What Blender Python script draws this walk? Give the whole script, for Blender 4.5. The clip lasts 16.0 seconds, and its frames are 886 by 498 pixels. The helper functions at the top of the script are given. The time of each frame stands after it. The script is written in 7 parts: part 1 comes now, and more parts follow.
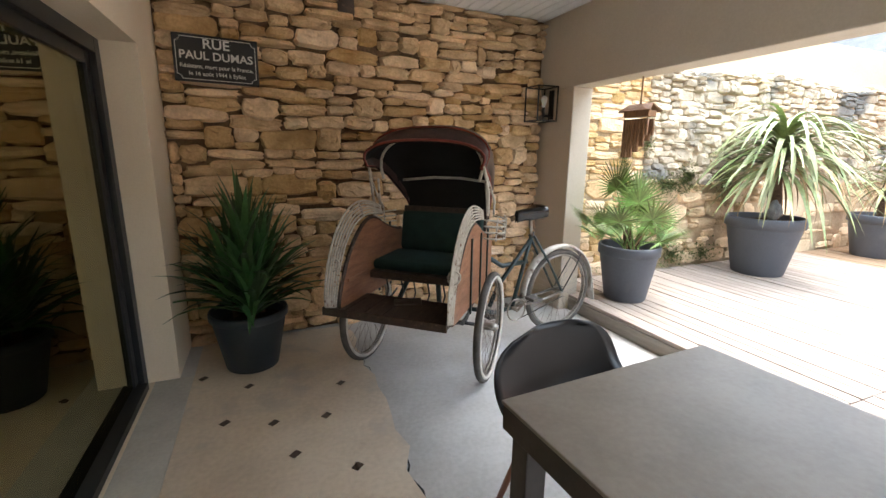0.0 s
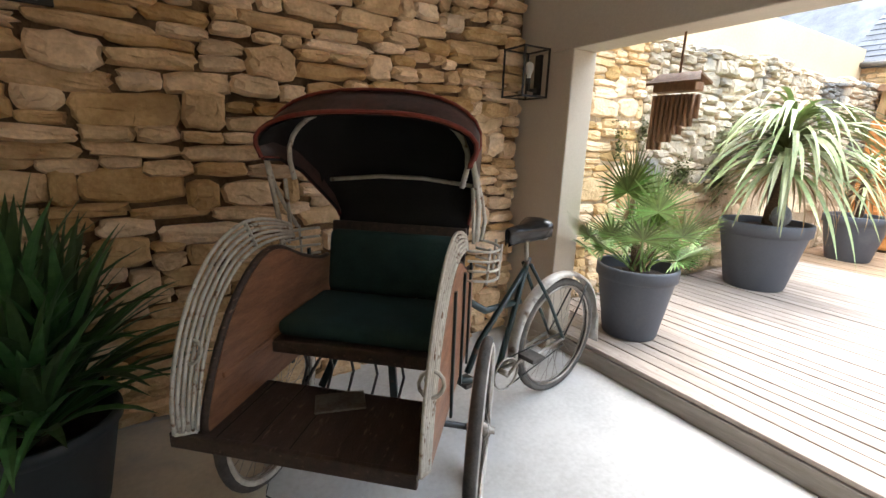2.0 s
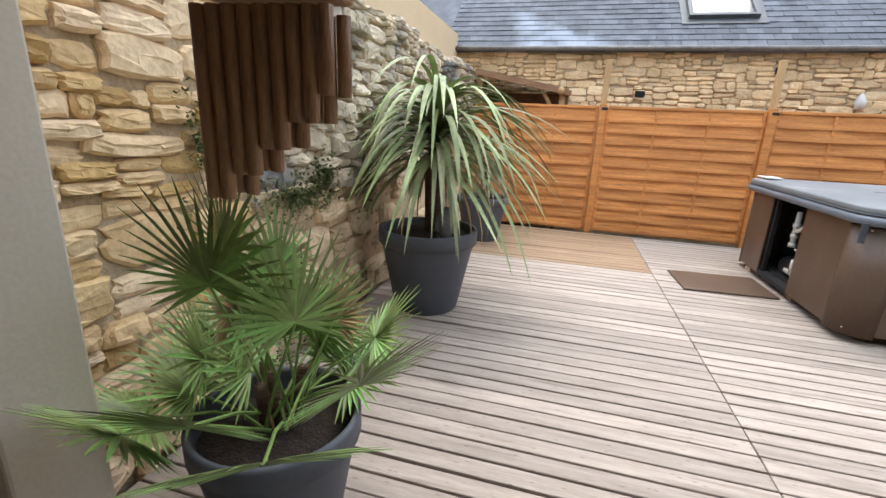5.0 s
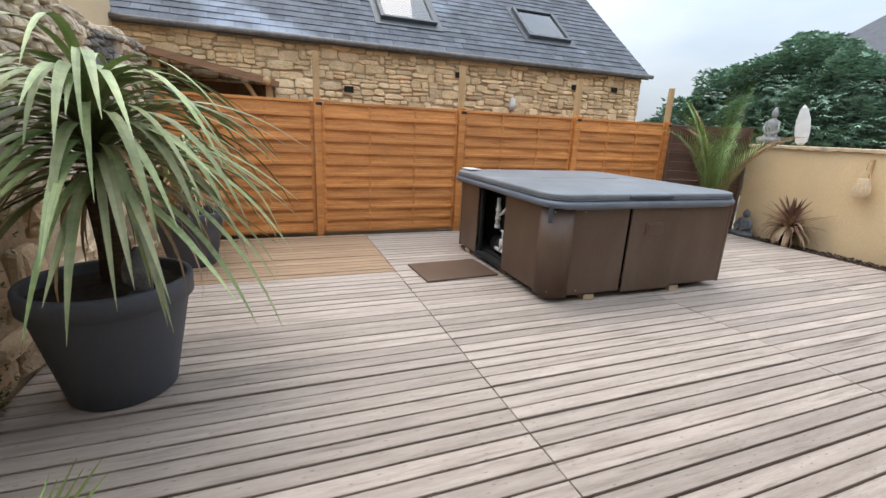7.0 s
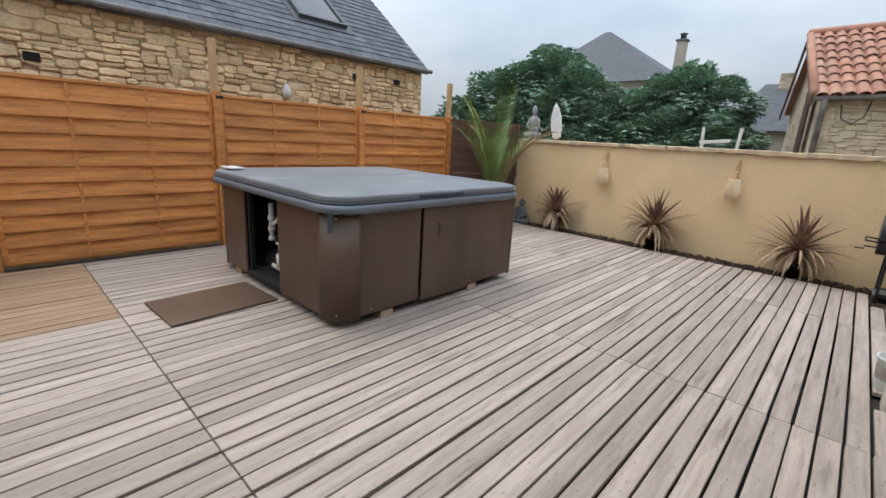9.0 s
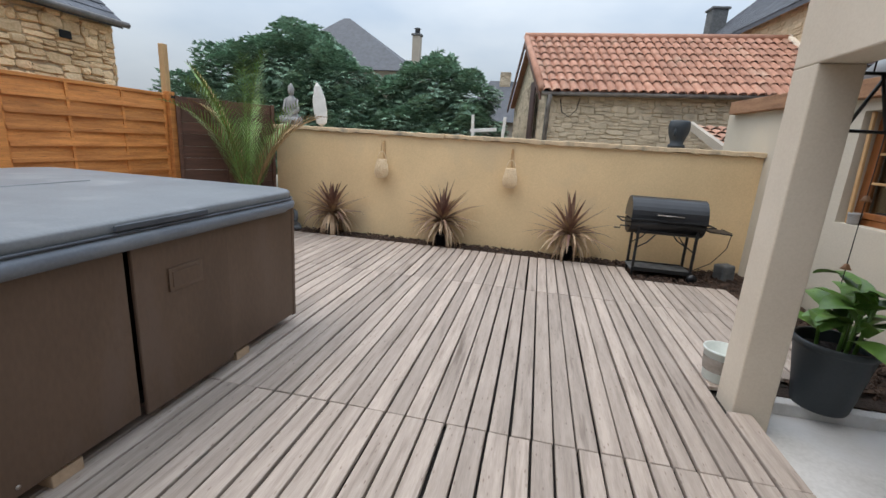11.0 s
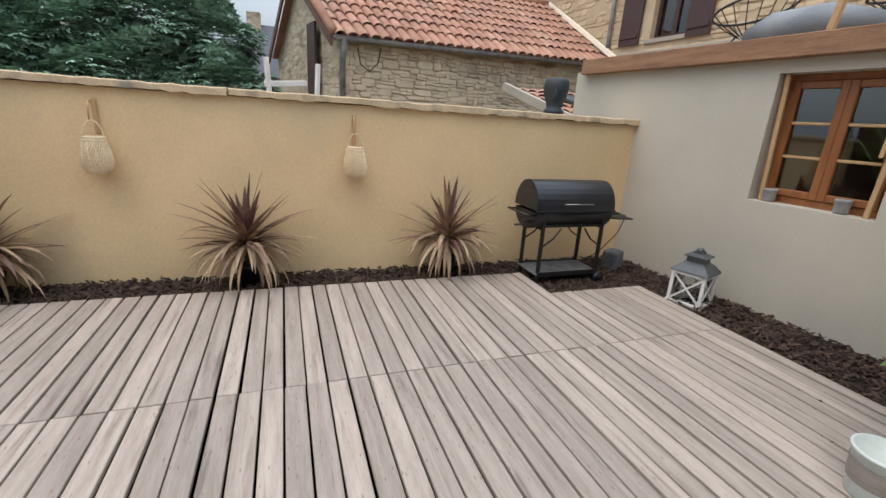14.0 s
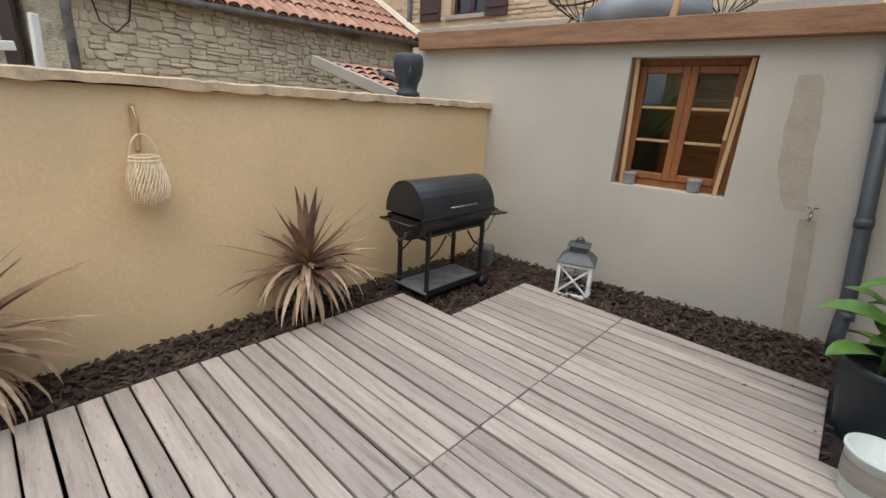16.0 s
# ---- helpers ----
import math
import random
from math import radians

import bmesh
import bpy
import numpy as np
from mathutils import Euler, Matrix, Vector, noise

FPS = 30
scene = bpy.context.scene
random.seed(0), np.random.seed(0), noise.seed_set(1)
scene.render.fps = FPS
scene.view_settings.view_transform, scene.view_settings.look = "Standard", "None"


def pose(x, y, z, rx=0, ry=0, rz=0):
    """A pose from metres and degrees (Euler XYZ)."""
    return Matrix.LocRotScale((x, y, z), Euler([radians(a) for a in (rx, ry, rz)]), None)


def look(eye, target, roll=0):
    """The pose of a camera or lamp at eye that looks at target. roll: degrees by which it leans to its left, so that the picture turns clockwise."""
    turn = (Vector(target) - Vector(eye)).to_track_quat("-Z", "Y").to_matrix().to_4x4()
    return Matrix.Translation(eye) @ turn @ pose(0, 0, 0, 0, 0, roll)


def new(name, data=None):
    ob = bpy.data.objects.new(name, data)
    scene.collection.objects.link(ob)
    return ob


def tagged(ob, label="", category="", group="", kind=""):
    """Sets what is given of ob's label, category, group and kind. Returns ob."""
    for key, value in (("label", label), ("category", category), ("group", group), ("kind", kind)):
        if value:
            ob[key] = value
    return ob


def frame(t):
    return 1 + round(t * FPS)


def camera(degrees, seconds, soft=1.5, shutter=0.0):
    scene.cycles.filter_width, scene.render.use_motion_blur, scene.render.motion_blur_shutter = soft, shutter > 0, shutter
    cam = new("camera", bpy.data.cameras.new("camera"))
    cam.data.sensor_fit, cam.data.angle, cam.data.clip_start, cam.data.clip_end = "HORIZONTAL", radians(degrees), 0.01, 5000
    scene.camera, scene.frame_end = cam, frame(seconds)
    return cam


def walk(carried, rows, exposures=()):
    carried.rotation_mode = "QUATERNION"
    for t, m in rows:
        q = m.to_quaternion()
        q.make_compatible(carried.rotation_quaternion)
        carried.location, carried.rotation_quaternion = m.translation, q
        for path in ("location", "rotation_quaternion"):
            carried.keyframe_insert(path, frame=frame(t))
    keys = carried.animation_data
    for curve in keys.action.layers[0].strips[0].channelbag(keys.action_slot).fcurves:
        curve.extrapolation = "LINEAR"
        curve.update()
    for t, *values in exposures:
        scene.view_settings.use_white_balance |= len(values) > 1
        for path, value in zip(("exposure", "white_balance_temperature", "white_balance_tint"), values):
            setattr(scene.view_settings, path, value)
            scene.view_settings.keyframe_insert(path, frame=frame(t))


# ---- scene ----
cam = camera(91.1, 16.0)
PATH = [
    (0, (0.55, -0.085, 1.28), (1.293, 1.721, 0.849), 0.7),
    (0.5, (0.548, 0.156, 1.279), (1.277, 1.965, 0.838), 0.8),
    (1, (0.627, 0.435, 1.264), (1.394, 2.225, 0.813), 1.0),
    (1.5, (0.774, 0.744, 1.277), (1.603, 2.502, 0.805), 1.4),
    (2, (0.927, 1.035, 1.265), (1.926, 2.701, 0.79), 1.9),
    (2.5, (1.156, 1.278, 1.248), (2.454, 2.723, 0.769), 2.0),
    (3, (1.474, 1.481, 1.268), (3.027, 2.639, 0.772), 2.9),
    (3.5, (1.797, 1.659, 1.265), (3.506, 2.572, 0.769), 3.3),
    (3.7, (1.937, 1.725, 1.262), (3.687, 2.557, 0.765), 3.2),
    (5.8, (2.85, 2.08, 1.45), (4.754, 2.343, 0.897), 2.9),
    (6, (2.935, 2.05, 1.448), (4.85, 2.223, 0.9), 3.05),
    (6.5, (3.015, 2.13, 1.448), (4.934, 1.953, 0.912), 2.95),
    (7, (3.076, 2.149, 1.446), (4.875, 1.449, 0.924), 2.7),
    (7.5, (3.099, 2.113, 1.455), (4.711, 1.045, 0.944), 2.7),
    (8, (3.205, 1.966, 1.421), (4.675, 0.705, 0.924), 2.7),
    (8.2, (3.254, 1.884, 1.409), (4.699, 0.592, 0.916), 2.5),
    (10.3, (4.16, 1.073, 1.405), (5.036, -0.658, 0.919), 3.9),
    (10.5, (4.202, 0.968, 1.412), (4.962, -0.818, 0.93), 3.3),
    (11, (4.442, 0.614, 1.374), (4.831, -1.288, 0.896), 3.6),
    (11.5, (4.658, 0.28, 1.387), (4.772, -1.656, 0.899), 3.7),
    (12, (4.9, -0.024, 1.373), (4.792, -1.957, 0.871), 3.6),
    (12.5, (5.052, -0.397, 1.372), (4.732, -2.302, 0.853), 3.4),
    (13, (5.24, -0.804, 1.368), (4.788, -2.678, 0.833), 3.7),
    (13.5, (5.346, -1.146, 1.365), (4.768, -2.978, 0.81), 3.7),
    (14, (5.358, -1.535, 1.35), (4.687, -3.331, 0.781), 3.8),
    (14.5, (5.368, -1.829, 1.36), (4.605, -3.583, 0.774), 3.9),
    (15, (5.361, -2.112, 1.346), (4.394, -3.76, 0.753), 3.8),
    (15.5, (5.337, -2.386, 1.394), (4.158, -3.881, 0.782), 3.3),
    (16, (5.398, -2.604, 1.401), (3.996, -3.89, 0.786), 3.3),
]
walk(cam, [(t, look(eye, target, roll)) for t, eye, target, roll in PATH],
     exposures=[(0.0, 2.5), (2.0, 2.32), (2.5, 2.15), (3.0, 1.75), (3.7, 1.3), (5.8, 0.98), (7.0, 0.64), (8.2, 0.36), (10.3, 0.3), (16.0, 0.3)])

# ---- world and light: an overcast afternoon ----
world = bpy.data.worlds.new("overcast_sky")
scene.world = world
world.use_nodes = True
wn, wl = world.node_tree.nodes, world.node_tree.links
sky = wn.new("ShaderNodeTexSky")
sky.sky_type, sky.sun_disc = "NISHITA", False
sky.sun_elevation, sky.sun_rotation = radians(67), radians(67)
sky.air_density, sky.dust_density = 1.4, 4.0
coord = wn.new("ShaderNodeTexCoord")
stretch = wn.new("ShaderNodeMapping")
stretch.inputs["Scale"].default_value = (1.0, 1.0, 2.6)
cloud = wn.new("ShaderNodeTexNoise")
cloud.inputs["Scale"].default_value, cloud.inputs["Detail"].default_value = 2.2, 5
tone = wn.new("ShaderNodeValToRGB")
tone.color_ramp.elements[0].position, tone.color_ramp.elements[0].color = 0.36, (4.3, 5.2, 6.4, 1)
tone.color_ramp.elements[1].position, tone.color_ramp.elements[1].color = 0.66, (6.4, 7.0, 7.7, 1)
veil = wn.new("ShaderNodeMix")
veil.data_type = "RGBA"
veil.inputs["Factor"].default_value = 0.78
wl.new(coord.outputs["Generated"], stretch.inputs["Vector"])
wl.new(stretch.outputs["Vector"], cloud.inputs["Vector"])
wl.new(cloud.outputs["Fac"], tone.inputs["Fac"])
wl.new(sky.outputs["Color"], veil.inputs["A"])
wl.new(tone.outputs["Color"], veil.inputs["B"])
# an overcast sky is brighter overhead than at the horizon
split, lift, grade = wn.new("ShaderNodeSeparateXYZ"), wn.new("ShaderNodeMapRange"), wn.new("ShaderNodeVectorMath")
lift.inputs["To Min"].default_value, lift.inputs["To Max"].default_value = 0.76, 3.2
grade.operation = "SCALE"
wl.new(coord.outputs["Generated"], split.inputs["Vector"])
wl.new(split.outputs["Z"], lift.inputs["Value"])
wl.new(lift.outputs["Result"], grade.inputs["Scale"])
wl.new(veil.outputs["Result"], grade.inputs[0])
wl.new(grade.outputs["Vector"], wn["Background"].inputs["Color"])
wn["Background"].inputs["Strength"].default_value = 0.085

sun = new("sun", bpy.data.lights.new("sun", "SUN"))
sun.data.energy, sun.data.angle, sun.data.color = 0.9, radians(50), (1.0, 0.94, 0.86)
sun.matrix_world = look((3.5, 1.5, 9.0), (0, 0, 0))

# ---- materials ----
def material(name, base, rough=0.7, dark=None, scale=6.0, fine=60.0, contrast=0.5, bump=0.2, metal=0.0, per=0.0,
             stretch=(1, 1, 1), stain=None, stain_scale=1.2, stain_cut=(0.52, 0.72), spec=0.5, space="Object", bump_dist=0.01, knots=None):
    """A surface with two scales of variation, a stain layer, relief, and a tint for each object."""
    m = bpy.data.materials.new(name)
    m.use_nodes = True
    n, l = m.node_tree.nodes, m.node_tree.links
    b = n["Principled BSDF"]
    b.inputs["Roughness"].default_value, b.inputs["Metallic"].default_value = rough, metal
    b.inputs["Specular IOR Level"].default_value = spec
    dark = dark or tuple(c * 0.6 for c in base)
    tc, mp = n.new("ShaderNodeTexCoord"), n.new("ShaderNodeMapping")
    mp.inputs["Scale"].default_value = stretch
    l.new(tc.outputs[space], mp.inputs["Vector"])
    vec = mp.outputs["Vector"]
    if per or space == "Object":
        info, shift = n.new("ShaderNodeObjectInfo"), n.new("ShaderNodeVectorMath")
        shift.operation = "MULTIPLY_ADD"
        l.new(info.outputs["Random"], shift.inputs[0])
        shift.inputs[1].default_value = (31.0, 17.0, 23.0)
        l.new(vec, shift.inputs[2])
        vec = shift.outputs["Vector"]
    big, small = n.new("ShaderNodeTexNoise"), n.new("ShaderNodeTexNoise")
    for tex, s, d in ((big, scale, 4), (small, fine, 6)):
        tex.inputs["Scale"].default_value, tex.inputs["Detail"].default_value = s, d
        l.new(vec, tex.inputs["Vector"])
    add = n.new("ShaderNodeMath")
    add.operation = "MULTIPLY_ADD"
    l.new(small.outputs["Fac"], add.inputs[0])
    add.inputs[1].default_value = 0.6
    l.new(big.outputs["Fac"], add.inputs[2])
    ramp = n.new("ShaderNodeValToRGB")
    ramp.color_ramp.elements[0].position, ramp.color_ramp.elements[0].color = 0.8 - 0.5 * contrast + 0.02, (*dark, 1)
    ramp.color_ramp.elements[1].position, ramp.color_ramp.elements[1].color = 0.8 + 0.3 * (1 - contrast) + 0.1, (*base, 1)
    l.new(add.outputs[0], ramp.inputs["Fac"])
    col = ramp.outputs["Color"]
    if stain:
        st, cut, mix = n.new("ShaderNodeTexNoise"), n.new("ShaderNodeMapRange"), n.new("ShaderNodeMix")
        st.inputs["Scale"].default_value, st.inputs["Detail"].default_value = stain_scale, 6
        cut.inputs["From Min"].default_value, cut.inputs["From Max"].default_value = stain_cut
        l.new(vec, st.inputs["Vector"])
        l.new(st.outputs["Fac"], cut.inputs["Value"])
        mix.data_type = "RGBA"
        l.new(cut.outputs["Result"], mix.inputs["Factor"])
        l.new(col, mix.inputs["A"])
        mix.inputs["B"].default_value = (*stain, 1)
        col = mix.outputs["Result"]
    if knots:
        # dark knots, each with a soft halo
        km, vo, kc, kx = n.new("ShaderNodeMapping"), n.new("ShaderNodeTexVoronoi"), n.new("ShaderNodeMapRange"), n.new("ShaderNodeMix")
        km.inputs["Scale"].default_value = knots[1]
        l.new(tc.outputs[space], km.inputs["Vector"])
        ks = n.new("ShaderNodeVectorMath")
        ks.operation = "MULTIPLY_ADD"
        l.new(info.outputs["Random"], ks.inputs[0])
        ks.inputs[1].default_value = (41.0, 57.0, 13.0)
        l.new(km.outputs["Vector"], ks.inputs[2])
        l.new(ks.outputs["Vector"], vo.inputs["Vector"])
        kc.inputs["From Min"].default_value, kc.inputs["From Max"].default_value = 0.05, 0.17
        kc.inputs["To Min"].default_value, kc.inputs["To Max"].default_value = 0.75, 0.0
        l.new(vo.outputs["Distance"], kc.inputs["Value"])
        kx.data_type = "RGBA"
        l.new(kc.outputs["Result"], kx.inputs["Factor"])
        l.new(col, kx.inputs["A"])
        kx.inputs["B"].default_value = (*knots[0], 1)
        col = kx.outputs["Result"]
    if per:
        hsv, spread = n.new("ShaderNodeHueSaturation"), n.new("ShaderNodeMapRange")
        spread.inputs["To Min"].default_value, spread.inputs["To Max"].default_value = 1 - per, 1 + per
        l.new(info.outputs["Random"], spread.inputs["Value"])
        l.new(spread.outputs["Result"], hsv.inputs["Value"])
        if per > 0.18:
            fade = n.new("ShaderNodeMapRange")
            fade.inputs["To Min"].default_value, fade.inputs["To Max"].default_value = 1.22, 0.78
            l.new(info.outputs["Random"], fade.inputs["Value"])
            l.new(fade.outputs["Result"], hsv.inputs["Saturation"])
        l.new(col, hsv.inputs["Color"])
        col = hsv.outputs["Color"]
    l.new(col, b.inputs["Base Color"])
    if bump:
        bp = n.new("ShaderNodeBump")
        bp.inputs["Strength"].default_value, bp.inputs["Distance"].default_value = bump, bump_dist
        l.new(add.outputs[0], bp.inputs["Height"])
        l.new(bp.outputs["Normal"], b.inputs["Normal"])
    return m


def island_tint(m, amount, hue=0.0):
    """Gives every loose piece of a joined mesh its own tint."""
    n, l = m.node_tree.nodes, m.node_tree.links
    b = n["Principled BSDF"]
    src = b.inputs["Base Color"].links[0].from_socket
    geo, spread, hsv = n.new("ShaderNodeNewGeometry"), n.new("ShaderNodeMapRange"), n.new("ShaderNodeHueSaturation")
    spread.inputs["To Min"].default_value, spread.inputs["To Max"].default_value = 1 - amount, 1 + amount
    l.new(geo.outputs["Random Per Island"], spread.inputs["Value"])
    l.new(spread.outputs["Result"], hsv.inputs["Value"])
    l.new(src, hsv.inputs["Color"])
    l.new(hsv.outputs["Color"], b.inputs["Base Color"])
    if hue:
        sh = n.new("ShaderNodeMapRange")
        sh.inputs["To Min"].default_value, sh.inputs["To Max"].default_value = 0.5 - hue, 0.5 + hue
        l.new(geo.outputs["Random Per Island"], sh.inputs["Value"])
        l.new(sh.outputs["Result"], hsv.inputs["Hue"])
    return m


def glass(name, tint=(0.9, 0.95, 0.95), rough=0.02, see=0.5, mirror=(1, 1, 1)):
    """A window pane: part see-through, part mirror."""
    m = bpy.data.materials.new(name)
    m.use_nodes = True
    n, l = m.node_tree.nodes, m.node_tree.links
    out, gl, tr, mx, fr = n["Material Output"], n.new("ShaderNodeBsdfGlossy"), n.new("ShaderNodeBsdfTransparent"), n.new("ShaderNodeMixShader"), n.new("ShaderNodeFresnel")
    gl.inputs["Roughness"].default_value = rough
    gl.inputs["Color"].default_value = (*mirror, 1)
    tr.inputs["Color"].default_value = (*tint, 1)
    fr.inputs["IOR"].default_value = see
    l.new(fr.outputs["Fac"], mx.inputs["Fac"])
    l.new(tr.outputs["BSDF"], mx.inputs[1])
    l.new(gl.outputs["BSDF"], mx.inputs[2])
    l.new(mx.outputs["Shader"], out.inputs["Surface"])
    return m


M = {}
M["plaster"] = material("cream_render", (0.83, 0.73, 0.585), 0.9, (0.75, 0.645, 0.50), 2.0, 90, 0.55, 0.25, bump_dist=0.004)
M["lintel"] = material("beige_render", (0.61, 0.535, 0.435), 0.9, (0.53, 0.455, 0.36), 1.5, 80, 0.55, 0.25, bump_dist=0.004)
M["white"] = material("off_white_render", (0.56, 0.51, 0.42), 0.92, (0.47, 0.425, 0.345), 1.2, 70, 0.55, 0.3, bump_dist=0.005, stain=(0.56, 0.49, 0.38), stain_scale=0.6, stain_cut=(0.55, 0.9))
M["yellow"] = material("ochre_render", (0.78, 0.57, 0.32), 0.92, (0.63, 0.455, 0.25), 0.9, 60, 0.55, 0.3, bump_dist=0.006, stain=(0.50, 0.40, 0.27), stain_scale=0.8, stain_cut=(0.56, 0.85))
M["coping"] = material("ochre_coping", (0.68, 0.51, 0.32), 0.95, (0.45, 0.34, 0.22), 5, 60, 0.6, 0.5, stain=(0.2, 0.18, 0.14), stain_scale=5)
M["cream"] = material("neighbour_cream", (0.72, 0.57, 0.37), 0.9, (0.62, 0.47, 0.29), 1, 40, 0.5, 0.1)
M["pale"] = material("neighbour_pale", (0.44, 0.39, 0.32), 0.9, (0.34, 0.30, 0.25), 1, 40, 0.5, 0.1)
M["concrete"] = material("worn_concrete", (0.62, 0.605, 0.58), 0.75, (0.45, 0.435, 0.41), 2.2, 45, 0.6, 0.3, stain=(0.62, 0.62, 0.62), stain_scale=1.6, stain_cut=(0.55, 0.75), bump_dist=0.004)
M["tile"] = material("beige_floor_tile", (0.74, 0.63, 0.50), 0.4, (0.58, 0.48, 0.37), 2.5, 40, 0.6, 0.2, stain=(0.45, 0.42, 0.38), stain_scale=3, stain_cut=(0.55, 0.75), bump_dist=0.003)
M["diamond"] = material("brown_cabochon", (0.10, 0.065, 0.045), 0.5, per=0.2)
M["strip"] = material("grey_threshold", (0.60, 0.58, 0.53), 0.7, (0.46, 0.44, 0.40), 4, 50, 0.6, 0.3, stain=(0.6, 0.59, 0.56), stain_scale=6, stain_cut=(0.6, 0.7))
M["deck"] = material("weathered_deck_board", (0.415, 0.345, 0.292), 0.75, (0.275, 0.224, 0.185), 3.0, 22, 0.6, 0.5, per=0.17, stretch=(9, 0.7, 9), stain=(0.15, 0.115, 0.09), stain_scale=2.6, stain_cut=(0.58, 0.80), bump_dist=0.005, knots=((0.15, 0.10, 0.075), (8.0, 2.2, 6.0)))
M["deck_brown"] = material("damp_brown_deck_board", (0.38, 0.255, 0.155), 0.7, (0.24, 0.15, 0.085), 3.0, 26, 0.6, 0.35, per=0.12, stretch=(9, 0.7, 9), bump_dist=0.004)
# near-black: the shade between the deck boards put into the colour
M["under"] = material("gap_shade", (0.035, 0.03, 0.026), 0.95)
M["riser"] = material("grey_step_board", (0.33, 0.29, 0.25), 0.8, (0.22, 0.19, 0.16), 4, 30, 0.6, 0.3, stretch=(4, 0.6, 8))
M["stone"] = material("golden_limestone", (0.86, 0.63, 0.385), 0.94, (0.52, 0.34, 0.18), 7, 55, 0.6, 0.8, per=0.24, stain=(0.42, 0.28, 0.15), stain_scale=4, stain_cut=(0.52, 0.75), bump_dist=0.012)
M["stone_terrace_rest"] = island_tint(material("golden_limestone_rest", (0.86, 0.63, 0.385), 0.94, (0.52, 0.34, 0.18), 7, 55, 0.6, 0.8, stain=(0.42, 0.28, 0.15), stain_scale=4, stain_cut=(0.52, 0.75), bump_dist=0.012), 0.26)
M["stone_low_piece"] = material("low_wall_stone", (0.80, 0.63, 0.42), 0.95, (0.48, 0.35, 0.21), 5, 45, 0.65, 0.7, per=0.16, stain=(0.26, 0.20, 0.11), stain_scale=1.8, stain_cut=(0.54, 0.72), bump_dist=0.012)
M["stone_low"] = island_tint(material("low_wall_limestone", (0.80, 0.63, 0.42), 0.95, (0.48, 0.35, 0.21), 5, 45, 0.65, 0.7, stain=(0.26, 0.20, 0.11), stain_scale=1.8, stain_cut=(0.54, 0.72), bump_dist=0.012), 0.2)
M["stone_grey"] = island_tint(material("weathered_limestone", (0.68, 0.57, 0.42), 0.95, (0.36, 0.30, 0.22), 6, 45, 0.65, 0.7, stain=(0.20, 0.195, 0.18), stain_scale=1.6, stain_cut=(0.5, 0.64), bump_dist=0.012), 0.22)
M["stone_far"] = island_tint(material("pale_gold_limestone", (0.86, 0.65, 0.40), 0.95, (0.58, 0.40, 0.21), 5, 40, 0.6, 0.6, bump_dist=0.012), 0.2)
M["stone_garden"] = material("garden_wall_limestone", (0.80, 0.59, 0.34), 0.95, (0.54, 0.37, 0.19), 5, 40, 0.6, 0.7, per=0.2, stain=(0.40, 0.27, 0.15), stain_scale=3, stain_cut=(0.54, 0.75), bump_dist=0.012)
# earth mortar, its colour darkened for the shade deep in the joints
M["mortar"] = material("shaded_earth_mortar", (0.24, 0.155, 0.085), 0.98, (0.09, 0.055, 0.03), 9, 70, 0.6, 0.9, bump_dist=0.02)
M["mortar_pale"] = material("pale_mortar", (0.58, 0.45, 0.30), 0.98, (0.35, 0.255, 0.155), 6, 50, 0.6, 0.9, stain=(0.28, 0.22, 0.14), stain_scale=1.4, bump_dist=0.015)
M["ceiling"] = material("white_ceiling_board", (0.80, 0.80, 0.79), 0.5, (0.74, 0.74, 0.73), 2, 30, 0.5, 0.05)
M["fence"] = material("orange_stained_pine", (0.70, 0.285, 0.074), 0.6, (0.40, 0.14, 0.036), 2.5, 22, 0.65, 0.3, per=0.14, stretch=(6, 0.8, 9), stain=(0.30, 0.12, 0.035), stain_scale=4, stain_cut=(0.64, 0.74), bump_dist=0.004, knots=((0.22, 0.085, 0.025), (5.0, 4.0, 9.0)))
M["fence_dark"] = material("dark_brown_fence", (0.13, 0.06, 0.036), 0.6, (0.07, 0.032, 0.02), 3, 25, 0.6, 0.3, per=0.12, stretch=(6, 0.8, 9))
M["slate"] = island_tint(material("grey_slate", (0.13, 0.14, 0.16), 0.78, (0.075, 0.082, 0.095), 5, 40, 0.65, 0.5, spec=0.3, stain=(0.24, 0.27, 0.32), stain_scale=0.5, stain_cut=(0.52, 0.62)), 0.2)
M["slate_dark"] = island_tint(material("dark_slate", (0.10, 0.108, 0.125), 0.7, (0.065, 0.07, 0.08), 5, 40, 0.6, 0.4), 0.2)
M["terracotta"] = island_tint(material("terracotta_tile", (0.45, 0.235, 0.16), 0.88, (0.32, 0.155, 0.10), 4, 30, 0.6, 0.4, stain=(0.42, 0.28, 0.2), stain_scale=2, stain_cut=(0.55, 0.8)), 0.13)
M["rubble"] = material("old_rubble_wall", (0.66, 0.555, 0.40), 0.95, (0.42, 0.34, 0.24), 3.5, 22, 0.7, 1.0, stain=(0.24, 0.19, 0.13), stain_scale=1.5, stain_cut=(0.52, 0.75), stretch=(1, 1, 2.6), bump_dist=0.06)
M["ashlar"] = island_tint(material("tan_ashlar", (0.62, 0.49, 0.325), 0.95, (0.50, 0.385, 0.245), 3, 30, 0.6, 0.4), 0.15)
M["ashlar_old"] = island_tint(material("old_grey_tan_stone", (0.64, 0.53, 0.38), 0.95, (0.44, 0.355, 0.25), 4, 35, 0.6, 0.6, stain=(0.32, 0.26, 0.19), stain_scale=2, stain_cut=(0.55, 0.75)), 0.12)
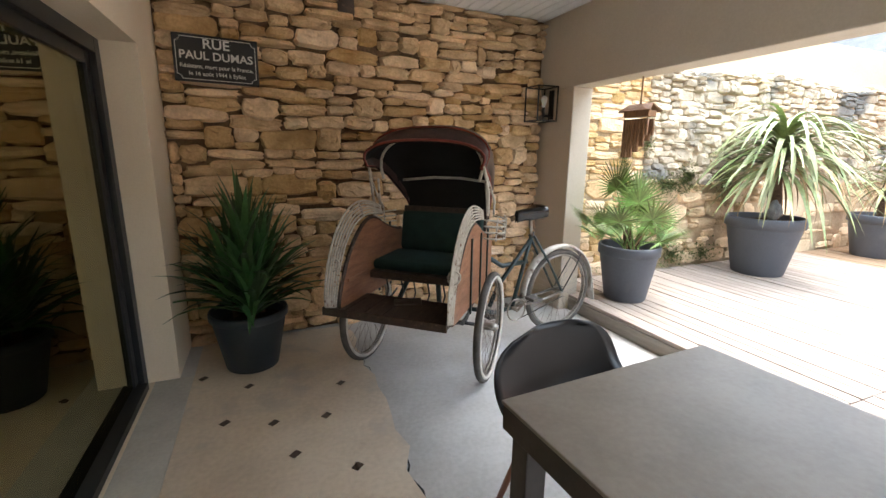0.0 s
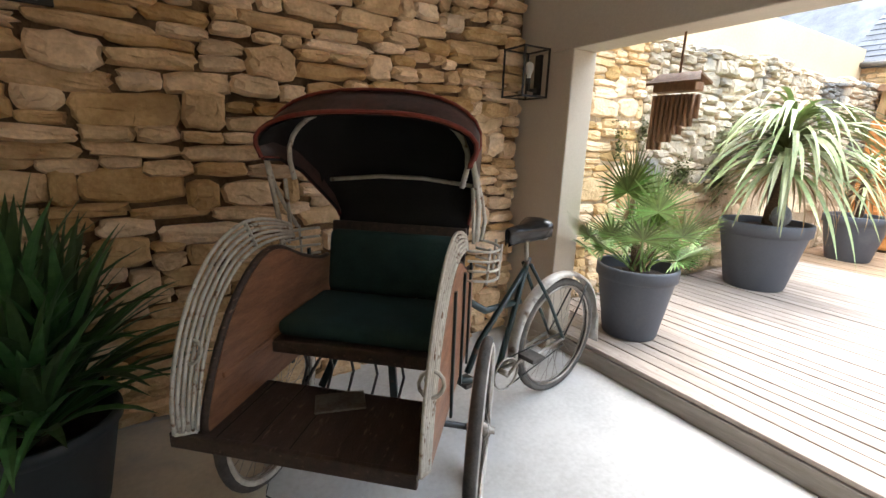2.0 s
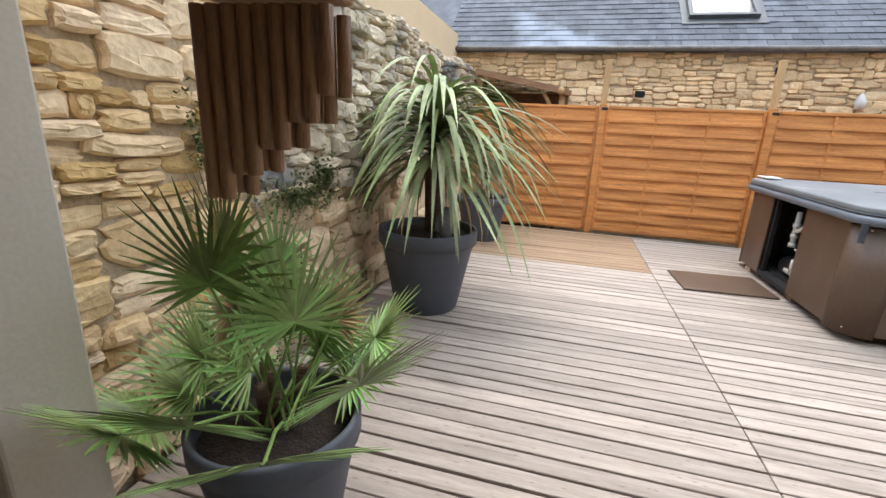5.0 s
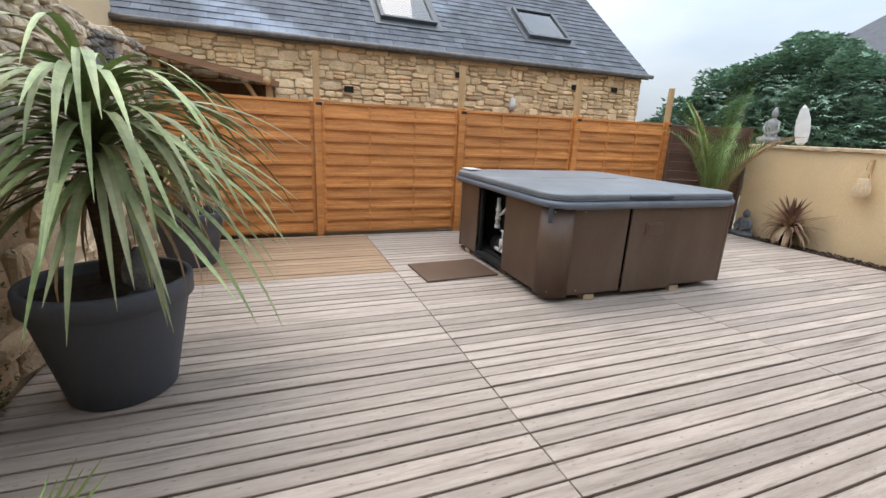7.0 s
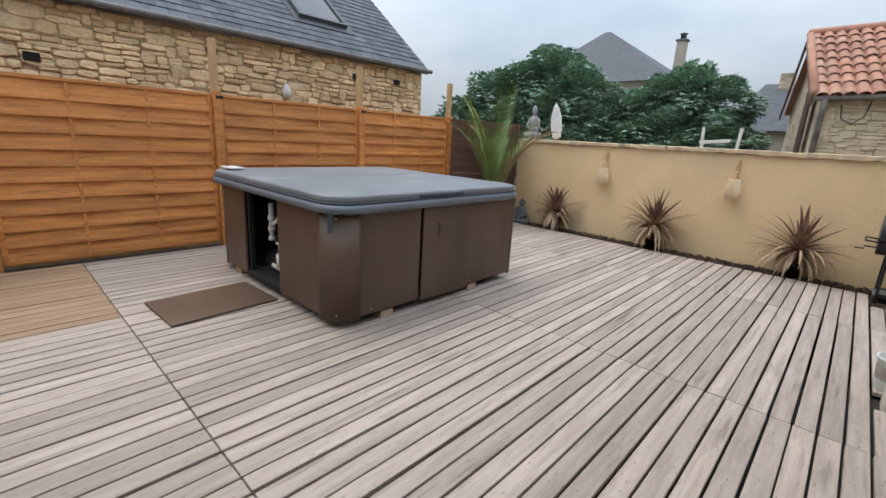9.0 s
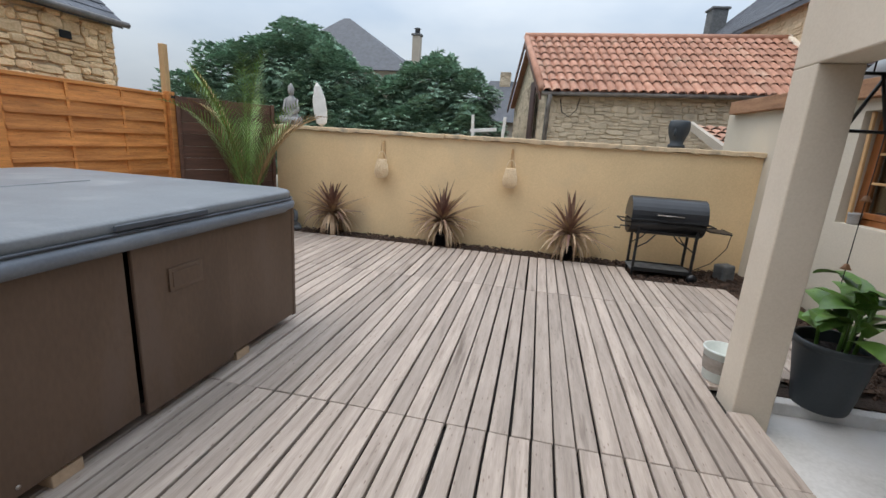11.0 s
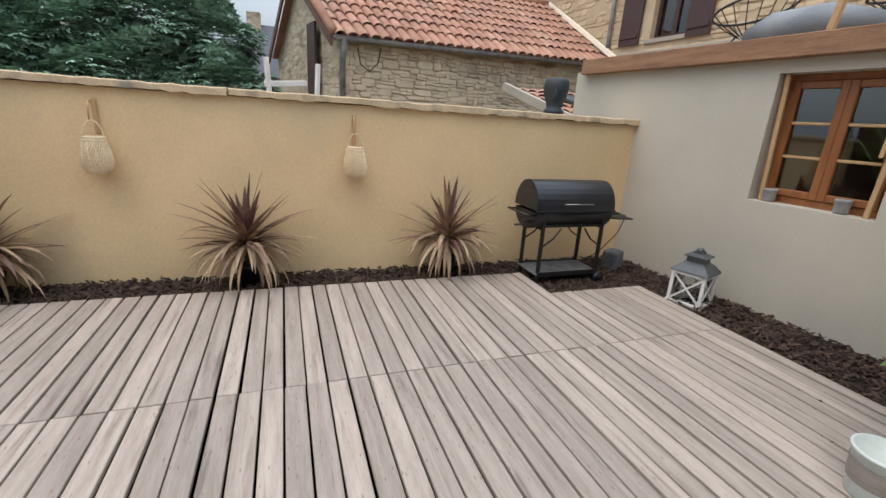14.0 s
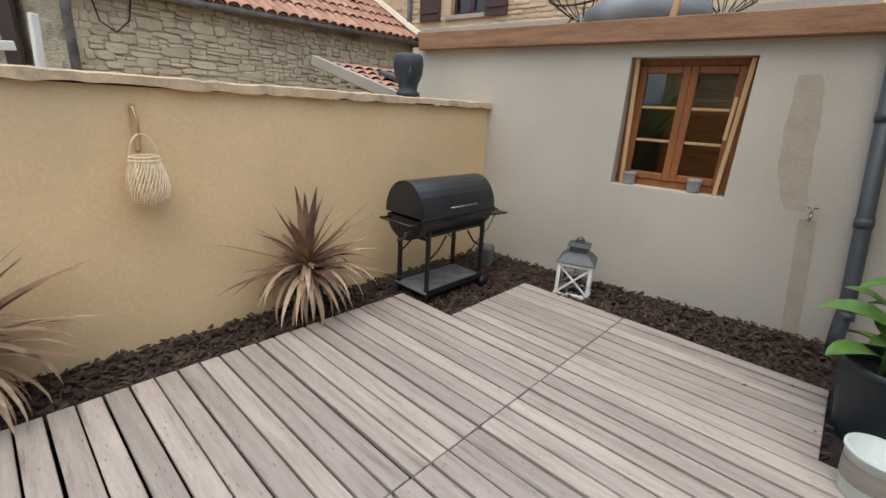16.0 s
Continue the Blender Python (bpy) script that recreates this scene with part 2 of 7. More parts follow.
M["mulch_bed"] = material("dark_soil", (0.045, 0.028, 0.02), 0.98, (0.02, 0.012, 0.009), 12, 80, 0.6, 1.0, bump_dist=0.03)
M["mulch"] = island_tint(material("bark_chip", (0.08, 0.046, 0.03), 0.92, (0.022, 0.013, 0.009), 20, 90, 0.6, 0.5), 0.5)
M["ground"] = material("pale_earth", (0.30, 0.27, 0.21), 0.95, (0.2, 0.18, 0.13), 0.4, 12, 0.6, 0.3)
M["black_metal"] = material("black_powder_coat", (0.012, 0.012, 0.013), 0.42, (0.008, 0.008, 0.009), 8, 60, 0.5, 0.05)
M["frame"] = material("anthracite_frame", (0.02, 0.022, 0.024), 0.4, (0.014, 0.015, 0.017), 5, 50, 0.5, 0.03)
M["pane"] = glass("door_glass", (0.75, 0.80, 0.62), see=5.0, mirror=(0.90, 0.86, 0.58))
M["pot"] = material("grey_plastic_pot", (0.085, 0.095, 0.115), 0.62, (0.07, 0.078, 0.095), 3, 50, 0.5, 0.08, stain=(0.12, 0.125, 0.135), stain_scale=4, stain_cut=(0.6, 0.85), bump_dist=0.003)
M["pot_dark"] = material("dark_slate_pot", (0.028, 0.036, 0.042), 0.55, (0.02, 0.027, 0.032), 3, 50, 0.5, 0.08)
M["soil"] = material("potting_soil", (0.04, 0.026, 0.018), 0.98, (0.018, 0.012, 0.009), 25, 120, 0.6, 1.0, bump_dist=0.02)


# ---- mesh helpers ----
def box(bm, x0, x1, y0, y1, z0, z1, m=None):
    vs = [bm.verts.new(v) for v in ((x0, y0, z0), (x1, y0, z0), (x1, y1, z0), (x0, y1, z0), (x0, y0, z1), (x1, y0, z1), (x1, y1, z1), (x0, y1, z1))]
    for f in ((3, 2, 1, 0), (4, 5, 6, 7), (0, 1, 5, 4), (1, 2, 6, 5), (2, 3, 7, 6), (3, 0, 4, 7)):
        bm.faces.new([vs[i] for i in f])
    if m is not None:
        bmesh.ops.transform(bm, matrix=m, verts=vs)
    return vs


def bevel(bm, w, seg=2):
    bmesh.ops.bevel(bm, geom=bm.edges[:], offset=w, segments=seg, affect="EDGES", profile=0.5)
    return bm


def bbox(x0, x1, y0, y1, z0, z1, w=0.0, seg=2, m=None):
    """A bmesh with one box, its edges rounded by w."""
    bm = bmesh.new()
    box(bm, x0, x1, y0, y1, z0, z1, m)
    return bevel(bm, w, seg) if w else bm


def mesh_of(name, bm, smooth=False):
    me = bpy.data.meshes.new(name)
    bmesh.ops.recalc_face_normals(bm, faces=bm.faces[:])
    bm.to_mesh(me)
    bm.free()
    if smooth:
        me.polygons.foreach_set("use_smooth", [True] * len(me.polygons))
    return me


def part(name, bm, mat, parent=None, label="", smooth=False, m=None):
    """Links a bmesh as one mesh object under a thing or a part."""
    me = mesh_of(name, bm, smooth)
    me.materials.append(mat)
    ob = new(name, me)
    if parent is not None:
        ob.parent = parent
    if m is not None:
        ob.matrix_basis = m
    return tagged(ob, label)


def thing(name, m, label, category, group="", kind=""):
    ob = new(name)
    ob.matrix_basis = m
    return tagged(ob, label, category, group, kind)


def structure(name, bm, mat, label, category, smooth=False, m=None):
    return tagged(part(name, bm, mat, None, "", smooth, m), label, category, "", "structure")


def tube(bm, points, r, sides=8, closed=False, cap=True):
    """A round bar along points; r is one radius or one for each point."""
    pts = [Vector(p) for p in points]
    n = len(pts)
    rad = r if isinstance(r, (list, tuple)) else [r] * n
    rings, up = [], None
    for i, p in enumerate(pts):
        a = pts[(i - 1) % n] if closed else pts[max(i - 1, 0)]
        b = pts[(i + 1) % n] if closed else pts[min(i + 1, n - 1)]
        d = (b - a).normalized()
        if up is None:
            up = d.orthogonal().normalized()
        up = (up - d * up.dot(d)).normalized()
        side = d.cross(up)
        rings.append([bm.verts.new(p + (up * math.cos(2 * math.pi * k / sides) + side * math.sin(2 * math.pi * k / sides)) * rad[i]) for k in range(sides)])
    for i in range(n if closed else n - 1):
        a, b = rings[i], rings[(i + 1) % n]
        for k in range(sides):
            bm.faces.new((a[k], a[(k + 1) % sides], b[(k + 1) % sides], b[k]))
    if cap and not closed:
        bm.faces.new(rings[0][::-1])
        bm.faces.new(rings[-1])
    return bm


def smooth(points, n=4):
    """Points along a soft curve through the given ones."""
    p = [Vector(q) for q in points]
    p = [p[0] * 2 - p[1]] + p + [p[-1] * 2 - p[-2]]
    out = []
    for a, b, c, d in zip(p, p[1:], p[2:], p[3:]):
        for i in range(n):
            t = i / n
            out.append(0.5 * (2 * b + (c - a) * t + (2 * a - 5 * b + 4 * c - d) * t * t + (3 * b - a - 3 * c + d) * t ** 3))
    return out + [p[-2]]


def lathe(bm, profile, sides=32, m=None):
    """A turned shape from (radius, height) pairs."""
    rings = []
    for r, z in profile:
        if r < 1e-6:
            rings.append([bm.verts.new((0, 0, z))])
        else:
            rings.append([bm.verts.new((r * math.cos(2 * math.pi * k / sides), r * math.sin(2 * math.pi * k / sides), z)) for k in range(sides)])
    for a, b in zip(rings, rings[1:]):
        for k in range(sides):
            k2 = (k + 1) % sides
            if len(a) == 1 and len(b) == 1:
                continue
            if len(a) == 1:
                bm.faces.new((a[0], b[k], b[k2]))
            elif len(b) == 1:
                bm.faces.new((a[k], a[k2], b[0]))
            else:
                bm.faces.new((a[k], a[k2], b[k2], b[k]))
    if m is not None:
        bmesh.ops.transform(bm, matrix=m, verts=[v for r in rings for v in r])
    return bm


def ribbon(bm, points, widths, side, fold=0.0):
    """A leaf blade along points, folded along its middle."""
    rows = []
    for p, w in zip(points, widths):
        p = Vector(p)
        rows.append((bm.verts.new(p - side * w), bm.verts.new(p - Vector((0, 0, fold * w))), bm.verts.new(p + side * w)))
    for a, b in zip(rows, rows[1:]):
        bm.faces.new((a[0], a[1], b[1], b[0]))
        bm.faces.new((a[1], a[2], b[2], b[1]))
    return bm


def arc(c, r, a0, a1, n, u=(1, 0, 0), v=(0, 0, 1)):
    """Points on an arc in the plane of u and v, in degrees."""
    c, u, v = Vector(c), Vector(u), Vector(v)
    return [c + u * (r * math.cos(radians(a0 + (a1 - a0) * i / n))) + v * (r * math.sin(radians(a0 + (a1 - a0) * i / n))) for i in range(n + 1)]

def stone_mesh(rng, w, h, d):
    """One split stone: an uneven, often tapering outline with a broad rough face; its back lies at y 0 and it stands out by d."""
    hw, hh, out = 0.5 * w, 0.5 * h, []
    left, right, lean = rng.uniform(0.72, 1.0), rng.uniform(0.72, 1.0), rng.uniform(-0.05, 0.05)
    p = rng.uniform(5.0, 12.0)
    for deg in (0, 24, 42, 62, 88, 116, 138, 156, 180, 206, 224, 248, 272, 296, 318, 338):
        a = radians(deg + rng.uniform(-7, 7))
        c, q = math.cos(a), math.sin(a)
        r = (abs(c) ** p + abs(q) ** p) ** (-1 / p) * rng.uniform(0.93, 1.04)
        if deg % 90 > 20 and rng.random() < 0.25:
            r *= rng.uniform(0.84, 0.94)
        x, z = hw * r * c, hh * r * q
        t = 0.5 + 0.5 * max(-1, min(1, x / hw))
        out.append((x, z * (left + (right - left) * t + 0.10 * math.sin(math.pi * t)) + lean * x))
    n = len(out)
    tx, tz = rng.uniform(-0.35, 0.35) * d / w, rng.uniform(-0.2, 0.5) * d / h
    ox, oz = rng.uniform(-0.2, 0.2) * w, rng.uniform(-0.18, 0.18) * h
    rim = min(0.014, 0.16 * h)
    kx, kz = 1 - rim / hw, 1 - rim / hh
    verts = [(x, 0.06, z) for x, z in out]
    verts += [(x, -d * 0.62, z) for x, z in out]
    verts += [(x * kx, -d * rng.uniform(0.88, 1.0) + x * tx + z * tz, z * kz) for x, z in out]
    verts += [(x * 0.5 + ox, -d * rng.uniform(0.94, 1.16) + x * 0.5 * tx + z * 0.5 * tz, z * 0.5 + oz) for x, z in out]
    faces = []
    for r in (0, n, 2 * n):
        for i in range(n):
            j = (i + 1) % n
            faces.append((r + i, r + j, r + n + j, r + n + i))
    faces.append(tuple(range(3 * n, 4 * n)))
    return verts, faces


# ---- the large structure ----
F = -0.14          # terrace floor; the deck's top is at 0
W = 3.02           # inner face of the terrace's open front
DEPTH = 0.20       # its thickness

structure("ground", bbox(-300, 300, -300, 300, -0.6, -0.5), M["ground"], "pale earth ground under and round the yard", "ground")
structure("floor_terrace", bbox(-0.03, 3.12, -2.25, 3.6, F - 0.3, F), M["concrete"], "worn grey concrete terrace floor with pale scuffs", "floor")
structure("wall_south_house", bbox(-0.26, 1.47, -2.55, -2.33, F - 0.3, 2.45), M["white"], "off-white rendered house wall behind the terrace", "wall")


def wall_with_hole(name, x0, x1, y0, y1, z0, z1, hy0, hy1, hz0, hz1, mat, label):
    """A wall in the yz plane with one rectangular opening."""
    bm = bmesh.new()
    for a in ((y0, hy0, z0, z1), (hy1, y1, z0, z1), (hy0, hy1, hz1, z1), (hy0, hy1, z0, hz0)):
        if a[1] - a[0] > 1e-4 and a[3] - a[2] > 1e-4:
            box(bm, x0, x1, *a)
    return structure(name, bm, mat, label, "wall")


wall_with_hole("wall_west", -0.32, -0.03, -2.33, 3.6, F - 0.3, 2.6, -1.6, 2.88, F, 1.84, M["plaster"], "beige rendered house wall round the glazed sliding door")
structure("floor_inside", bbox(-4.2, -0.32, -2.6, 3.6, F - 0.3, F), M["tile"], "beige tiled floor inside the house", "floor")
# the opening is added, out of view, to let sky light into the room
wall_with_hole("wall_inside", -4.4, -4.2, -2.6, 3.6, F, 2.6, -0.4, 1.6, 0.8, 2.0, M["plaster"], "pale inner wall of the house with an unseen opening added for light")
structure("wall_inside_north", bbox(-4.2, -0.32, 3.6, 3.8, F, 2.6), M["plaster"], "pale inner end wall of the house", "wall")
structure("wall_inside_south", bbox(-4.2, -0.32, -2.8, -2.6, F, 2.6), M["plaster"], "pale inner south wall of the house", "wall")
structure("ceiling_inside", bbox(-4.4, -0.32, -2.8, 3.8, 2.6, 2.7), M["ceiling"], "white ceiling inside the house", "ceiling")
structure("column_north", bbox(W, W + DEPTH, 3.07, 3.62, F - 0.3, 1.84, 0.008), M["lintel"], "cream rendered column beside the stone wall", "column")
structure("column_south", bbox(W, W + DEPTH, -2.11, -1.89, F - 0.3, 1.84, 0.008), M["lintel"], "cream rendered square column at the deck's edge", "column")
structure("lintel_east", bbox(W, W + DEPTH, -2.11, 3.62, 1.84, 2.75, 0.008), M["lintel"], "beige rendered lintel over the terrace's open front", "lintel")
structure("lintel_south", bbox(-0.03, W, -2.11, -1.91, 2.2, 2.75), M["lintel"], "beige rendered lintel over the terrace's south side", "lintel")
bm = bmesh.new()
x = -0.3
while x < W - 0.001:
    x1 = min(x + 0.1, W)
    box(bm, x, x1 - 0.006, -1.91, 3.6, 2.45, 2.47)
    x = x1
box(bm, -0.3, W, -1.91, 3.6, 2.472, 2.6)
structure("ceiling", bm, M["ceiling"], "white tongue-and-groove boarded ceiling over the terrace", "ceiling")
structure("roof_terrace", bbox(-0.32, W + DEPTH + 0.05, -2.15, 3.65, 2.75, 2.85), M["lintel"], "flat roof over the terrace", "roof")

# mortar backing of the stone walls; the stones come last
NORTH = pose(-0.03, 3.37, 0, 0, 0, math.degrees(math.atan2(0.16, 3.05)))
structure("wall_north", bbox(0, 3.05, 0.03, 0.45, F - 0.3, 2.6, m=NORTH), M["mortar"], "golden dry-laid rubble stone wall, earth joints coloured dark as in shade", "wall")
structure("wall_garden", bbox(3.22, 9.6, 3.53, 3.95, -0.5, 2.16), M["mortar_pale"], "tall weathered rubble stone garden wall", "wall")

# yellow wall, white wall
bm = bmesh.new()
box(bm, 1.6, 8.30, -5.62, -5.38, -0.5, 1.42)
structure("wall_yellow", bm, M["yellow"], "ochre-yellow rendered garden wall with hairline stains", "wall")
WHITE = pose(1.83, -5.38, 0, 0, 0, math.degrees(math.atan2(0.36, 3.1)))   # its outer face runs north along local y
WIN = (1.28, 2.12, 0.87, 1.865)

bm = bmesh.new()
for a in ((-1.0, WIN[0], -0.5, 2.0), (WIN[1], 3.10, -0.5, 2.0), (WIN[0], WIN[1], WIN[3], 2.0), (WIN[0], WIN[1], -0.5, WIN[2])):
    box(bm, -0.30, 0.0, *a)
structure("wall_white", bm, M["white"], "off-white rendered house wall with a recessed window", "wall", m=WHITE)
structure("wall_room_back", bbox(-2.2, -2.1, -1.0, 3.0, -0.3, 2.0, m=WHITE), M["plaster"], "dim inner wall of the room behind the window", "wall")
structure("ceiling_room", bbox(-2.1, -0.3, -1.0, 3.0, 1.95, 2.0, m=WHITE), M["ceiling"], "dim ceiling of the room behind the window", "ceiling")
structure("wall_room_side", bbox(-2.1, -0.3, -1.1, -1.0, -0.3, 2.0, m=WHITE), M["plaster"], "dim side wall of the room", "wall")
structure("floor_room", bbox(-2.1, -0.3, -1.0, 3.0, -0.3, -0.1, m=WHITE), M["tile"], "dim floor of the room behind the window", "floor")

structure("mulch_ground", bbox(1.2, 8.4, -5.40, -2.25, -0.5, -0.05), M["mulch_bed"], "dark soil bed along the walls", "bed")
structure("bed_kerb", bbox(1.45, 3.10, -2.36, -2.17, -0.5, -0.06, 0.01), M["concrete"], "pale concrete kerb between terrace and bed", "kerb")
structure("deck_base", bbox(3.15, 9.3, -4.9, 3.52, -0.5, -0.05), M["under"], "near-black sheet below the deck boards, gap shade in its colour", "deck")
structure("deck_base_side", bbox(2.4, 3.13, -4.38, -2.37, -0.5, -0.045), M["under"], "near-black sheet below the deck's side strip, gap shade in its colour", "deck")
structure("deck_riser", bbox(3.12, 3.15, -2.25, 3.06, F - 0.2, -0.032, 0.004), M["riser"], "grey wooden riser along the deck's step", "step")
# ---- more materials ----
M["wood_brown"] = material("worn_red_brown_wood", (0.40, 0.19, 0.10), 0.42, (0.20, 0.088, 0.048), 4, 30, 0.6, 0.3, stretch=(1.5, 1.5, 8), stain=(0.30, 0.16, 0.09), stain_scale=5, stain_cut=(0.58, 0.75))
M["wood_dark"] = material("dark_worn_plank", (0.075, 0.046, 0.033), 0.5, (0.03, 0.018, 0.013), 5, 40, 0.6, 0.4, stretch=(8, 2, 8), stain=(0.2, 0.13, 0.09), stain_scale=9, stain_cut=(0.62, 0.72))
M["green_cloth"] = material("dark_green_cloth", (0.018, 0.052, 0.046), 0.85, (0.011, 0.034, 0.030), 12, 150, 0.5, 0.3)
M["leather"] = material("dark_brown_leatherette", (0.075, 0.034, 0.028), 0.42, (0.022, 0.012, 0.011), 5, 50, 0.6, 0.25, stain=(0.11, 0.06, 0.05), stain_scale=4, stain_cut=(0.6, 0.8))
M["lining"] = material("black_hood_lining", (0.012, 0.012, 0.012), 0.9, (0.007, 0.007, 0.007), 8, 80, 0.5, 0.2)
M["red_trim"] = material("red_piping", (0.27, 0.045, 0.026), 0.6, (0.14, 0.024, 0.015), 12, 60)
M["white_iron"] = material("chipped_white_iron", (0.66, 0.63, 0.56), 0.5, (0.45, 0.41, 0.34), 12, 70, 0.5, 0.3, stain=(0.20, 0.11, 0.06), stain_scale=26, stain_cut=(0.60, 0.68))
M["tyre"] = material("worn_grey_tyre", (0.11, 0.10, 0.09), 0.85, (0.05, 0.046, 0.042), 14, 80, 0.6, 0.5)
M["whitewall"] = material("whitewall_rubber", (0.66, 0.64, 0.58), 0.7, (0.42, 0.40, 0.36), 10, 60)
M["steel"] = material("dull_steel", (0.42, 0.40, 0.37), 0.35, (0.22, 0.18, 0.14), 15, 80, 0.6, 0.2, metal=0.9)
M["bike_green"] = material("dark_green_paint", (0.012, 0.035, 0.035), 0.35, (0.008, 0.018, 0.018), 10, 60, 0.5, 0.1, stain=(0.09, 0.05, 0.03), stain_scale=20, stain_cut=(0.63, 0.7))
M["bike_black"] = material("black_bike_paint", (0.015, 0.015, 0.015), 0.35, (0.01, 0.01, 0.01), 10, 60, 0.5, 0.1, stain=(0.08, 0.05, 0.03), stain_scale=20, stain_cut=(0.63, 0.7))
M["saddle"] = material("black_leather_saddle", (0.012, 0.011, 0.011), 0.22, (0.008, 0.007, 0.007), 10, 60, 0.5, 0.1)
M["fender"] = material("scuffed_white_mudguard", (0.62, 0.60, 0.56), 0.35, (0.38, 0.35, 0.31), 5, 50, 0.6, 0.2, stain=(0.16, 0.11, 0.08), stain_scale=10, stain_cut=(0.6, 0.7))
M["enamel"] = material("black_enamel", (0.012, 0.013, 0.016), 0.3, (0.009, 0.01, 0.012), 4, 40, 0.5, 0.03)
M["letter"] = material("white_enamel", (0.75, 0.75, 0.72), 0.4, (0.66, 0.66, 0.63), 6, 40)
M["table"] = material("grey_ceramic_top", (0.34, 0.305, 0.265), 0.42, (0.26, 0.23, 0.195), 4, 60, 0.6, 0.06)
M["table_edge"] = material("brown_table_frame", (0.055, 0.042, 0.034), 0.5, (0.035, 0.027, 0.022), 5, 40, 0.5, 0.1)
M["black_plastic"] = material("black_shell_plastic", (0.010, 0.010, 0.012), 0.33, (0.008, 0.008, 0.009), 5, 50, 0.5, 0.03)
M["leg_wood"] = material("reddish_beech_leg", (0.30, 0.11, 0.055), 0.5, (0.2, 0.07, 0.035), 5, 40, stretch=(6, 6, 1))
M["bamboo"] = material("brown_bamboo", (0.34, 0.18, 0.085), 0.55, (0.18, 0.09, 0.042), 8, 40, 0.6, 0.3, stretch=(6, 6, 1.5))
M["leaf_dark"] = island_tint(material("dark_yucca_leaf", (0.075, 0.16, 0.05), 0.42, (0.035, 0.085, 0.028), 5, 40, 0.6, 0.1, spec=0.4), 0.5, 0.02)
M["leaf_fan"] = island_tint(material("fan_palm_leaf", (0.23, 0.34, 0.095), 0.5, (0.125, 0.205, 0.055), 5, 40, 0.6, 0.1), 0.5, 0.03)
M["leaf_long"] = island_tint(material("strap_leaf", (0.30, 0.335, 0.14), 0.5, (0.135, 0.18, 0.065), 4, 30, 0.6, 0.1, stain=(0.36, 0.30, 0.16), stain_scale=4, stain_cut=(0.62, 0.75)), 0.45, 0.03)
M["leaf_dry"] = island_tint(material("dry_strap_leaf", (0.40, 0.28, 0.14), 0.8, (0.22, 0.14, 0.065), 6, 40, 0.6, 0.2), 0.4)
M["leaf_red"] = island_tint(material("burgundy_leaf", (0.27, 0.155, 0.105), 0.5, (0.12, 0.058, 0.045), 5, 40, 0.6, 0.1, stain=(0.32, 0.21, 0.12), stain_scale=5, stain_cut=(0.50, 0.70)), 0.4, 0.02)
M["leaf_pale"] = island_tint(material("faded_tan_leaf", (0.50, 0.36, 0.23), 0.7, (0.30, 0.19, 0.11), 5, 40, 0.6, 0.1), 0.35)
M["leaf_bright"] = island_tint(material("bright_broad_leaf", (0.15, 0.30, 0.055), 0.4, (0.07, 0.16, 0.03), 5, 30, 0.6, 0.1), 0.35, 0.02)
# leaf green lightened and greyed: distance haze put into the colour
M["leaf_tree"] = island_tint(material("hazed_tree_leaf", (0.26, 0.38, 0.27), 0.7, (0.17, 0.27, 0.19), 3, 20, 0.6, 0.1, spec=0.2), 0.45, 0.02)
M["bark"] = material("fibrous_bark", (0.14, 0.085, 0.05), 0.95, (0.05, 0.03, 0.018), 10, 60, 0.7, 0.8, stretch=(2, 2, 8), bump_dist=0.03)
M["moss"] = island_tint(material("wall_moss", (0.17, 0.20, 0.07), 0.95, (0.085, 0.105, 0.035), 20, 90, 0.6, 0.5), 0.5)
M["grey_stone"] = material("grey_cast_stone", (0.15, 0.155, 0.155), 0.9, (0.075, 0.078, 0.08), 12, 70, 0.6, 0.5)


def arch(half, zside, ztop, n=14, b=0.0, power=2.6):
    """Points of one hood section across the seat, side to side."""
    out = []
    for i in range(n + 1):
        a = math.pi * (1 - i / n)
        c, s = math.cos(a), math.sin(a)
        tuck = 1 - 0.11 * (1 - abs(s)) ** 4
        out.append(Vector((math.copysign(abs(c) ** (2 / power), c) * half * tuck, b, zside + (ztop - zside) * abs(s) ** (2 / power))))
    return out


def skin(bm, rows, thick=0.0):
    """A sheet through rows of points."""
    vs = [[bm.verts.new(p) for p in r] for r in rows]
    for a, b in zip(vs, vs[1:]):
        for k in range(len(a) - 1):
            bm.faces.new((a[k], a[k + 1], b[k + 1], b[k]))
    if thick:
        bmesh.ops.recalc_face_normals(bm, faces=bm.faces[:])
        bmesh.ops.solidify(bm, geom=bm.faces[:], thickness=thick)
    return bm


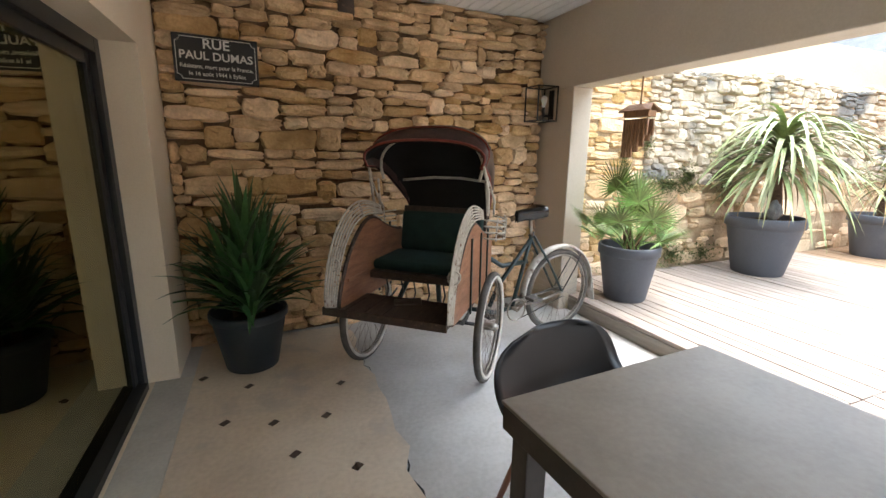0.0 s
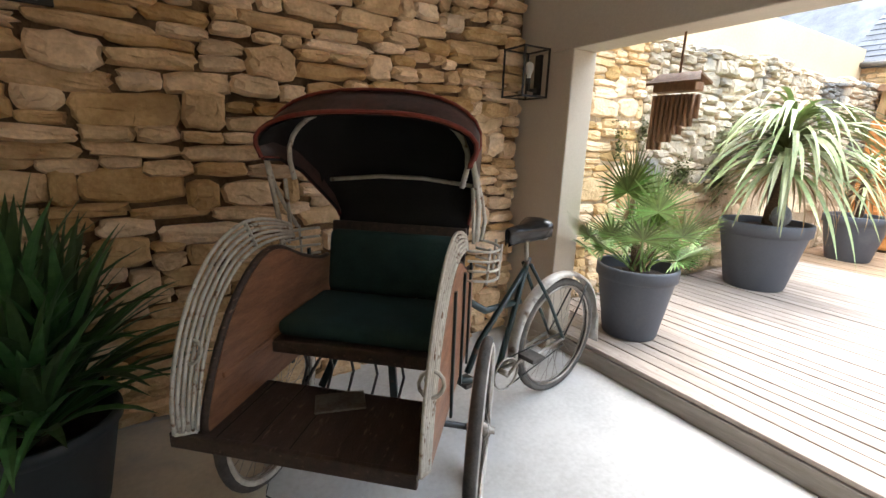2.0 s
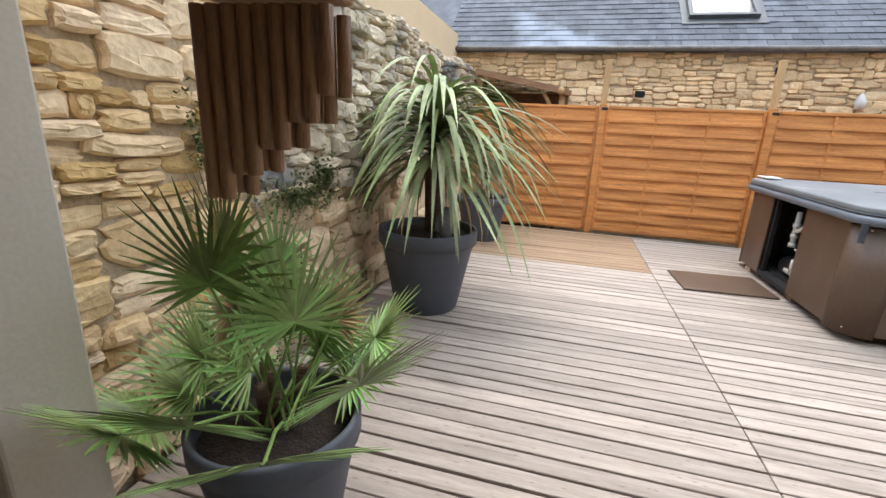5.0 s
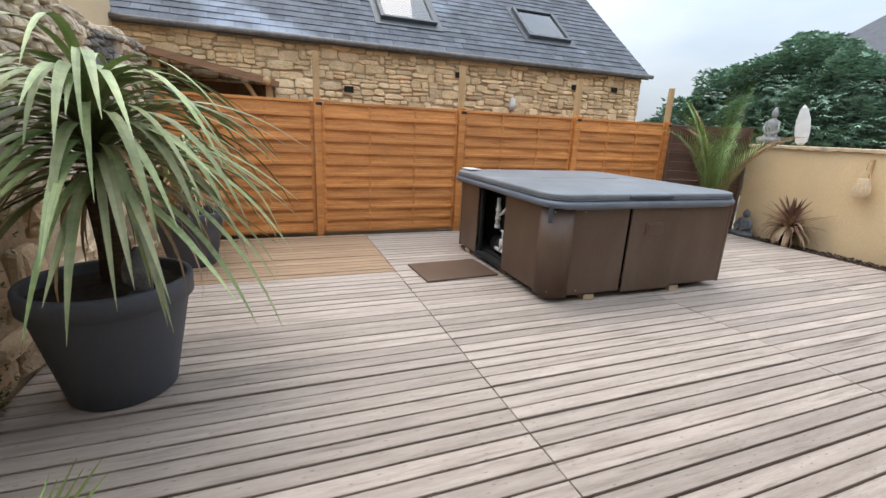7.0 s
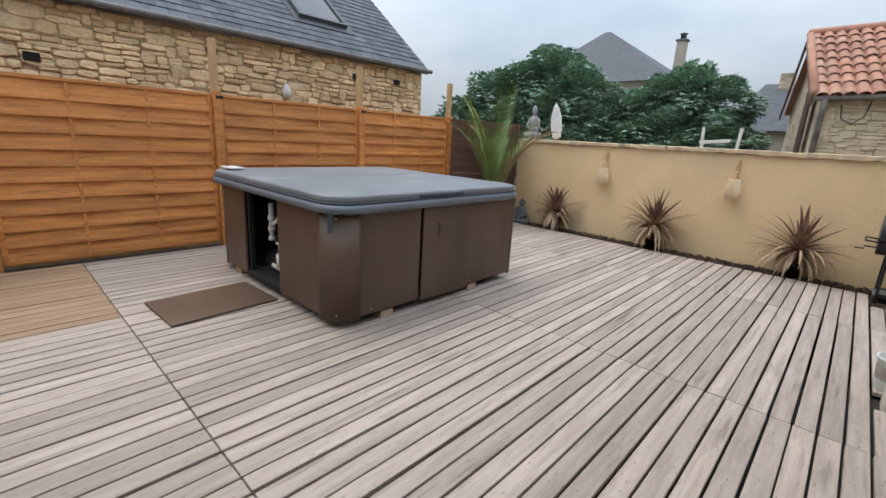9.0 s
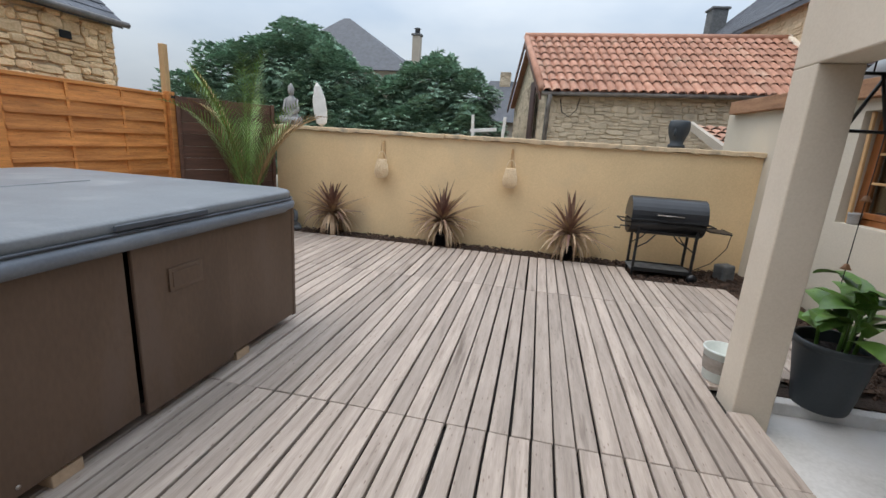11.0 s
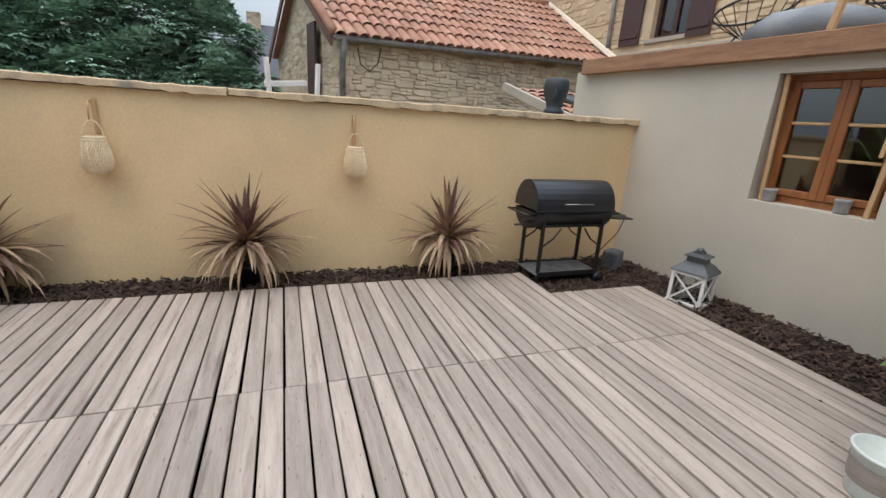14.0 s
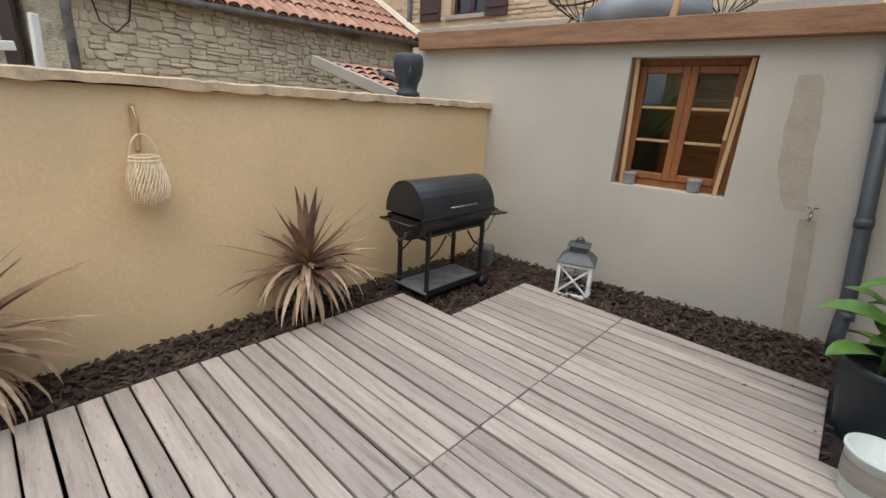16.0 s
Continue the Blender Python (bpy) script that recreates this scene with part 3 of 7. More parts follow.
def cycle_wheel(parent, m, r=0.34, white=True, spokes=32):
    """A spoked wheel in the local xz plane, its axle along y."""
    tyre = part("wheel", tube(bmesh.new(), arc((0, 0, 0), r - 0.02, 0, 360 - 9, 39), 0.021, 10, True), M["tyre"], parent, "grey rubber tyre", True, m)
    if white:
        for s in (-1, 1):
            part("whitewall", tube(bmesh.new(), arc((0, s * 0.013, 0), r - 0.033, 0, 360 - 9, 39), 0.013, 6, True), M["whitewall"], tyre, "white tyre wall", True)
    bm = bmesh.new()
    for s in (-0.011, 0.011):
        tube(bm, arc((0, s, 0), r - 0.045, 0, 360 - 9, 39), 0.007, 6, True)
    part("rim", bm, M["steel"], tyre, "dull steel rim", True)
    part("hub", tube(bmesh.new(), [(0, y, 0) for y in (-0.055, -0.04, -0.036, 0.036, 0.04, 0.055)], [0.014, 0.014, 0.026, 0.026, 0.014, 0.014], 12), M["steel"], tyre, "greasy steel hub", True)
    bm = bmesh.new()
    for i in range(spokes):
        a, s = 2 * math.pi * i / spokes, 1 if i % 2 else -1
        b = a + (0.5 if (i // 2) % 2 else -0.5)
        tube(bm, [(0.024 * math.cos(b), s * 0.034, 0.024 * math.sin(b)), ((r - 0.048) * math.cos(a), 0, (r - 0.048) * math.sin(a))], 0.0013, 4, cap=False)
    part("spokes", bm, M["steel"], tyre, "thin steel spokes")
    return tyre


def rickshaw():
    """A cycle rickshaw: local x to its left seen from the seat, y to the back, floor at z 0."""
    R = thing("cycle_rickshaw", Matrix.Translation((1.465, 2.50, F)) @ pose(0, 0, 0, 0, 0, math.degrees(math.atan2(-0.66, 0.75))),
              "old cycle rickshaw with dark hood, green seat and white railings", "rickshaw")
    # wheels of the seat's box
    for x in (-0.40, 0.465):
        cycle_wheel(R, pose(x, 0, 0.35, 0, 0, 90), 0.35)
    part("axle", tube(bmesh.new(), [(-0.46, 0, 0.35), (0.46, 0, 0.35)], 0.012), M["bike_black"], R, "black steel axle", True)
    for x in (-0.3, 0.3):
        bm = bmesh.new()
        for k in range(4):
            h = 0.26 - 0.05 * k
            tube(bm, [(x, -h, 0.44 - 0.012 * k), (x, -h / 2, 0.395 - 0.012 * k), (x, 0, 0.38 - 0.012 * k), (x, h / 2, 0.395 - 0.012 * k), (x, h, 0.44 - 0.012 * k)], 0.007, 6)
        part("leaf_spring", bm, M["bike_black"], R, "black leaf spring", True)
    # box
    part("footboard", bbox(-0.425, 0.335, -0.465, -0.12, 0.485, 0.515, 0.006), M["wood_dark"], R, "dark scuffed plank footboard")
    part("front_board", bbox(-0.44, 0.335, -0.482, -0.462, 0.475, 0.525, 0.004), M["wood_dark"], R, "dark front lip of the footboard")
    for x in (-0.1, 0.02, 0.14):
        part("joint_strip", bbox(x - 0.2, x - 0.197, -0.455, -0.125, 0.515, 0.5165), M["lining"], R)
    prof = [(-0.43, 0.50), (-0.435, 0.55), (-0.375, 0.70), (-0.285, 0.84), (-0.17, 0.945), (-0.06, 0.995), (0.04, 0.985), (0.18, 0.92), (0.34, 0.87), (0.44, 0.86), (0.44, 0.50)]
    for s in (-1, 1):
        bm = bmesh.new()
        edge = [(q.y, q.z) for q in smooth([(0, y, z) for y, z in prof[:10]], 3)] + prof[10:]
        a = [bm.verts.new((s * 0.335, y, z)) for y, z in edge]
        b = [bm.verts.new((s * 0.36, y, z)) for y, z in edge]
        bm.faces.new(a), bm.faces.new(b[::-1])
        for i in range(len(edge)):
            j = (i + 1) % len(edge)
            bm.faces.new((a[i], a[j], b[j], b[i]))
        panel = part("side_panel", bm, M["wood_brown"], R, "curved red-brown wooden side panel")
        part("edge_strip", tube(bmesh.new(), smooth([(s * 0.348, y - 0.004, z + 0.004) for y, z in prof[:10]], 3), 0.013, 6), M["wood_dark"], panel, "dark edge strip", True)
        part("moulding", bbox(s * 0.335 - 0.008, s * 0.335 + 0.008, -0.36, 0.10, 0.655, 0.675, 0.003), M["wood_brown"], panel)
        for y in (-0.12, 0.10, 0.28):
            part("strap", bbox(s * 0.366 - 0.005, s * 0.366 + 0.005, y, y + 0.02, 0.46, 0.93, 0.002), M["bike_green"], panel, "dark green iron strap")
    part("seat_plank", bbox(-0.335, 0.335, -0.085, 0.42, 0.61, 0.662, 0.006), M["wood_dark"], R, "dark brown wooden seat plank")
    part("seat_cushion", bbox(-0.33, 0.33, -0.06, 0.34, 0.662, 0.73, 0.028, 3), M["green_cloth"], R, "dark green seat cushion", True)
    part("backrest", bbox(-0.305, 0.305, -0.04, 0.04, 0, 0.285, 0.03, 3), M["green_cloth"], R, "dark green padded backrest", True, pose(0, 0.36, 0.72, -10))
    part("back_board", bbox(-0.32, 0.32, 0.03, 0.055, -0.2, 0.325, 0.006), M["wood_dark"], R, "dark back board", False, pose(0, 0.36, 0.72, -10))
    # open ironwork under the seat
    for x in (-0.28, -0.17, -0.08, 0.02, 0.13, 0.24):
        part("under_seat_bar", tube(bmesh.new(), [(x, 0.02, 0.40), (x + 0.02, 0.04, 0.50), (x + 0.01, 0.03, 0.58), (x - 0.01, 0.02, 0.64)], 0.006, 6), M["bike_black"], R, "thin black iron bar", True)
    for x in (-0.2, 0.08):
        part("under_seat_strut", bbox(-0.016, 0.016, -0.01, 0.01, -0.1, 0.2, 0.003, m=pose(x, 0.12, 0.45, 0, 24 if x < 0 else -4)), M["bike_green"], R, "dark green strut")
    part("rear_rail", tube(bmesh.new(), [(-0.33, 0.4, 0.50), (0.33, 0.4, 0.50)], 0.014), M["bike_black"], R, "black rear cross bar", True)
    part("floor_plate", bbox(-0.05, 0.12, -0.05, 0.06, 0.516, 0.524, 0.003, m=pose(-0.04, -0.22, 0, 0, 0, 25)), M["steel"], R, "bent grey metal plate")
    # white railings that sweep over the wheels, with a small scrolled basket behind
    def basket_bar(pts):
        part("rear_basket_bar", tube(bmesh.new(), smooth(pts, 3), 0.006, 6), M["white_iron"], R, "white scrolled iron basket bar", True)

    path = [(-0.475, 0.53), (-0.455, 0.63), (-0.41, 0.765), (-0.335, 0.895), (-0.225, 0.995), (-0.10, 1.04), (0.03, 1.045), (0.16, 1.03)]
    for s in (-1, 1):
        def rail(i, j):
            # nested bars: each lies further out from the panel's edge and a little further to the side
            y, z = path[j]
            a, b = path[max(0, j - 1)], path[min(7, j + 1)]
            n = Vector((0, a[1] - b[1], b[0] - a[0])).normalized()
            w = 0.020 * i * (0.4, 0.6, 0.75, 0.85, 0.95, 0.95, 0.75, 0.5)[j] - 0.02
            return Vector((s * (0.362 + (0.009 if s < 0 else -0.003) * i * (1 - 0.08 * j)), y, z)) + n * w
        for i in range(6):
            part("railing_bar", tube(bmesh.new(), smooth([rail(i, j) for j in range(8)]), 0.0064, 6), M["white_iron"], R, "chipped white railing bar", True)
        for j in (0, 5, 7):
            part("railing_cross_bar", tube(bmesh.new(), [rail(0, j), rail(5, j)], 0.0075, 6), M["white_iron"], R, "white cross bar", True)
        ring = arc(tuple((rail(2, 2) + rail(3, 2)) / 2), 0.035, 0, 330, 11, (1, 0, 0), (0, 0.45, 0.9))
        part("railing_ring", tube(bmesh.new(), ring, 0.006, 6, True), M["white_iron"], R, "white iron ring", True)
        for z in (0.88, 0.92, 0.96, 1.0):
            basket_bar([(s * 0.365, 0.17, z), (s * 0.45, 0.20, z - 0.005), (s * 0.48, 0.29, z - 0.01), (s * 0.45, 0.38, z - 0.01), (s * 0.37, 0.41, z)])
        for a, y in ((0.44, 0.2), (0.48, 0.29), (0.45, 0.38)):
            basket_bar([(s * a, y, 0.86), (s * (a + 0.008), y, 1.01)])
        basket_bar(arc((s * 0.478, 0.29, 0.935), 0.032, 0, 345, 23, (0, 1, 0), (0, 0, 1)))
    # hood
    secs = [(0.0, 1.335, 1.50, 0.425), (0.10, 1.33, 1.575, 0.425), (0.26, 1.275, 1.60, 0.415), (0.41, 1.17, 1.54, 0.395), (0.51, 1.08, 1.38, 0.365), (0.54, 1.01, 1.17, 0.345), (0.51, 0.955, 0.985, 0.33)]
    rows = [arch(h, z0, z1, 18, b) for b, z0, z1, h in secs]
    hood = part("hood", skin(bmesh.new(), rows, 0.008), M["leather"], R, "folding dark leatherette hood", True)
    inner = [[p * 1.0 - Vector((p.x * 0.02, 0.012 * i / 6, 0.013)) for p in r] for i, r in enumerate(rows)]
    part("lining", skin(bmesh.new(), inner, 0.003), M["lining"], hood, "black hood lining", True)
    part("piping", tube(bmesh.new(), [p + Vector((0, -0.006, -0.002)) for p in rows[0]], 0.0085, 6), M["red_trim"], hood, "red front piping", True)
    part("piping", tube(bmesh.new(), [p + Vector((0, 0, 0.006)) for p in rows[1]], 0.006, 6), M["red_trim"], hood, "red seam piping", True)
    for k in (0, -1):
        part("piping", tube(bmesh.new(), [r[k] + Vector((0, 0, -0.003)) for r in rows], 0.0085, 6), M["red_trim"], hood, "red side piping", True)
    part("hood_bow", tube(bmesh.new(), arch(0.375, 1.245, 1.53, 18, 0.14), 0.010, 6), M["white_iron"], R, "silver-white hood bow", True)
    part("hood_bow", tube(bmesh.new(), [(x, 0.495 - 0.05 * abs(x), 1.255 - 0.10 * abs(x)) for x in (-0.35, -0.25, -0.1, 0.1, 0.25, 0.35)], 0.010, 6), M["white_iron"], R, "silver-white rear hood bar", True)
    part("hood_bow", tube(bmesh.new(), [(x, 0.47, 1.0 - 0.25 * x * x) for x in (-0.3, -0.15, 0, 0.15, 0.3)], 0.008, 6), M["white_iron"], R, "silver-white lower hood bar", True)
    for s in (-1, 1):
        part("hood_strut", tube(bmesh.new(), [(s * 0.385, 0.03, 1.345), (s * 0.405, 0.10, 1.19), (s * 0.40, 0.13, 1.05)], 0.010, 6), M["white_iron"], R, "chipped white hood strut", True)
        part("hood_strut", tube(bmesh.new(), [(s * 0.385, 0.03, 1.345), (s * 0.41, 0.12, 1.22), (s * 0.42, 0.21, 1.12), (s * 0.405, 0.27, 1.03)], 0.008, 6), M["white_iron"], R, "chipped white hood strut", True)
        part("hood_strut", tube(bmesh.new(), [(s * 0.375, 0.14, 1.245), (s * 0.385, 0.18, 1.03)], 0.008, 6), M["white_iron"], R, "chipped white hood strut", True)
    # the cycle behind, turned against the box; its own frame of reference: x along the cycle to the back
    C = R.matrix_basis.inverted() @ Matrix.Translation((2.71, 2.70, F)) @ pose(0, 0, 0, 0, 0, 8)

    def c(name, pts, r, mat, label):
        return part(name, tube(bmesh.new(), [C @ Vector(p) for p in pts], r, 8), M[mat], R, label, True)

    cycle_wheel(R, C @ pose(0, 0, 0.34), 0.34, False)
    crank, seat = (-0.47, 0, 0.27), (-0.27, 0, 0.93)
    c("frame_tube", [crank, (-0.30, 0, 0.85)], 0.016, "bike_green", "dark green seat tube")
    c("frame_tube", [(-0.31, 0, 0.82), (-0.335, 0, 0.965)], 0.012, "steel", "steel seat post")
    for s in (-0.05, 0.05):
        c("frame_tube", [crank, (-0.25, s, 0.30), (0, s, 0.34)], 0.010, "steel", "worn chain stay")
        c("frame_tube", [(-0.31, s * 0.5, 0.82), (-0.16, s, 0.60), (0, s, 0.34)], 0.010, "bike_green", "dark green seat stay")
        c("frame_tube", [(0, s, 0.34), (0.13, s, 0.52), (0.2, s * 0.8, 0.63)], 0.005, "bike_black", "black mudguard stay")
    c("frame_tube", [(-0.31, 0, 0.80), (-0.6, 0.02, 0.45), (-0.66, 0.03, 0.30)], 0.016, "bike_green", "dark green down tube")
    c("frame_tube", [crank, (-0.62, 0.02, 0.25), (-0.9, 0.05, 0.33)], 0.017, "bike_green", "dark green lower tube")
    c("frame_tube", [(-0.34, 0, 0.62), (-0.55, 0.04, 0.60), (-0.70, 0.08, 0.70), (-0.92, 0.1, 0.72)], 0.018, "bike_green", "dark green bent coupling tube")
    c("crank_axle", [(-0.47, -0.07, 0.27), (-0.47, 0.07, 0.27)], 0.016, "steel", "greasy crank axle")
    ringp = [C @ p for p in arc((-0.47, -0.055, 0.27), 0.085, 0, 345, 23)]
    part("chainring", tube(bmesh.new(), ringp, 0.006, 6, True), M["steel"], R, "worn steel chainring", True)
    c("crank_arm", [(-0.47, -0.07, 0.27), (-0.36, -0.075, 0.36)], 0.008, "steel", "steel crank arm")
    c("crank_arm", [(-0.47, 0.07, 0.27), (-0.58, 0.075, 0.18)], 0.008, "steel", "steel crank arm")
    part("pedal", bbox(-0.045, 0.045, -0.05, 0.05, -0.012, 0.012, 0.004, m=C @ pose(-0.36, -0.12, 0.36)), M["tyre"], R, "black rubber pedal")
    part("pedal", bbox(-0.045, 0.045, -0.05, 0.05, -0.012, 0.012, 0.004, m=C @ pose(-0.58, 0.12, 0.18)), M["tyre"], R, "black rubber pedal")
    c("chain", [(-0.47, -0.055, 0.355), (0, -0.055, 0.385)], 0.004, "bike_black", "greasy chain")
    c("chain", [(-0.47, -0.055, 0.185), (0, -0.055, 0.30)], 0.004, "bike_black", "greasy chain")
    # mudguard over the rear wheel
    rows = []
    for y, dr in ((-0.035, -0.012), (-0.025, 0.004), (0, 0.01), (0.025, 0.004), (0.035, -0.012)):
        rows.append([C @ p for p in arc((0, y, 0.34), 0.375 + dr, -8, 190, 30)])
    part("mudguard", skin(bmesh.new(), rows, 0.003), M["fender"], R, "scuffed white rear mudguard", True)
    flap = bmesh.new()
    skin(flap, [[C @ Vector((0.375 + 0.03 * (k / 4), y, 0.40 - 0.05 * k)) for y in (-0.035, 0, 0.035)] for k in range(5)], 0.003)
    part("mud_flap", flap, M["fender"], R, "dull grey mud flap", True)
    # saddle
    bm = bmesh.new()
    rows = []
    for x, w, zt in ((-0.155, 0.012, 0.012), (-0.14, 0.026, 0.02), (-0.08, 0.034, 0.022), (0.0, 0.06, 0.02), (0.06, 0.095, 0.028), (0.10, 0.11, 0.034), (0.125, 0.09, 0.03), (0.135, 0.05, 0.016)):
        rows.append([Vector((x, w * math.cos(radians(a)), zt - 0.05 * (a < 0 or a > 180) + 0.03 * math.sin(radians(a)))) for a in (-25, 0, 30, 60, 90, 120, 150, 180, 205)])
    skin(bm, rows, 0.006)
    m = C @ pose(-0.335, 0, 0.985, 0, -6) @ Matrix.Scale(0.9, 4)
    bmesh.ops.transform(bm, matrix=m, verts=bm.verts[:])
    part("saddle", bm, M["saddle"], R, "shiny black leather saddle", True)
    for y in (-0.06, 0.06):
        coil = [m @ Vector((0.08 + 0.018 * math.cos(0.9 * k), y + 0.018 * math.sin(0.9 * k), -0.055 + 0.0022 * k)) for k in range(29)]
        part("saddle_spring", tube(bmesh.new(), coil, 0.0035, 5), M["steel"], R, "coiled steel saddle spring", True)
    return R


rickshaw()


def pot(name, m, r0, r1, h, mat, label, lip=0.06, soil_drop=0.07):
    """A tapered pot with a broad rim, filled with soil."""
    P = thing(name, m, label, "plant pot")
    part("body", lathe(bmesh.new(), [(0, 0.004), (r0 * 0.96, 0.0), (r0, 0.012), (r1 * 0.93, h - lip - 0.012), (r1 * 0.95, h - lip), (r1 * 0.995, h - lip + 0.004), (r1, h - 0.012), (r1 * 0.985, h), (r1 * 0.93, h), (r1 * 0.915, h - 0.012), (r1 * 0.88, h - soil_drop - 0.03)], 40), mat, P, "", True)
    rng = random.Random(name)
    bm = lathe(bmesh.new(), [(0, h - soil_drop + 0.015), (r1 * 0.3, h - soil_drop + 0.012), (r1 * 0.6, h - soil_drop + 0.004), (r1 * 0.895, h - soil_drop - 0.012)], 24)
    for v in bm.verts:
        v.co.z += rng.uniform(-0.008, 0.008)
    part("soil", bm, M["soil"], P, "dark potting soil", True)
    return P


def blade(bm, base, yaw, lift, length, width, droop, n=7, fold=0.25, tip=0.02, twist=0.0, early=False):
    """A strap leaf: starts at base, goes out at yaw and lift (degrees), and bends down by droop."""
    d = Vector((math.cos(yaw), math.sin(yaw), 0))
    p, ang, pts, ws = Vector(base), radians(lift), [], []
    for i in range(n + 1):
        t = i / n
        pts.append(p.copy())
        ws.append(width * (0.55 + 0.45 * min(1, t * 4)) * (1 - t ** 2.6) + width * tip)
        p = p + (d * math.cos(ang) + Vector((0, 0, math.sin(ang)))) * (length / n)
        ang -= radians(droop) / n * ((1.75 - 1.5 * t) if early else (0.5 + t))
    side = Vector((-d.y, d.x, 0))
    side = (side + Vector((0, 0, twist))).normalized()
    return ribbon(bm, pts, ws, side, fold)


def yucca():
    pot("plant_pot", pose(0.40, 2.93, F), 0.165, 0.245, 0.40, M["pot_dark"], "dark slate-blue plastic pot holding a yucca on the terrace floor", 0.05)
    P = thing("yucca_plant", pose(0.40, 2.93, F + 0.33), "dense dark green sword-leaved yucca in a slate pot", "plant")
    for i, (x, y, h) in enumerate(((0, 0, 0.50), (0.07, 0.05, 0.34), (-0.07, 0.03, 0.26), (0.02, -0.07, 0.16))):
        part("stem", tube(bmesh.new(), [(x, y, -0.06), (x * 1.3, y * 1.3, h)], [0.028, 0.02], 8), M["bark"], P, "", True)
        rng, bm = random.Random(20 + i), bmesh.new()
        for k in range(58):
            q = k / 58
            blade(bm, (x * 1.3, y * 1.3, h * (0.25 + 0.75 * q)), k * 2.4 + rng.uniform(-0.2, 0.2), 24 + 60 * q ** 0.8 + rng.uniform(-9, 9), rng.uniform(0.42, 0.60) * (1 - 0.1 * q), rng.uniform(0.021, 0.030), rng.uniform(35, 95) * (1 - 0.75 * q), 6, 0.35)
        part("leaf_rosette", bm, M["leaf_dark"], P, "dark green sword leaves")


yucca()


def fan_palm():
    pot("plant_pot", pose(3.56, 2.82, 0), 0.18, 0.265, 0.50, M["pot"], "grey plastic pot with a fan palm at the deck's edge", 0.085)
    P = thing("fan_palm", pose(3.56, 2.82, 0.43), "dwarf fan palm with feathery green fans and old fibre", "palm")
    rng = random.Random(5)
    for k in range(4):
        part("stem", tube(bmesh.new(), [(rng.uniform(-0.05, 0.05), rng.uniform(-0.05, 0.05), -0.06), (rng.uniform(-0.08, 0.08), rng.uniform(-0.08, 0.08), 0.2)], [0.03, 0.018], 7), M["bark"], P, "", True)
    for k in range(28):
        yaw, lift = k * 2.4 + rng.uniform(-0.3, 0.3), rng.uniform(14, 80)
        L = rng.uniform(0.34, 0.66)
        d = Vector((math.cos(yaw) * math.cos(radians(lift)), math.sin(yaw) * math.cos(radians(lift)), math.sin(radians(lift))))
        if math.sin(yaw) > 0.5 or math.cos(yaw) > 0.25:
            L *= 0.62
        a, bm = Vector((rng.uniform(-0.06, 0.06), rng.uniform(-0.06, 0.06), 0.03)), bmesh.new()
        e = a + d * L
        tube(bm, [a, a + d * L * 0.5 + Vector((0, 0, 0.02)), e], [0.006, 0.005, 0.004], 5)
        up = Vector((0, 0, 1))
        side = d.cross(up).normalized()
        fan_up = side.cross(d).normalized()
        nseg, span, R1 = 26, 118, rng.uniform(0.21, 0.32)
        for j in range(nseg):
            t = radians(-span + 2 * span * j / (nseg - 1))
            dirv = (d * math.cos(t) + side * math.sin(t)) * 0.95 + fan_up * 0.25 * math.cos(t)
            dirv.normalize()
            w = dirv.cross(fan_up).normalized()
            ln = R1 * (0.72 + 0.28 * math.cos(t)) * rng.uniform(0.85, 1.1)
            pts = [e + dirv * (ln * q) - Vector((0, 0, 0.10 * ln * q * q)) for q in (0.0, 0.35, 0.7, 1.0)]
            ribbon(bm, pts, [0.003, 0.0085, 0.006, 0.0008], w, 0.5)
        part("fan_leaf", bm, M["leaf_fan"] if k % 14 != 13 else M["leaf_dry"], P)
    return P


fan_palm()


def strap_tree(name, m, scale, seed, n, label, dry=0.15):
    P = thing(name, m, label, "plant")
    rng = random.Random(seed)
    top = 0.66 * scale
    part("trunk", tube(bmesh.new(), [(0, 0, -0.08), (0.02, 0, 0.2 * scale), (0.0, 0.02, 0.45 * scale), (0.02, 0.0, top + 0.1)], [0.075 * scale, 0.07 * scale, 0.06 * scale, 0.03], 10), M["bark"], P, "shaggy brown trunk", True)
    bm, bd = bmesh.new(), bmesh.new()
    for k in range(n):
        q = k / n
        L = rng.uniform(0.85, 1.15) * scale
        yaw = k * 2.4 + rng.uniform(-0.25, 0.25)
        if math.sin(yaw) > 0.35:
            L *= 0.7
        if rng.random() < dry * (1.6 - q):
            blade(bd, (0.01, 0, top - 0.12 + 0.14 * q), yaw, -30 + 50 * q, L * 0.9, 0.012 * scale, 95, 9, 0.3)
        else:
            lift = -8 + 86 * q ** 0.72 + rng.uniform(-9, 9)
            blade(bm, (0.01, 0, top - 0.14 + 0.32 * q), yaw, lift, L * (1.12 - 0.1 * q), rng.uniform(0.018, 0.028) * scale, lift + rng.uniform(30, 66), 12, 0.22, twist=rng.uniform(-0.25, 0.25), early=True)
    part("leaf_crown", bm, M["leaf_long"], P, "long drooping grey-green strap leaves")
    part("dry_leaves", bd, M["leaf_dry"], P, "dry hanging tan leaves")
    return P


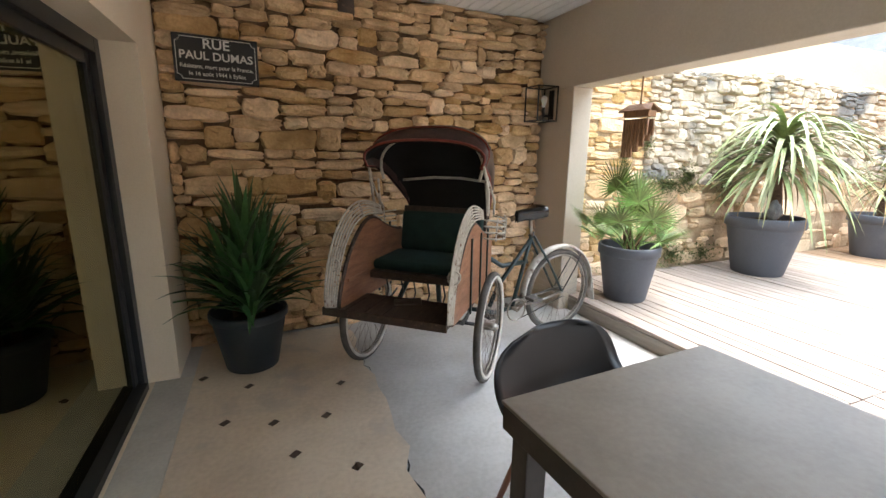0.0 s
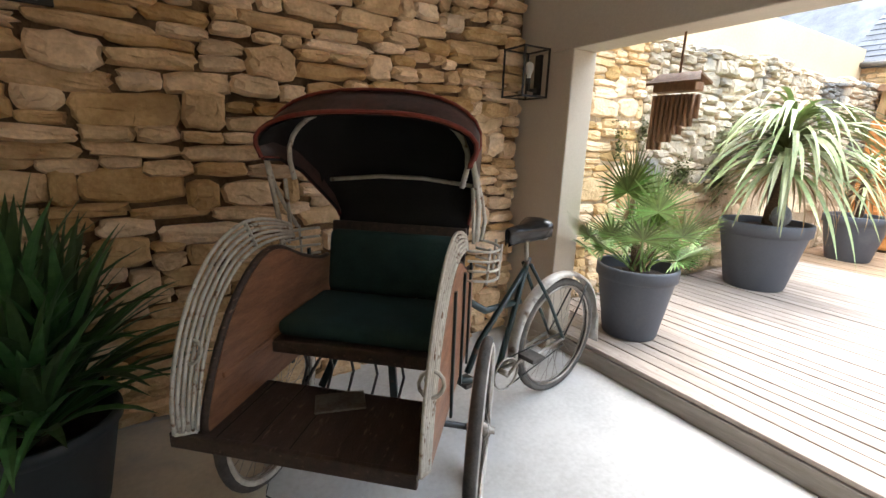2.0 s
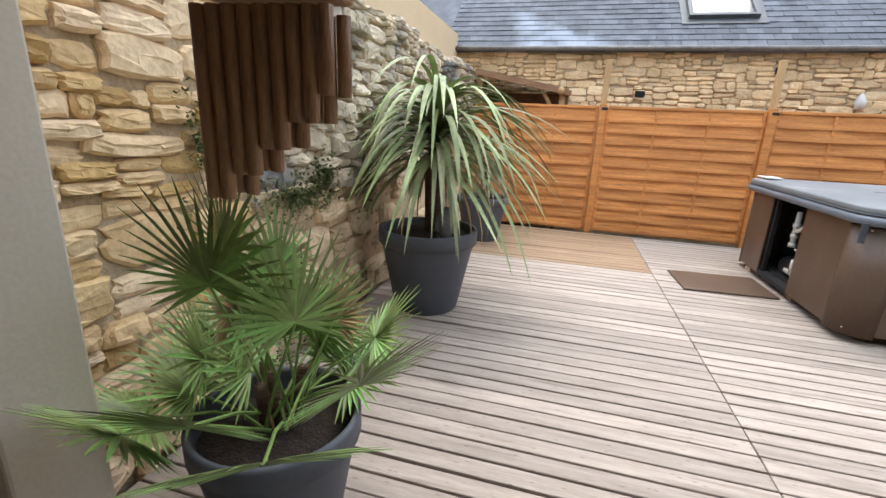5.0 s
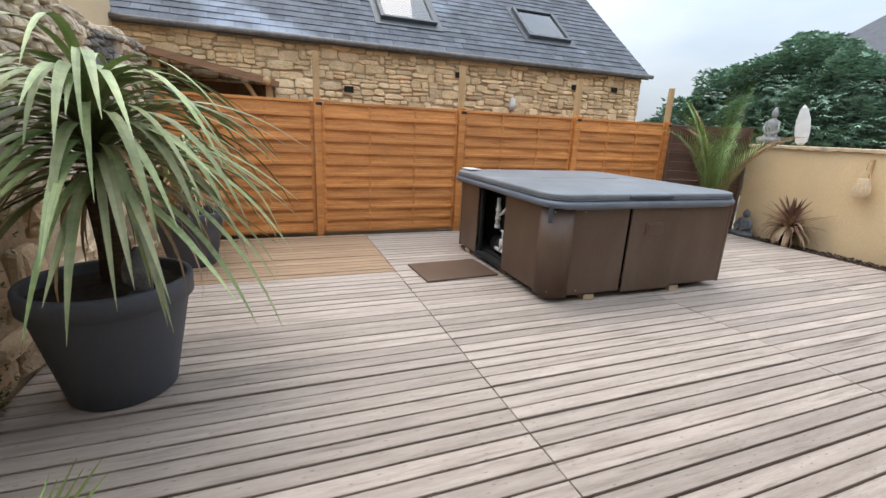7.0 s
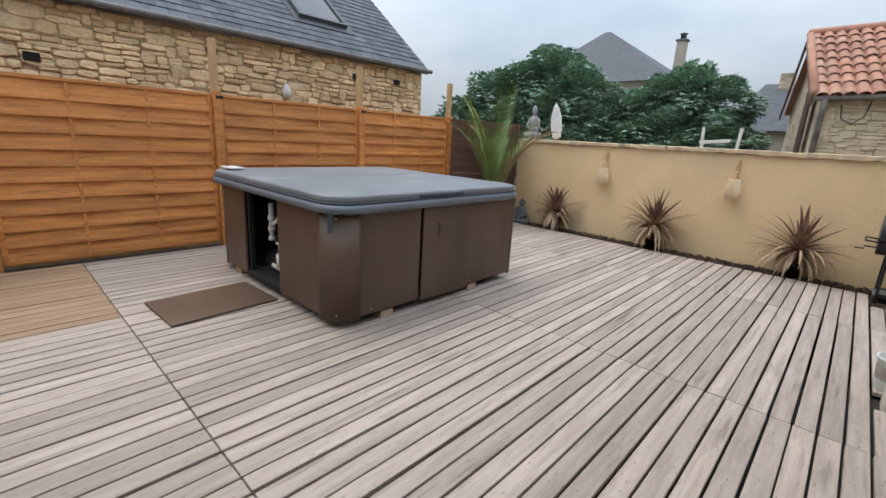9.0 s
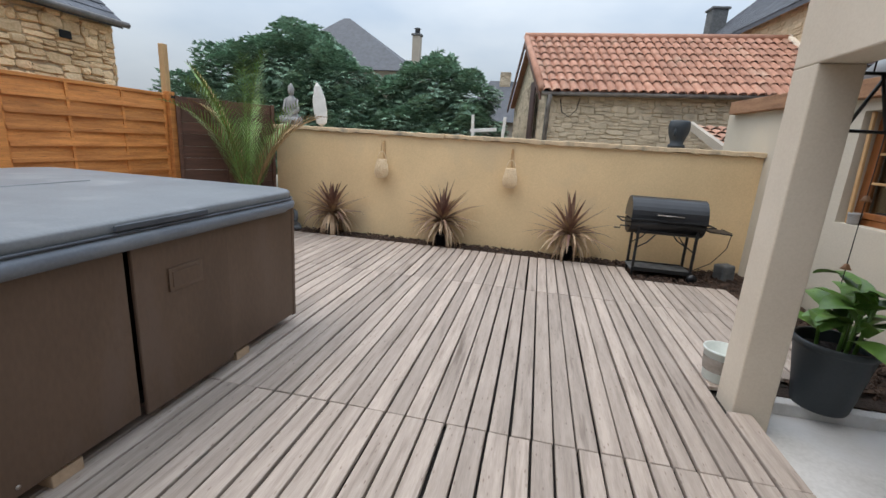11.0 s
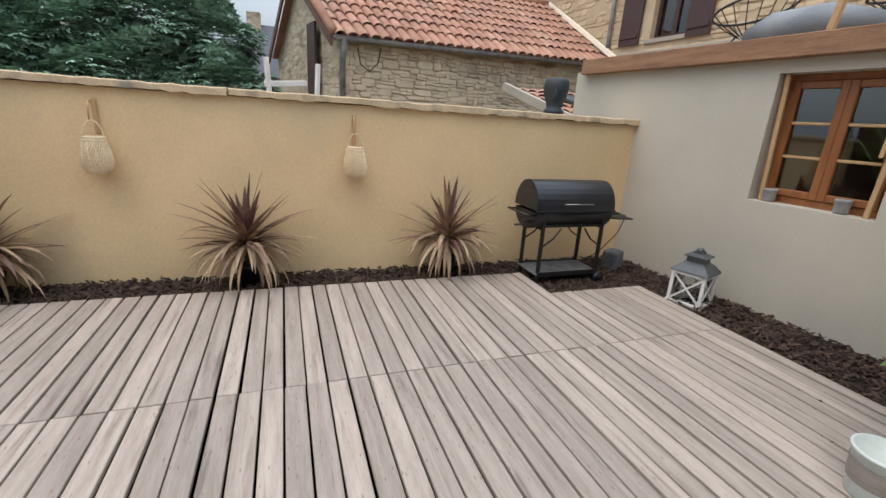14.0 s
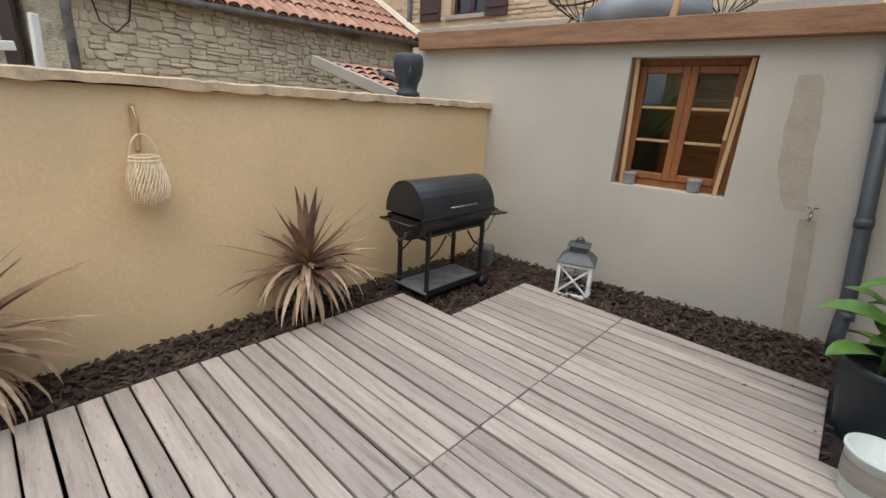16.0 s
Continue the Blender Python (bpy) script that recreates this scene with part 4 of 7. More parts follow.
pot("plant_pot", pose(5.68, 2.99, 0), 0.25, 0.38, 0.64, M["pot"], "large grey plastic pot with a drooping strap-leaved plant on the deck", 0.11, 0.05)
strap_tree("dracaena", pose(5.74, 2.97, 0.57), 1.05, 8, 230, "tall strap-leaved plant with a mop of drooping leaves")
pot("plant_pot", pose(8.05, 3.0, 0), 0.22, 0.33, 0.56, M["pot"], "grey plastic pot near the orange fence", 0.1, 0.05)
strap_tree("dracaena", pose(8.05, 3.0, 0.49), 0.72, 12, 80, "smaller strap-leaved plant with many dry leaves", 0.5)


def carved_head(name, m, s, label):
    """A plain carved head: one mesh."""
    bm = bmesh.new()
    lathe(bm, [(0, 0), (0.075, 0), (0.08, 0.02), (0.052, 0.045), (0.05, 0.07), (0.075, 0.10), (0.088, 0.15), (0.085, 0.20), (0.068, 0.24), (0.04, 0.265), (0.03, 0.285), (0.018, 0.30), (0, 0.305)], 20, Matrix.Diagonal((s, s * 1.1, s, 1)))
    lathe(bm, [(0, 0), (0.012, 0.005), (0.014, 0.03), (0.006, 0.06), (0, 0.065)], 8, Matrix.Diagonal((s, s, s, 1)) @ pose(0.0, -0.092, 0.13, 8))
    for x in (-0.085, 0.085):
        lathe(bm, [(0, 0), (0.012, 0.01), (0.014, 0.06), (0, 0.085)], 8, Matrix.Diagonal((s, s, s, 1)) @ pose(x, 0, 0.105))
    return tagged(part(name, bm, M["grey_stone"], None, "", True, m), label, "statue")


carved_head("head_statue", pose(5.46, 2.79, 0.59, 0, 0, -50), 0.85, "small grey carved stone head resting in a pot")


def street_sign():
    m = NORTH @ pose(0.35, -0.078, 1.857, 0, 0.8, 0)
    S = thing("street_sign", m, "black enamelled street sign with white lettering on stone", "sign")
    part("plate", bbox(-0.25, 0.25, 0, 0.012, -0.145, 0.145, 0.003, 1), M["enamel"], S, "black enamel plate")
    for x in (-0.215, 0.215):
        part("screw", tube(bmesh.new(), [(x, -0.003, 0.108), (x, 0.12, 0.108)], 0.006, 8), M["steel"], S, "steel wall screw", True)
    bm = bmesh.new()
    t = 0.0035
    for z in (-0.128, 0.128):
        box(bm, -0.205, 0.205, -0.003, 0.001, z - t / 2, z + t / 2)
    for x in (-0.233, 0.233):
        box(bm, x - t / 2, x + t / 2, -0.003, 0.001, -0.10, 0.10)
    for sx in (-1, 1):
        for sz in (-1, 1):
            pts = arc((sx * 0.233, -0.001, sz * 0.128), 0.028, *((90, 180) if (sx, sz) == (1, -1) else (180, 270) if (sx, sz) == (1, 1) else (270, 360) if (sx, sz) == (-1, 1) else (0, 90)), 6)
            tube(bm, pts, 0.0018, 5)
    part("border", bm, M["letter"], S, "white border line")
    for text, size, z in (("RUE", 0.082, 0.066), ("PAUL DUMAS", 0.070, -0.004), ("Résistant, mort pour la France,", 0.034, -0.058), ("le 16 août 1944 à Eyliac", 0.034, -0.103)):
        cu = bpy.data.curves.new("lettering", "FONT")
        cu.body, cu.size, cu.align_x, cu.extrude, cu.offset = text, size, "CENTER", 0.0012, 0.0012 if size > 0.05 else 0.0005
        cu.materials.append(M["letter"])
        tmp = bpy.data.objects.new("lettering", cu)
        scene.collection.objects.link(tmp)
        bpy.context.view_layer.update()
        me = bpy.data.meshes.new_from_object(tmp.evaluated_get(bpy.context.evaluated_depsgraph_get()))
        bpy.data.objects.remove(tmp)
        ob = new("lettering", me)
        w = max(v.co.x for v in me.vertices) - min(v.co.x for v in me.vertices)
        fit_w = {0.082: 0.155, 0.070: 0.43}.get(size, 0.43 if z > -0.08 else 0.335)
        ob.parent = S
        ob.matrix_basis = pose(0, -0.0025, z, 90) @ Matrix.Diagonal((fit_w / w, 1.0, 1, 1))


street_sign()


def wall_lantern():
    L = thing("wall_lantern", pose(2.90, 3.36, 1.57), "open black wire box lantern on the column", "wall lamp")
    for x in (-0.1, 0.1):
        for y in (-0.1, 0.1):
            part("upright", bbox(x - 0.005, x + 0.005, y - 0.005, y + 0.005, 0, 0.29), M["black_metal"], L)
    for z in (0.0, 0.29):
        for y in (-0.1, 0.1):
            part("rail", bbox(-0.105, 0.105, y - 0.005, y + 0.005, z - 0.005, z + 0.005), M["black_metal"], L)
        for x in (-0.1, 0.1):
            part("rail", bbox(x - 0.005, x + 0.005, -0.095, 0.095, z - 0.005, z + 0.005), M["black_metal"], L)
    part("back_plate", bbox(0.10, 0.118, -0.03, 0.03, 0.02, 0.27, 0.003), M["black_metal"], L, "black back plate")
    part("lamp_holder", tube(bmesh.new(), [(0.10, 0, 0.05), (0.03, 0, 0.05), (0.03, 0, 0.12)], 0.014), M["black_metal"], L, "black lamp holder", True)
    part("bulb", lathe(bmesh.new(), [(0, 0.12), (0.013, 0.12), (0.014, 0.14), (0.028, 0.18), (0.024, 0.21), (0, 0.225)], 14, pose(0.03, 0, 0)), M["letter"], L, "unlit bulb", True)


wall_lantern()


def wind_chime():
    C = thing("wind_chime", pose(3.15, 2.46, 1.23, 0, 0, 96) @ Matrix.Diagonal((0.80, 0.80, 1.0, 1)), "brown bamboo wind chime hanging from the lintel", "wind chime")
    part("cord", tube(bmesh.new(), [(0, 0, 0.405), (0, 0, 0.612)], 0.008, 6), M["bamboo"], C, "thin cord", True)
    bm = bmesh.new()
    for s in (-1, 1):
        vs = [(-0.17, s * 0.085, 0.37), (0.17, s * 0.085, 0.37), (0.13, 0, 0.42), (-0.13, 0, 0.42)]
        a = [bm.verts.new(v) for v in vs]
        b = [bm.verts.new((v[0], v[1], v[2] - 0.012)) for v in vs]
        bm.faces.new(a), bm.faces.new(b[::-1])
        for i in range(4):
            bm.faces.new((a[i], a[(i + 1) % 4], b[(i + 1) % 4], b[i]))
    part("roof", bm, M["bamboo"], C, "little pitched bamboo roof")
    part("frame", bbox(-0.135, 0.135, -0.055, 0.055, 0.325, 0.368, 0.006), M["bamboo"], C, "brown bamboo frame")
    for i in range(9):
        for y in (-0.04, 0.04):
            l = 0.115 + 0.02 * i + (0.02 if i % 2 else 0)
            part("bamboo_tube", tube(bmesh.new(), [(-0.12 + 0.03 * i, y, 0.31), (-0.12 + 0.03 * i, y, 0.31 - l)], 0.0145, 8), M["bamboo"], C, "", True)


wind_chime()


def table_and_chair():
    T = thing("dining_table", pose(0, 0, F), "grey ceramic-topped dining table with dark edge", "table")
    m = pose(1.12, 0.86, 0, 0, 0, 3.5)
    part("tabletop", bbox(0, 0.87, -1.9, 0, 0.74, 0.752, 0.003, m=m), M["table"], T, "grey ceramic top")
    part("apron", bbox(0.004, 0.866, -1.896, -0.004, 0.665, 0.738, 0.003, m=m), M["table_edge"], T, "dark brown edge frame")
    for x in (0.06, 0.81):
        for y in (-1.84, -0.06):
            part("leg", bbox(x - 0.035, x + 0.035, y - 0.035, y + 0.035, 0, 0.664, 0.004, m=m), M["table_edge"], T)
    C = thing("shell_chair", pose(1.58, 1.04, F, 0, 0, 8), "black plastic shell chair with wooden legs at the table", "chair")
    rows, y, z, n = [], -0.19, 0.432, 24
    for i in range(n + 1):
        t = i / n
        q = min(1.0, max(0.0, (t - 0.22) / 0.58))
        th = radians(-4 + 84 * q * q * (3 - 2 * q))
        if i:
            y, z = y + 0.65 / n * math.cos(th), z + 0.65 / n * math.sin(th)
        half = 0.235 + 0.085 * math.sin(min(1.0, t / 0.6) * math.pi / 2)
        half *= math.sqrt(max(0.0, 1 - (max(0.0, t - 0.55) / 0.465) ** 4.5))
        lift = 0.04 + 0.05 * math.exp(-((t - 0.50) / 0.3) ** 2)
        rows.append([Vector((half * a, y - math.sin(th) * lift * abs(a) ** 2.4, z + math.cos(th) * lift * abs(a) ** 2.4)) for a in [-1 + k / 8 for k in range(17)]])
    part("shell", skin(bmesh.new(), rows, 0.008), M["black_plastic"], C, "black moulded shell", True)
    for x in (-1, 1):
        for y in (-1, 1):
            part("leg", tube(bmesh.new(), [(x * 0.13, y * 0.12, 0.425), (x * 0.22, y * 0.22, 0)], [0.016, 0.011], 10), M["leg_wood"], C, "", True)


table_and_chair()


def sliding_door():
    D = thing("door_1", pose(-0.25, 0, F), "dark anthracite sliding glass door in the house wall", "door", kind="structure")
    for y0, y1 in ((2.80, 2.88), (0.62, 0.72), (-1.6, -1.52)):
        part("frame_post", bbox(-0.05, 0.05, y0, y1, 0.0, 1.98, 0.004), M["frame"], D)
    part("frame_head", bbox(-0.05, 0.05, -1.52, 2.80, 1.90, 1.98, 0.004), M["frame"], D)
    part("sill", bbox(-0.06, 0.07, -1.52, 2.80, 0.0, 0.045, 0.004), M["frame"], D)
    for y0, y1 in ((0.72, 2.80), (-1.52, 0.62)):
        sash = part("sash", bbox(-0.02, 0.02, y0, y0 + 0.06, 0.05, 1.90, 0.003), M["frame"], D)
        part("sash_stile", bbox(-0.02, 0.02, y1 - 0.06, y1, 0.05, 1.90, 0.003), M["frame"], sash)
        part("sash_rail", bbox(-0.02, 0.02, y0 + 0.06, y1 - 0.06, 1.84, 1.90, 0.003), M["frame"], sash)
        g = part("pane", bbox(-0.006, 0.006, y0 + 0.06, y1 - 0.06, 0.05, 1.84), M["pane"], sash, "reflecting glass pane")
        g.visible_shadow = False


sliding_door()

# floor inlay of tile with small brown diamonds, and the threshold strip
structure("floor_strip", bbox(-0.16, 0.05, -2.2, 2.87, F, F + 0.006), M["strip"], "scuffed grey stone strip along the glass door", "floor")
bm = bmesh.new()
rng = random.Random(3)
edge = [(1.10 + rng.uniform(-0.04, 0.04), y) for y in np.linspace(-2.2, 3.38, 38)]
a = [bm.verts.new((x, y, F + 0.004)) for x, y in edge]
b = [bm.verts.new((0.053, y, F + 0.004)) for x, y in edge]
for i in range(len(edge) - 1):
    bm.faces.new((b[i], a[i], a[i + 1], b[i + 1]))
for v in bmesh.ops.extrude_face_region(bm, geom=bm.faces[:])["geom"]:
    if isinstance(v, bmesh.types.BMVert):
        v.co.z -= 0.0035
tiles = structure("floor_tiles", bm, M["tile"], "dulled beige tiled floor with a broken edge", "floor")
for x, y in ((0.27, 2.25), (0.51, 2.16), (0.60, 1.86), (0.86, 1.67), (0.38, 2.61), (0.78, 2.13), (0.91, 2.45), (0.11, 2.81), (0.35, 1.30), (0.75, 1.25), (0.30, 0.70), (0.80, 0.60)):
    part("cabochon", bbox(-0.024, 0.024, -0.018, 0.018, 0, 0.002, m=pose(x, y, F + 0.004, 0, 0, 42)), M["diamond"], tiles)
bm = bmesh.new()
pts = [(1.09 + rng.uniform(-0.02, 0.02) + 0.02 * math.sin(3 * y), y, F + 0.0015) for y in np.linspace(0.6, 2.75, 40)]
ribbon(bm, pts, [rng.uniform(0.001, 0.006) for p in pts], Vector((1, 0, 0)), 0)
tagged(part("floor_crack", bm, M["lining"], tiles), "thin dark crack")
M["lid"] = material("satin_black_lid", (0.022, 0.023, 0.026), 0.30, (0.014, 0.015, 0.017), 5, 50, 0.5, 0.05)
# ---- fence ----
FENCE = thing("fence", pose(0, 0, 0), "orange-stained pine fence of woven panels between square posts", "fence")
def fence_panel(y0, y1, seed):
    w, rows, rng = y1 - y0, 11, random.Random(seed)
    P = part("panel", bbox(-0.022, 0.022, 0, 0.045, 0.03, 1.745, 0.003, 1), M["fence"], FENCE, "woven orange-stained pine panel", False, pose(9.16, y0, 0))
    part("stile", bbox(-0.022, 0.022, w - 0.045, w, 0.03, 1.745, 0.003, 1), M["fence"], P)
    for z in (0.02, 1.72):
        part("rail", bbox(-0.026, 0.026, 0.045, w - 0.045, z, z + 0.035, 0.003, 1), M["fence"], P)
    h = 1.66 / rows
    for i in range(rows):
        z, n, bm = 0.055 + h * i, 18, bmesh.new()
        s = 1 if i % 2 else -1
        front = []
        for k in range(n + 1):
            y = 0.04 + (w - 0.08) * k / n
            off = -0.0065 * s * math.cos(3 * math.pi * k / n) * math.sin(math.pi * k / n) ** 0.5
            front.append((off, y))
        # a grooved board: the lower lip stands proud, a step runs along its middle
        prof = ((-0.034, -0.012), (-0.030, 0.16 * h), (-0.024, 0.18 * h), (-0.017, 0.52 * h), (-0.011, 0.54 * h), (-0.005, h + 0.004), (0.006, h + 0.004), (-0.022, -0.012))
        rings = [[bm.verts.new((x + dx, y, z + dz)) for x, y in front] for dx, dz in prof]
        for a, b in zip(rings, rings[1:] + rings[:1]):
            for k in range(n):
                bm.faces.new((a[k], a[k + 1], b[k + 1], b[k]))
        part("slat", bm, M["fence"], P)
    for q in (1 / 3, 2 / 3):
        part("batten", bbox(-0.028, -0.014, w * q - 0.014, w * q + 0.014, 0.05, 1.72), M["fence"], P)
    return P


M["post_pale"] = material("pale_pine_post", (0.58, 0.37, 0.18), 0.7, (0.42, 0.25, 0.11), 4, 30, 0.6, 0.2, stretch=(6, 6, 1))
posts = (3.46, 1.617, -0.395, -2.405, -4.33)
for i, (a, b) in enumerate(zip(posts, posts[1:])):
    fence_panel(b + 0.05, a - 0.05, i)
for y in posts[1:]:
    P = part("post", bbox(-0.045, 0.045, -0.045, 0.045, -0.05, 1.78, 0.006), M["fence"], FENCE, "square orange-stained post", False, pose(9.13, y, 0))
    part("extension", bbox(0.0, 0.07, -0.038, 0.038, 1.5, 2.34, 0.005), M["post_pale"], P, "paler pine extension")
    part("clamp", bbox(-0.05, 0.05, -0.06, 0.02, 1.70, 1.735, 0.003), M["black_metal"], P, "rusty clamp")
D = thing("dark_fence", pose(9.10, -4.38, 0, 0, 0, -37), "dark brown slatted corner fence beside a young palm", "fence")
for i in range(11):
    part("slat", bbox(-0.008, 0.012, -1.26, 0.0, 0.03 + 0.155 * i, 0.03 + 0.155 * i + 0.153, 0.003, 1, m=pose(0.004 * (i % 2), 0, 0)), M["fence_dark"], D)
for y in (-1.26, -0.64, -0.05):
    part("upright", bbox(-0.035, -0.01, y, y + 0.05, 0.0, 1.74, 0.003, 1), M["fence_dark"], D)

# ---- hot tub ----
M["tub"] = material("brown_tub_panel", (0.115, 0.071, 0.045), 0.45, (0.083, 0.050, 0.031), 3, 60, 0.5, 0.1, stretch=(1, 1, 0.4), stain=(0.12, 0.085, 0.07), stain_scale=3, stain_cut=(0.58, 0.85))
M["vinyl"] = material("grey_vinyl_cover", (0.18, 0.193, 0.203), 0.5, (0.13, 0.14, 0.15), 3, 80, 0.6, 0.15, stain=(0.28, 0.29, 0.295), stain_scale=2.2, stain_cut=(0.55, 0.8))
M["vinyl_dark"] = material("dark_vinyl_band", (0.06, 0.07, 0.085), 0.5, (0.03, 0.036, 0.045), 4, 60, 0.5, 0.1)
M["vinyl_roll"] = material("blue_grey_vinyl", (0.165, 0.19, 0.225), 0.45, (0.12, 0.14, 0.17), 3, 70, 0.6, 0.12, stain=(0.25, 0.27, 0.29), stain_scale=2.5, stain_cut=(0.58, 0.8))
M["pvc"] = material("white_pvc", (0.72, 0.71, 0.67), 0.35, (0.6, 0.59, 0.55), 6, 40)
M["block"] = material("raw_wood_block", (0.5, 0.36, 0.24), 0.8, (0.35, 0.25, 0.16), 6, 40)


def rounded_rect(x0, x1, y0, y1, r, n=6):
    out = []
    for cx, cy, a in ((x1 - r, y1 - r, 0), (x0 + r, y1 - r, 90), (x0 + r, y0 + r, 180), (x1 - r, y0 + r, 270)):
        out += [(cx + r * math.cos(radians(a + 90 * k / n)), cy + r * math.sin(radians(a + 90 * k / n))) for k in range(n + 1)]
    return out


def slab(loops, z_list, cap=True):
    """A closed shape through loops of equal length at given heights."""
    bm = bmesh.new()
    rings = [[bm.verts.new((x, y, z)) for x, y in loop] for loop, z in zip(loops, z_list)]
    n = len(rings[0])
    for a, b in zip(rings, rings[1:]):
        for k in range(n):
            bm.faces.new((a[k], a[(k + 1) % n], b[(k + 1) % n], b[k]))
    if cap:
        bm.faces.new(rings[0][::-1]), bm.faces.new(rings[-1])
    return bm


def hot_tub():
    X0, X1, Y0, Y1 = 6.10, 8.25, -2.14, -0.02
    T = thing("hot_tub", pose(0, 0, 0), "brown-panelled hot tub with a grey vinyl cover and one panel off", "hot tub")
    part("base", slab([rounded_rect(X0 + 0.1, X1 - 0.1, Y0 + 0.1, Y1 - 0.1, 0.15)] * 2, (0.05, 0.12)), M["lining"], T, "dark base tray")
    part("core", bbox(X0 + 0.30, X1 - 0.25, Y0 + 0.25, Y1 - 0.32, 0.12, 0.84), M["lining"], T, "dark insulated core")

    def wall(name, p, q, z0=0.07, z1=0.885, t=0.022):
        (ax, ay), (bx, by) = p, q
        L = math.hypot(bx - ax, by - ay)
        return part(name, bbox(0, L, -t, 0, z0, z1, 0.004, 1, m=Matrix.Translation((ax, ay, 0)) @ pose(0, 0, 0, 0, 0, math.degrees(math.atan2(by - ay, bx - ax)))), M["tub"], T, "brown wood-grain side panel")

    r = 0.20
    wall("side_panel", (X0, Y0 + 0.03), (X0, -1.445))
    wall("side_panel", (X0 - 0.012, -1.44), (X0 - 0.004, -0.855), 0.05, 0.875)
    wall("side_panel", (X0, -0.825), (X0, Y1 - r - 0.010))
    part("hatch_frame", bbox(X0 - 0.016, X0 - 0.004, -1.24, -1.03, 0.60, 0.715, 0.003), M["tub"], T, "raised rectangular badge")
    part("hatch_inset", bbox(X0 - 0.020, X0 - 0.012, -1.222, -1.048, 0.618, 0.697, 0.002), M["tub"], T, "darker badge inset")
    for cx, cy, a in ((X0 + r, Y1 - r, 90), (X1 - r, Y1 - r, 0), (X1 - r, Y0 + r, 270)):
        rows = [[Vector((cx + (r + o) * math.cos(radians(a + 90 * k / 10)), cy + (r + o) * math.sin(radians(a + 90 * k / 10)), z)) for k in range(11)] for o, z in ((0.002, 0.055), (0.003, 0.885))]
        part("corner_panel", skin(bmesh.new(), rows, 0.015), M["tub"], T, "rounded brown corner panel", True)
    part("corner_panel", bbox(X0 - 0.004, X0 + 0.03, Y0 - 0.004, Y0 + 0.035, 0.06, 0.885, 0.008), M["tub"], T, "square brown corner strip")
    wall("side_panel", (X0 + r + 0.010, Y1), (6.95, Y1))
    wall("side_panel", (7.60, Y1), (X1 - r, Y1))
    wall("side_panel", (X1, Y1 - r), (X1, Y0 + r))
    wall("side_panel", (X1 - r, Y0), (X0 + 0.03, Y0))
    part("open_bay_sill", bbox(6.95, 7.60, Y1 - 0.10, Y1 - 0.005, 0.055, 0.10, 0.004), M["lining"], T, "dark sill of the open bay")
    for x in (6.955, 7.58):
        part("bay_post", bbox(x - 0.02, x + 0.02, Y1 - 0.07, Y1 - 0.03, 0.08, 0.86, 0.003), M["lining"], T, "dark bay post")
    # pump and pipes in the open bay
    for name, pts, rad in (("pipe", [(7.35, Y1 - 0.14, 0.76), (7.35, Y1 - 0.14, 0.44)], 0.024), ("pipe", [(7.35, Y1 - 0.13, 0.56), (7.22, Y1 - 0.13, 0.62), (7.12, Y1 - 0.13, 0.70), (7.05, Y1 - 0.14, 0.77)], 0.020),
                           ("pipe", [(7.30, Y1 - 0.12, 0.20), (7.02, Y1 - 0.12, 0.20)], 0.026), ("valve", [(7.18, Y1 - 0.12, 0.20), (7.18, Y1 - 0.12, 0.33)], 0.030), ("valve_handle", [(7.18, Y1 - 0.12, 0.33), (7.18, Y1 - 0.12, 0.42)], 0.010), ("valve_handle", [(7.13, Y1 - 0.12, 0.42), (7.23, Y1 - 0.12, 0.42)], 0.011)):
        part(name, tube(bmesh.new(), pts, rad, 10), M["pvc"], T, "white plastic " + name.replace("_", " "), True)
    for z in (0.44, 0.53, 0.63):
        part("pipe_collar", tube(bmesh.new(), [(7.35, Y1 - 0.14, z - 0.018), (7.35, Y1 - 0.14, z + 0.018)], 0.033, 12), M["pvc"], T, "white pipe collar", True)
    part("pump", tube(bmesh.new(), [(7.45, Y1 - 0.2, 0.22), (7.15, Y1 - 0.2, 0.22)], 0.09, 16), M["black_plastic"], T, "black pump motor", True)
    # cover
    o = 0.045
    top = rounded_rect(X0 - o, X1 + o, Y0 - o, Y1 + o, 0.22)
    ins = rounded_rect(X0 - o + 0.03, X1 + o - 0.03, Y0 - o + 0.03, Y1 + o - 0.03, 0.2)
    mid = rounded_rect(X0 + 0.5, X1 - 0.5, Y0 + 0.5, Y1 - 0.5, 0.2)
    ins2 = rounded_rect(X0 - o + 0.006, X1 + o - 0.006, Y0 - o + 0.006, Y1 + o - 0.006, 0.215)
    loops = [rounded_rect(X0 - 0.02, X1 + 0.02, Y0 - 0.02, Y1 + 0.02, 0.2), ins2, top, top, ins2, ins, mid]
    cover = part("cover", slab(loops, (0.932, 0.933, 0.942, 0.978, 0.986, 0.992, 1.004)), M["vinyl"], T, "faded grey vinyl cover", True)
    # a padded skirt hangs as a roll below the lid
    rng, bm, rings = random.Random(6), bmesh.new(), []
    for out, z, d in ((-0.004, 0.936, 0.0), (0.016, 0.918, 0.001), (0.022, 0.898, 0.002), (0.016, 0.878, 0.003), (0.0, 0.862, 0.006), (-0.02, 0.858, 0.006)):
        e = o + out
        rings.append([bm.verts.new((x + rng.uniform(-d, d), y + rng.uniform(-d, d), z + rng.uniform(-d, d))) for x, y in rounded_rect(X0 - e, X1 + e, Y0 - e, Y1 + e, 0.22, 10)])
